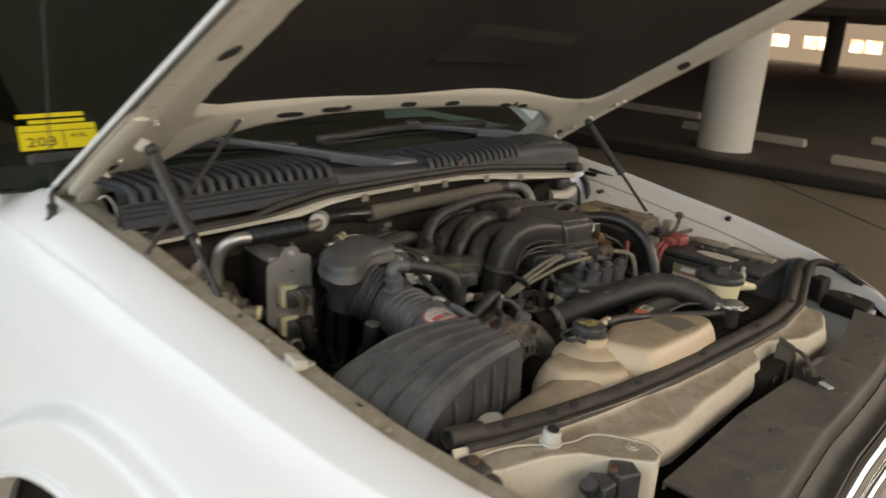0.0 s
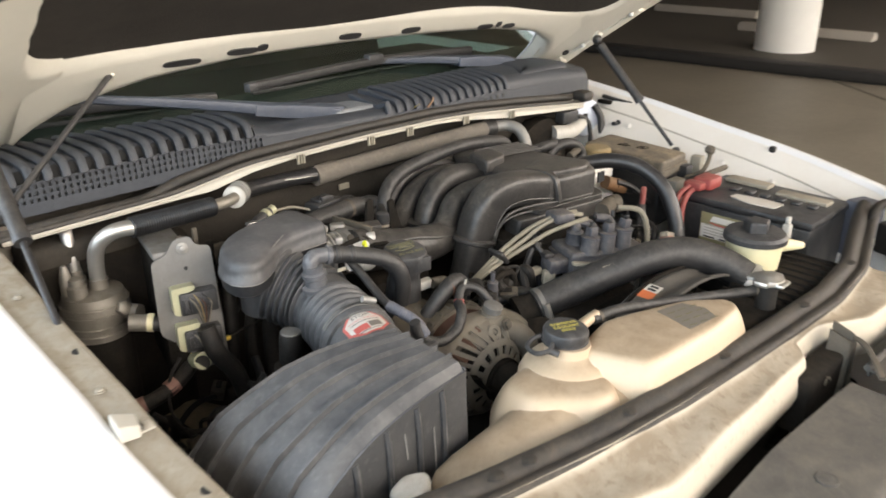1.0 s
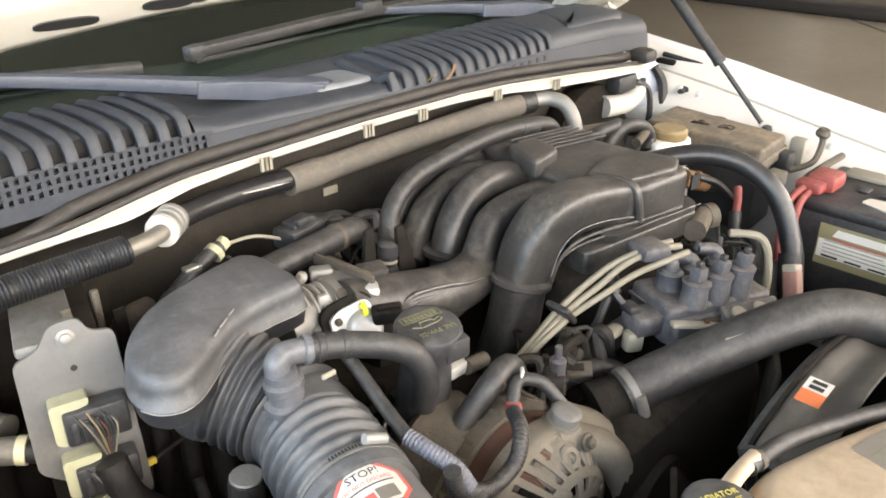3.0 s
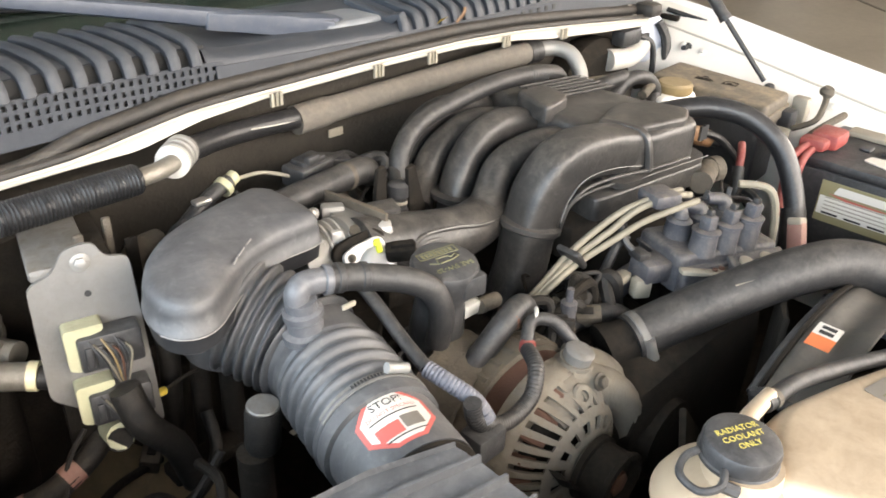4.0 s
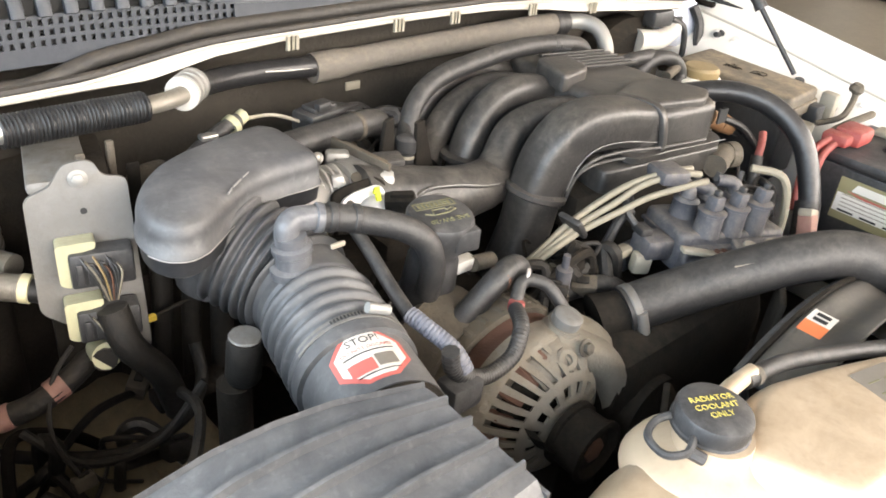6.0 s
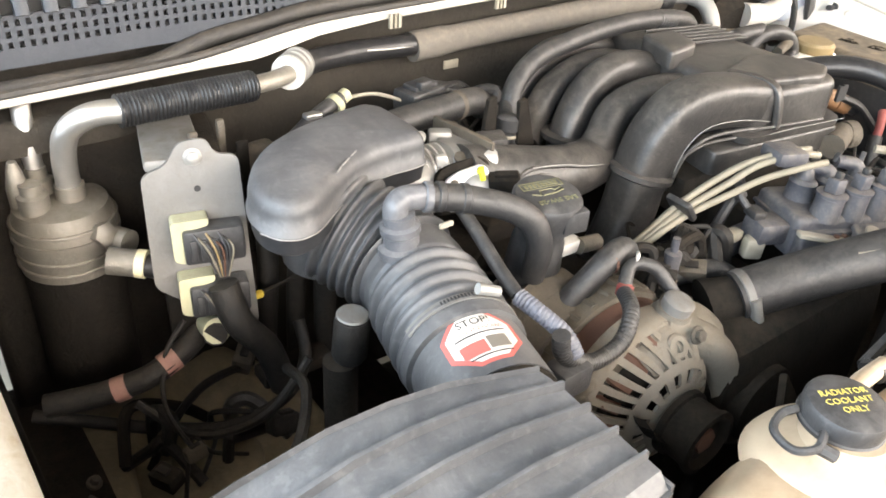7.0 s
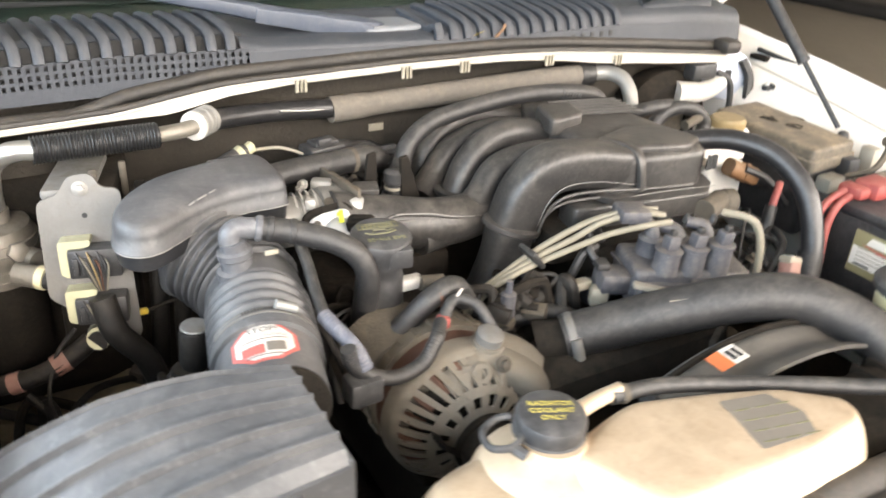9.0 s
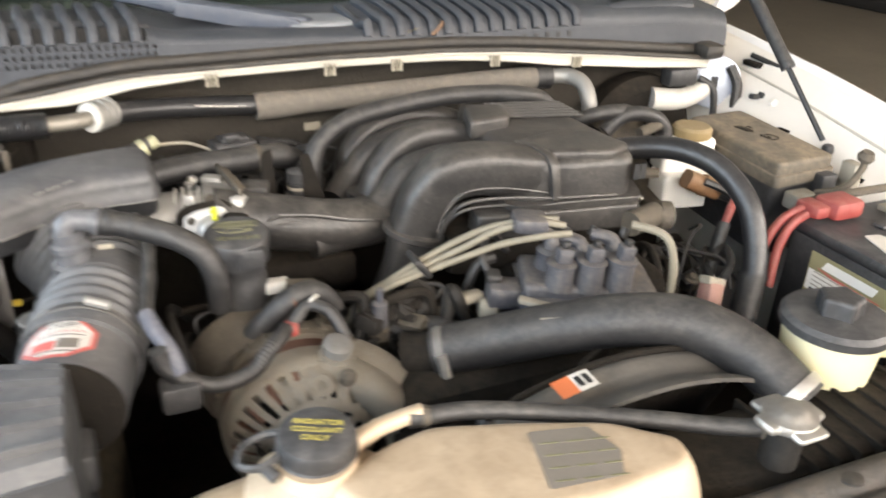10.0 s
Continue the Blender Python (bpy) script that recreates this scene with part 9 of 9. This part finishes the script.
part("wire", tube([(-0.0405, 0.25, 0.972), (-0.044, 0.25, 0.957), (-0.057, 0.25, 0.939)], 0.0016, 5, 6), M_WHITEPL, mid, "pale frayed wire")
part("clip", box(-0.035, -0.005, 0.315, 0.330, 1.022, 1.034, 0.003), M_WIRE, mid)
part("bracket", box(0.0, 0.06, 0.325, 0.345, 0.99, 1.02, 0.004), M_COIL, mid)
hump = thing("wheel_house_liner", (-0.58, 0.55, 0.76), "muddy brown inner wheel house low in the bay", "liner")
part("hump", prism([(-0.72, 0.30), (-0.42, 0.28), (-0.40, 0.55), (-0.44, 0.74), (-0.72, 0.75)], 0.70, 0.80, 0.05, 0.03, seg=4, top=lambda x, y: 0.015 * math.sin(x * 40) * math.sin(y * 33)), M_EARTH, hump)
part("step", prism([(-0.62, 0.46), (-0.53, 0.44), (-0.50, 0.52), (-0.58, 0.58)], 0.79, 0.825, 0.02, 0.01), M_EARTH, hump)
part("step", prism([(-0.70, 0.50), (-0.64, 0.48), (-0.62, 0.60), (-0.68, 0.63)], 0.79, 0.835, 0.02, 0.01), M_EARTH, hump)
part("tag", box(-0.010, 0.010, -0.004, 0.004, 0.0, 0.002, 0.001, m=pose(-0.505, 0.455, 0.812, 0, 10, -60)), M_PALE, hump, "faded yellow-green tag")


def harness(at, lo, hi, seed, wires, plugs, label):
    """A tangle of thin grimy leads, plugs and bolts low between the larger parts."""
    rnd = random.Random(seed)
    t = thing("engine_harness", at, label, "wiring harness", "engine harnesses")
    pick = lambda: Vector([rnd.uniform(a, b) for a, b in zip(lo, hi)])
    for k in range(wires):
        a, b = pick(), pick()
        mid1 = a.lerp(b, 0.33) + Vector((rnd.uniform(-0.03, 0.03), rnd.uniform(-0.02, 0.02), rnd.uniform(0.0, 0.02)))
        mid2 = a.lerp(b, 0.66) + Vector((rnd.uniform(-0.03, 0.03), rnd.uniform(-0.02, 0.02), rnd.uniform(-0.005, 0.02)))
        a.z -= 0.03
        b.z -= 0.03
        part("lead", tube([a, mid1, mid2, b], rnd.choice((0.0022, 0.003, 0.0045, 0.006, 0.008)), 8, 6), rnd.choice((M_DARKRUB, M_DARKRUB, M_RUBBER, M_DARKRUB, M_LEAD if k % 6 == 0 else M_DARK)), t)
    for k in range(plugs):
        p = pick()
        turn = pose(p.x, p.y, p.z - 0.006, rnd.uniform(-30, 30), rnd.uniform(-30, 30), rnd.uniform(0, 180))
        if k % 3 == 0:
            part("bolt", bolt_bm(p, (rnd.uniform(-0.3, 0.3), -0.3, 1), rnd.uniform(0.004, 0.007), 0.009), M_GRIME, t)
        else:
            s = rnd.uniform(0.7, 1.2)
            plug = part("plug", box(-0.013 * s, 0.013 * s, -0.009 * s, 0.009 * s, -0.008 * s, 0.008 * s, 0.002, m=turn), rnd.choice((M_DARKRUB, M_BLACK, M_DARK, M_GRIME)), t)
            part("latch", box(-0.005 * s, 0.008 * s, -0.004 * s, 0.004 * s, 0.008 * s, 0.011 * s, 0.001, m=turn), M_DARKRUB, plug)


harness((-0.12, 0.36, 0.95), (-0.20, 0.30, 0.975), (0.02, 0.43, 1.010), 11, 13, 9, "tangle of grimy leads and plugs in front of the engine")
harness((-0.10, 0.35, 0.98), (-0.17, 0.30, 0.995), (-0.02, 0.385, 1.035), 91, 10, 7, "grimy leads and sensor plugs above the drive belt")
harness((-0.27, 0.40, 0.95), (-0.34, 0.33, 0.97), (-0.20, 0.45, 1.025), 23, 9, 5, "dark leads and clips beside the oil filler")
harness((-0.2, 0.62, 1.03), (-0.32, 0.58, 1.05), (-0.08, 0.68, 1.092), 37, 12, 9, "dusty leads and plugs behind the throttle body")
harness((0.32, 0.38, 0.97), (0.24, 0.30, 0.95), (0.42, 0.46, 1.015), 41, 11, 7, "grimy leads and fittings beside the manifold")
harness((-0.42, 0.62, 1.03), (-0.47, 0.57, 1.02), (-0.34, 0.68, 1.075), 53, 8, 6, "dusty fittings and leads behind the resonator")
harness((0.02, 0.24, 0.93), (-0.06, 0.21, 0.90), (0.12, 0.27, 0.96), 67, 7, 4, "dark leads below the radiator hose")
harness((-0.60, 0.50, 0.87), (-0.68, 0.44, 0.85), (-0.48, 0.60, 0.91), 71, 9, 6, "muddy leads low beside the wheel house")
harness((0.18, 0.60, 1.06), (0.24, 0.56, 1.06), (0.40, 0.66, 1.10), 83, 7, 5, "dusty leads and fittings behind the manifold")
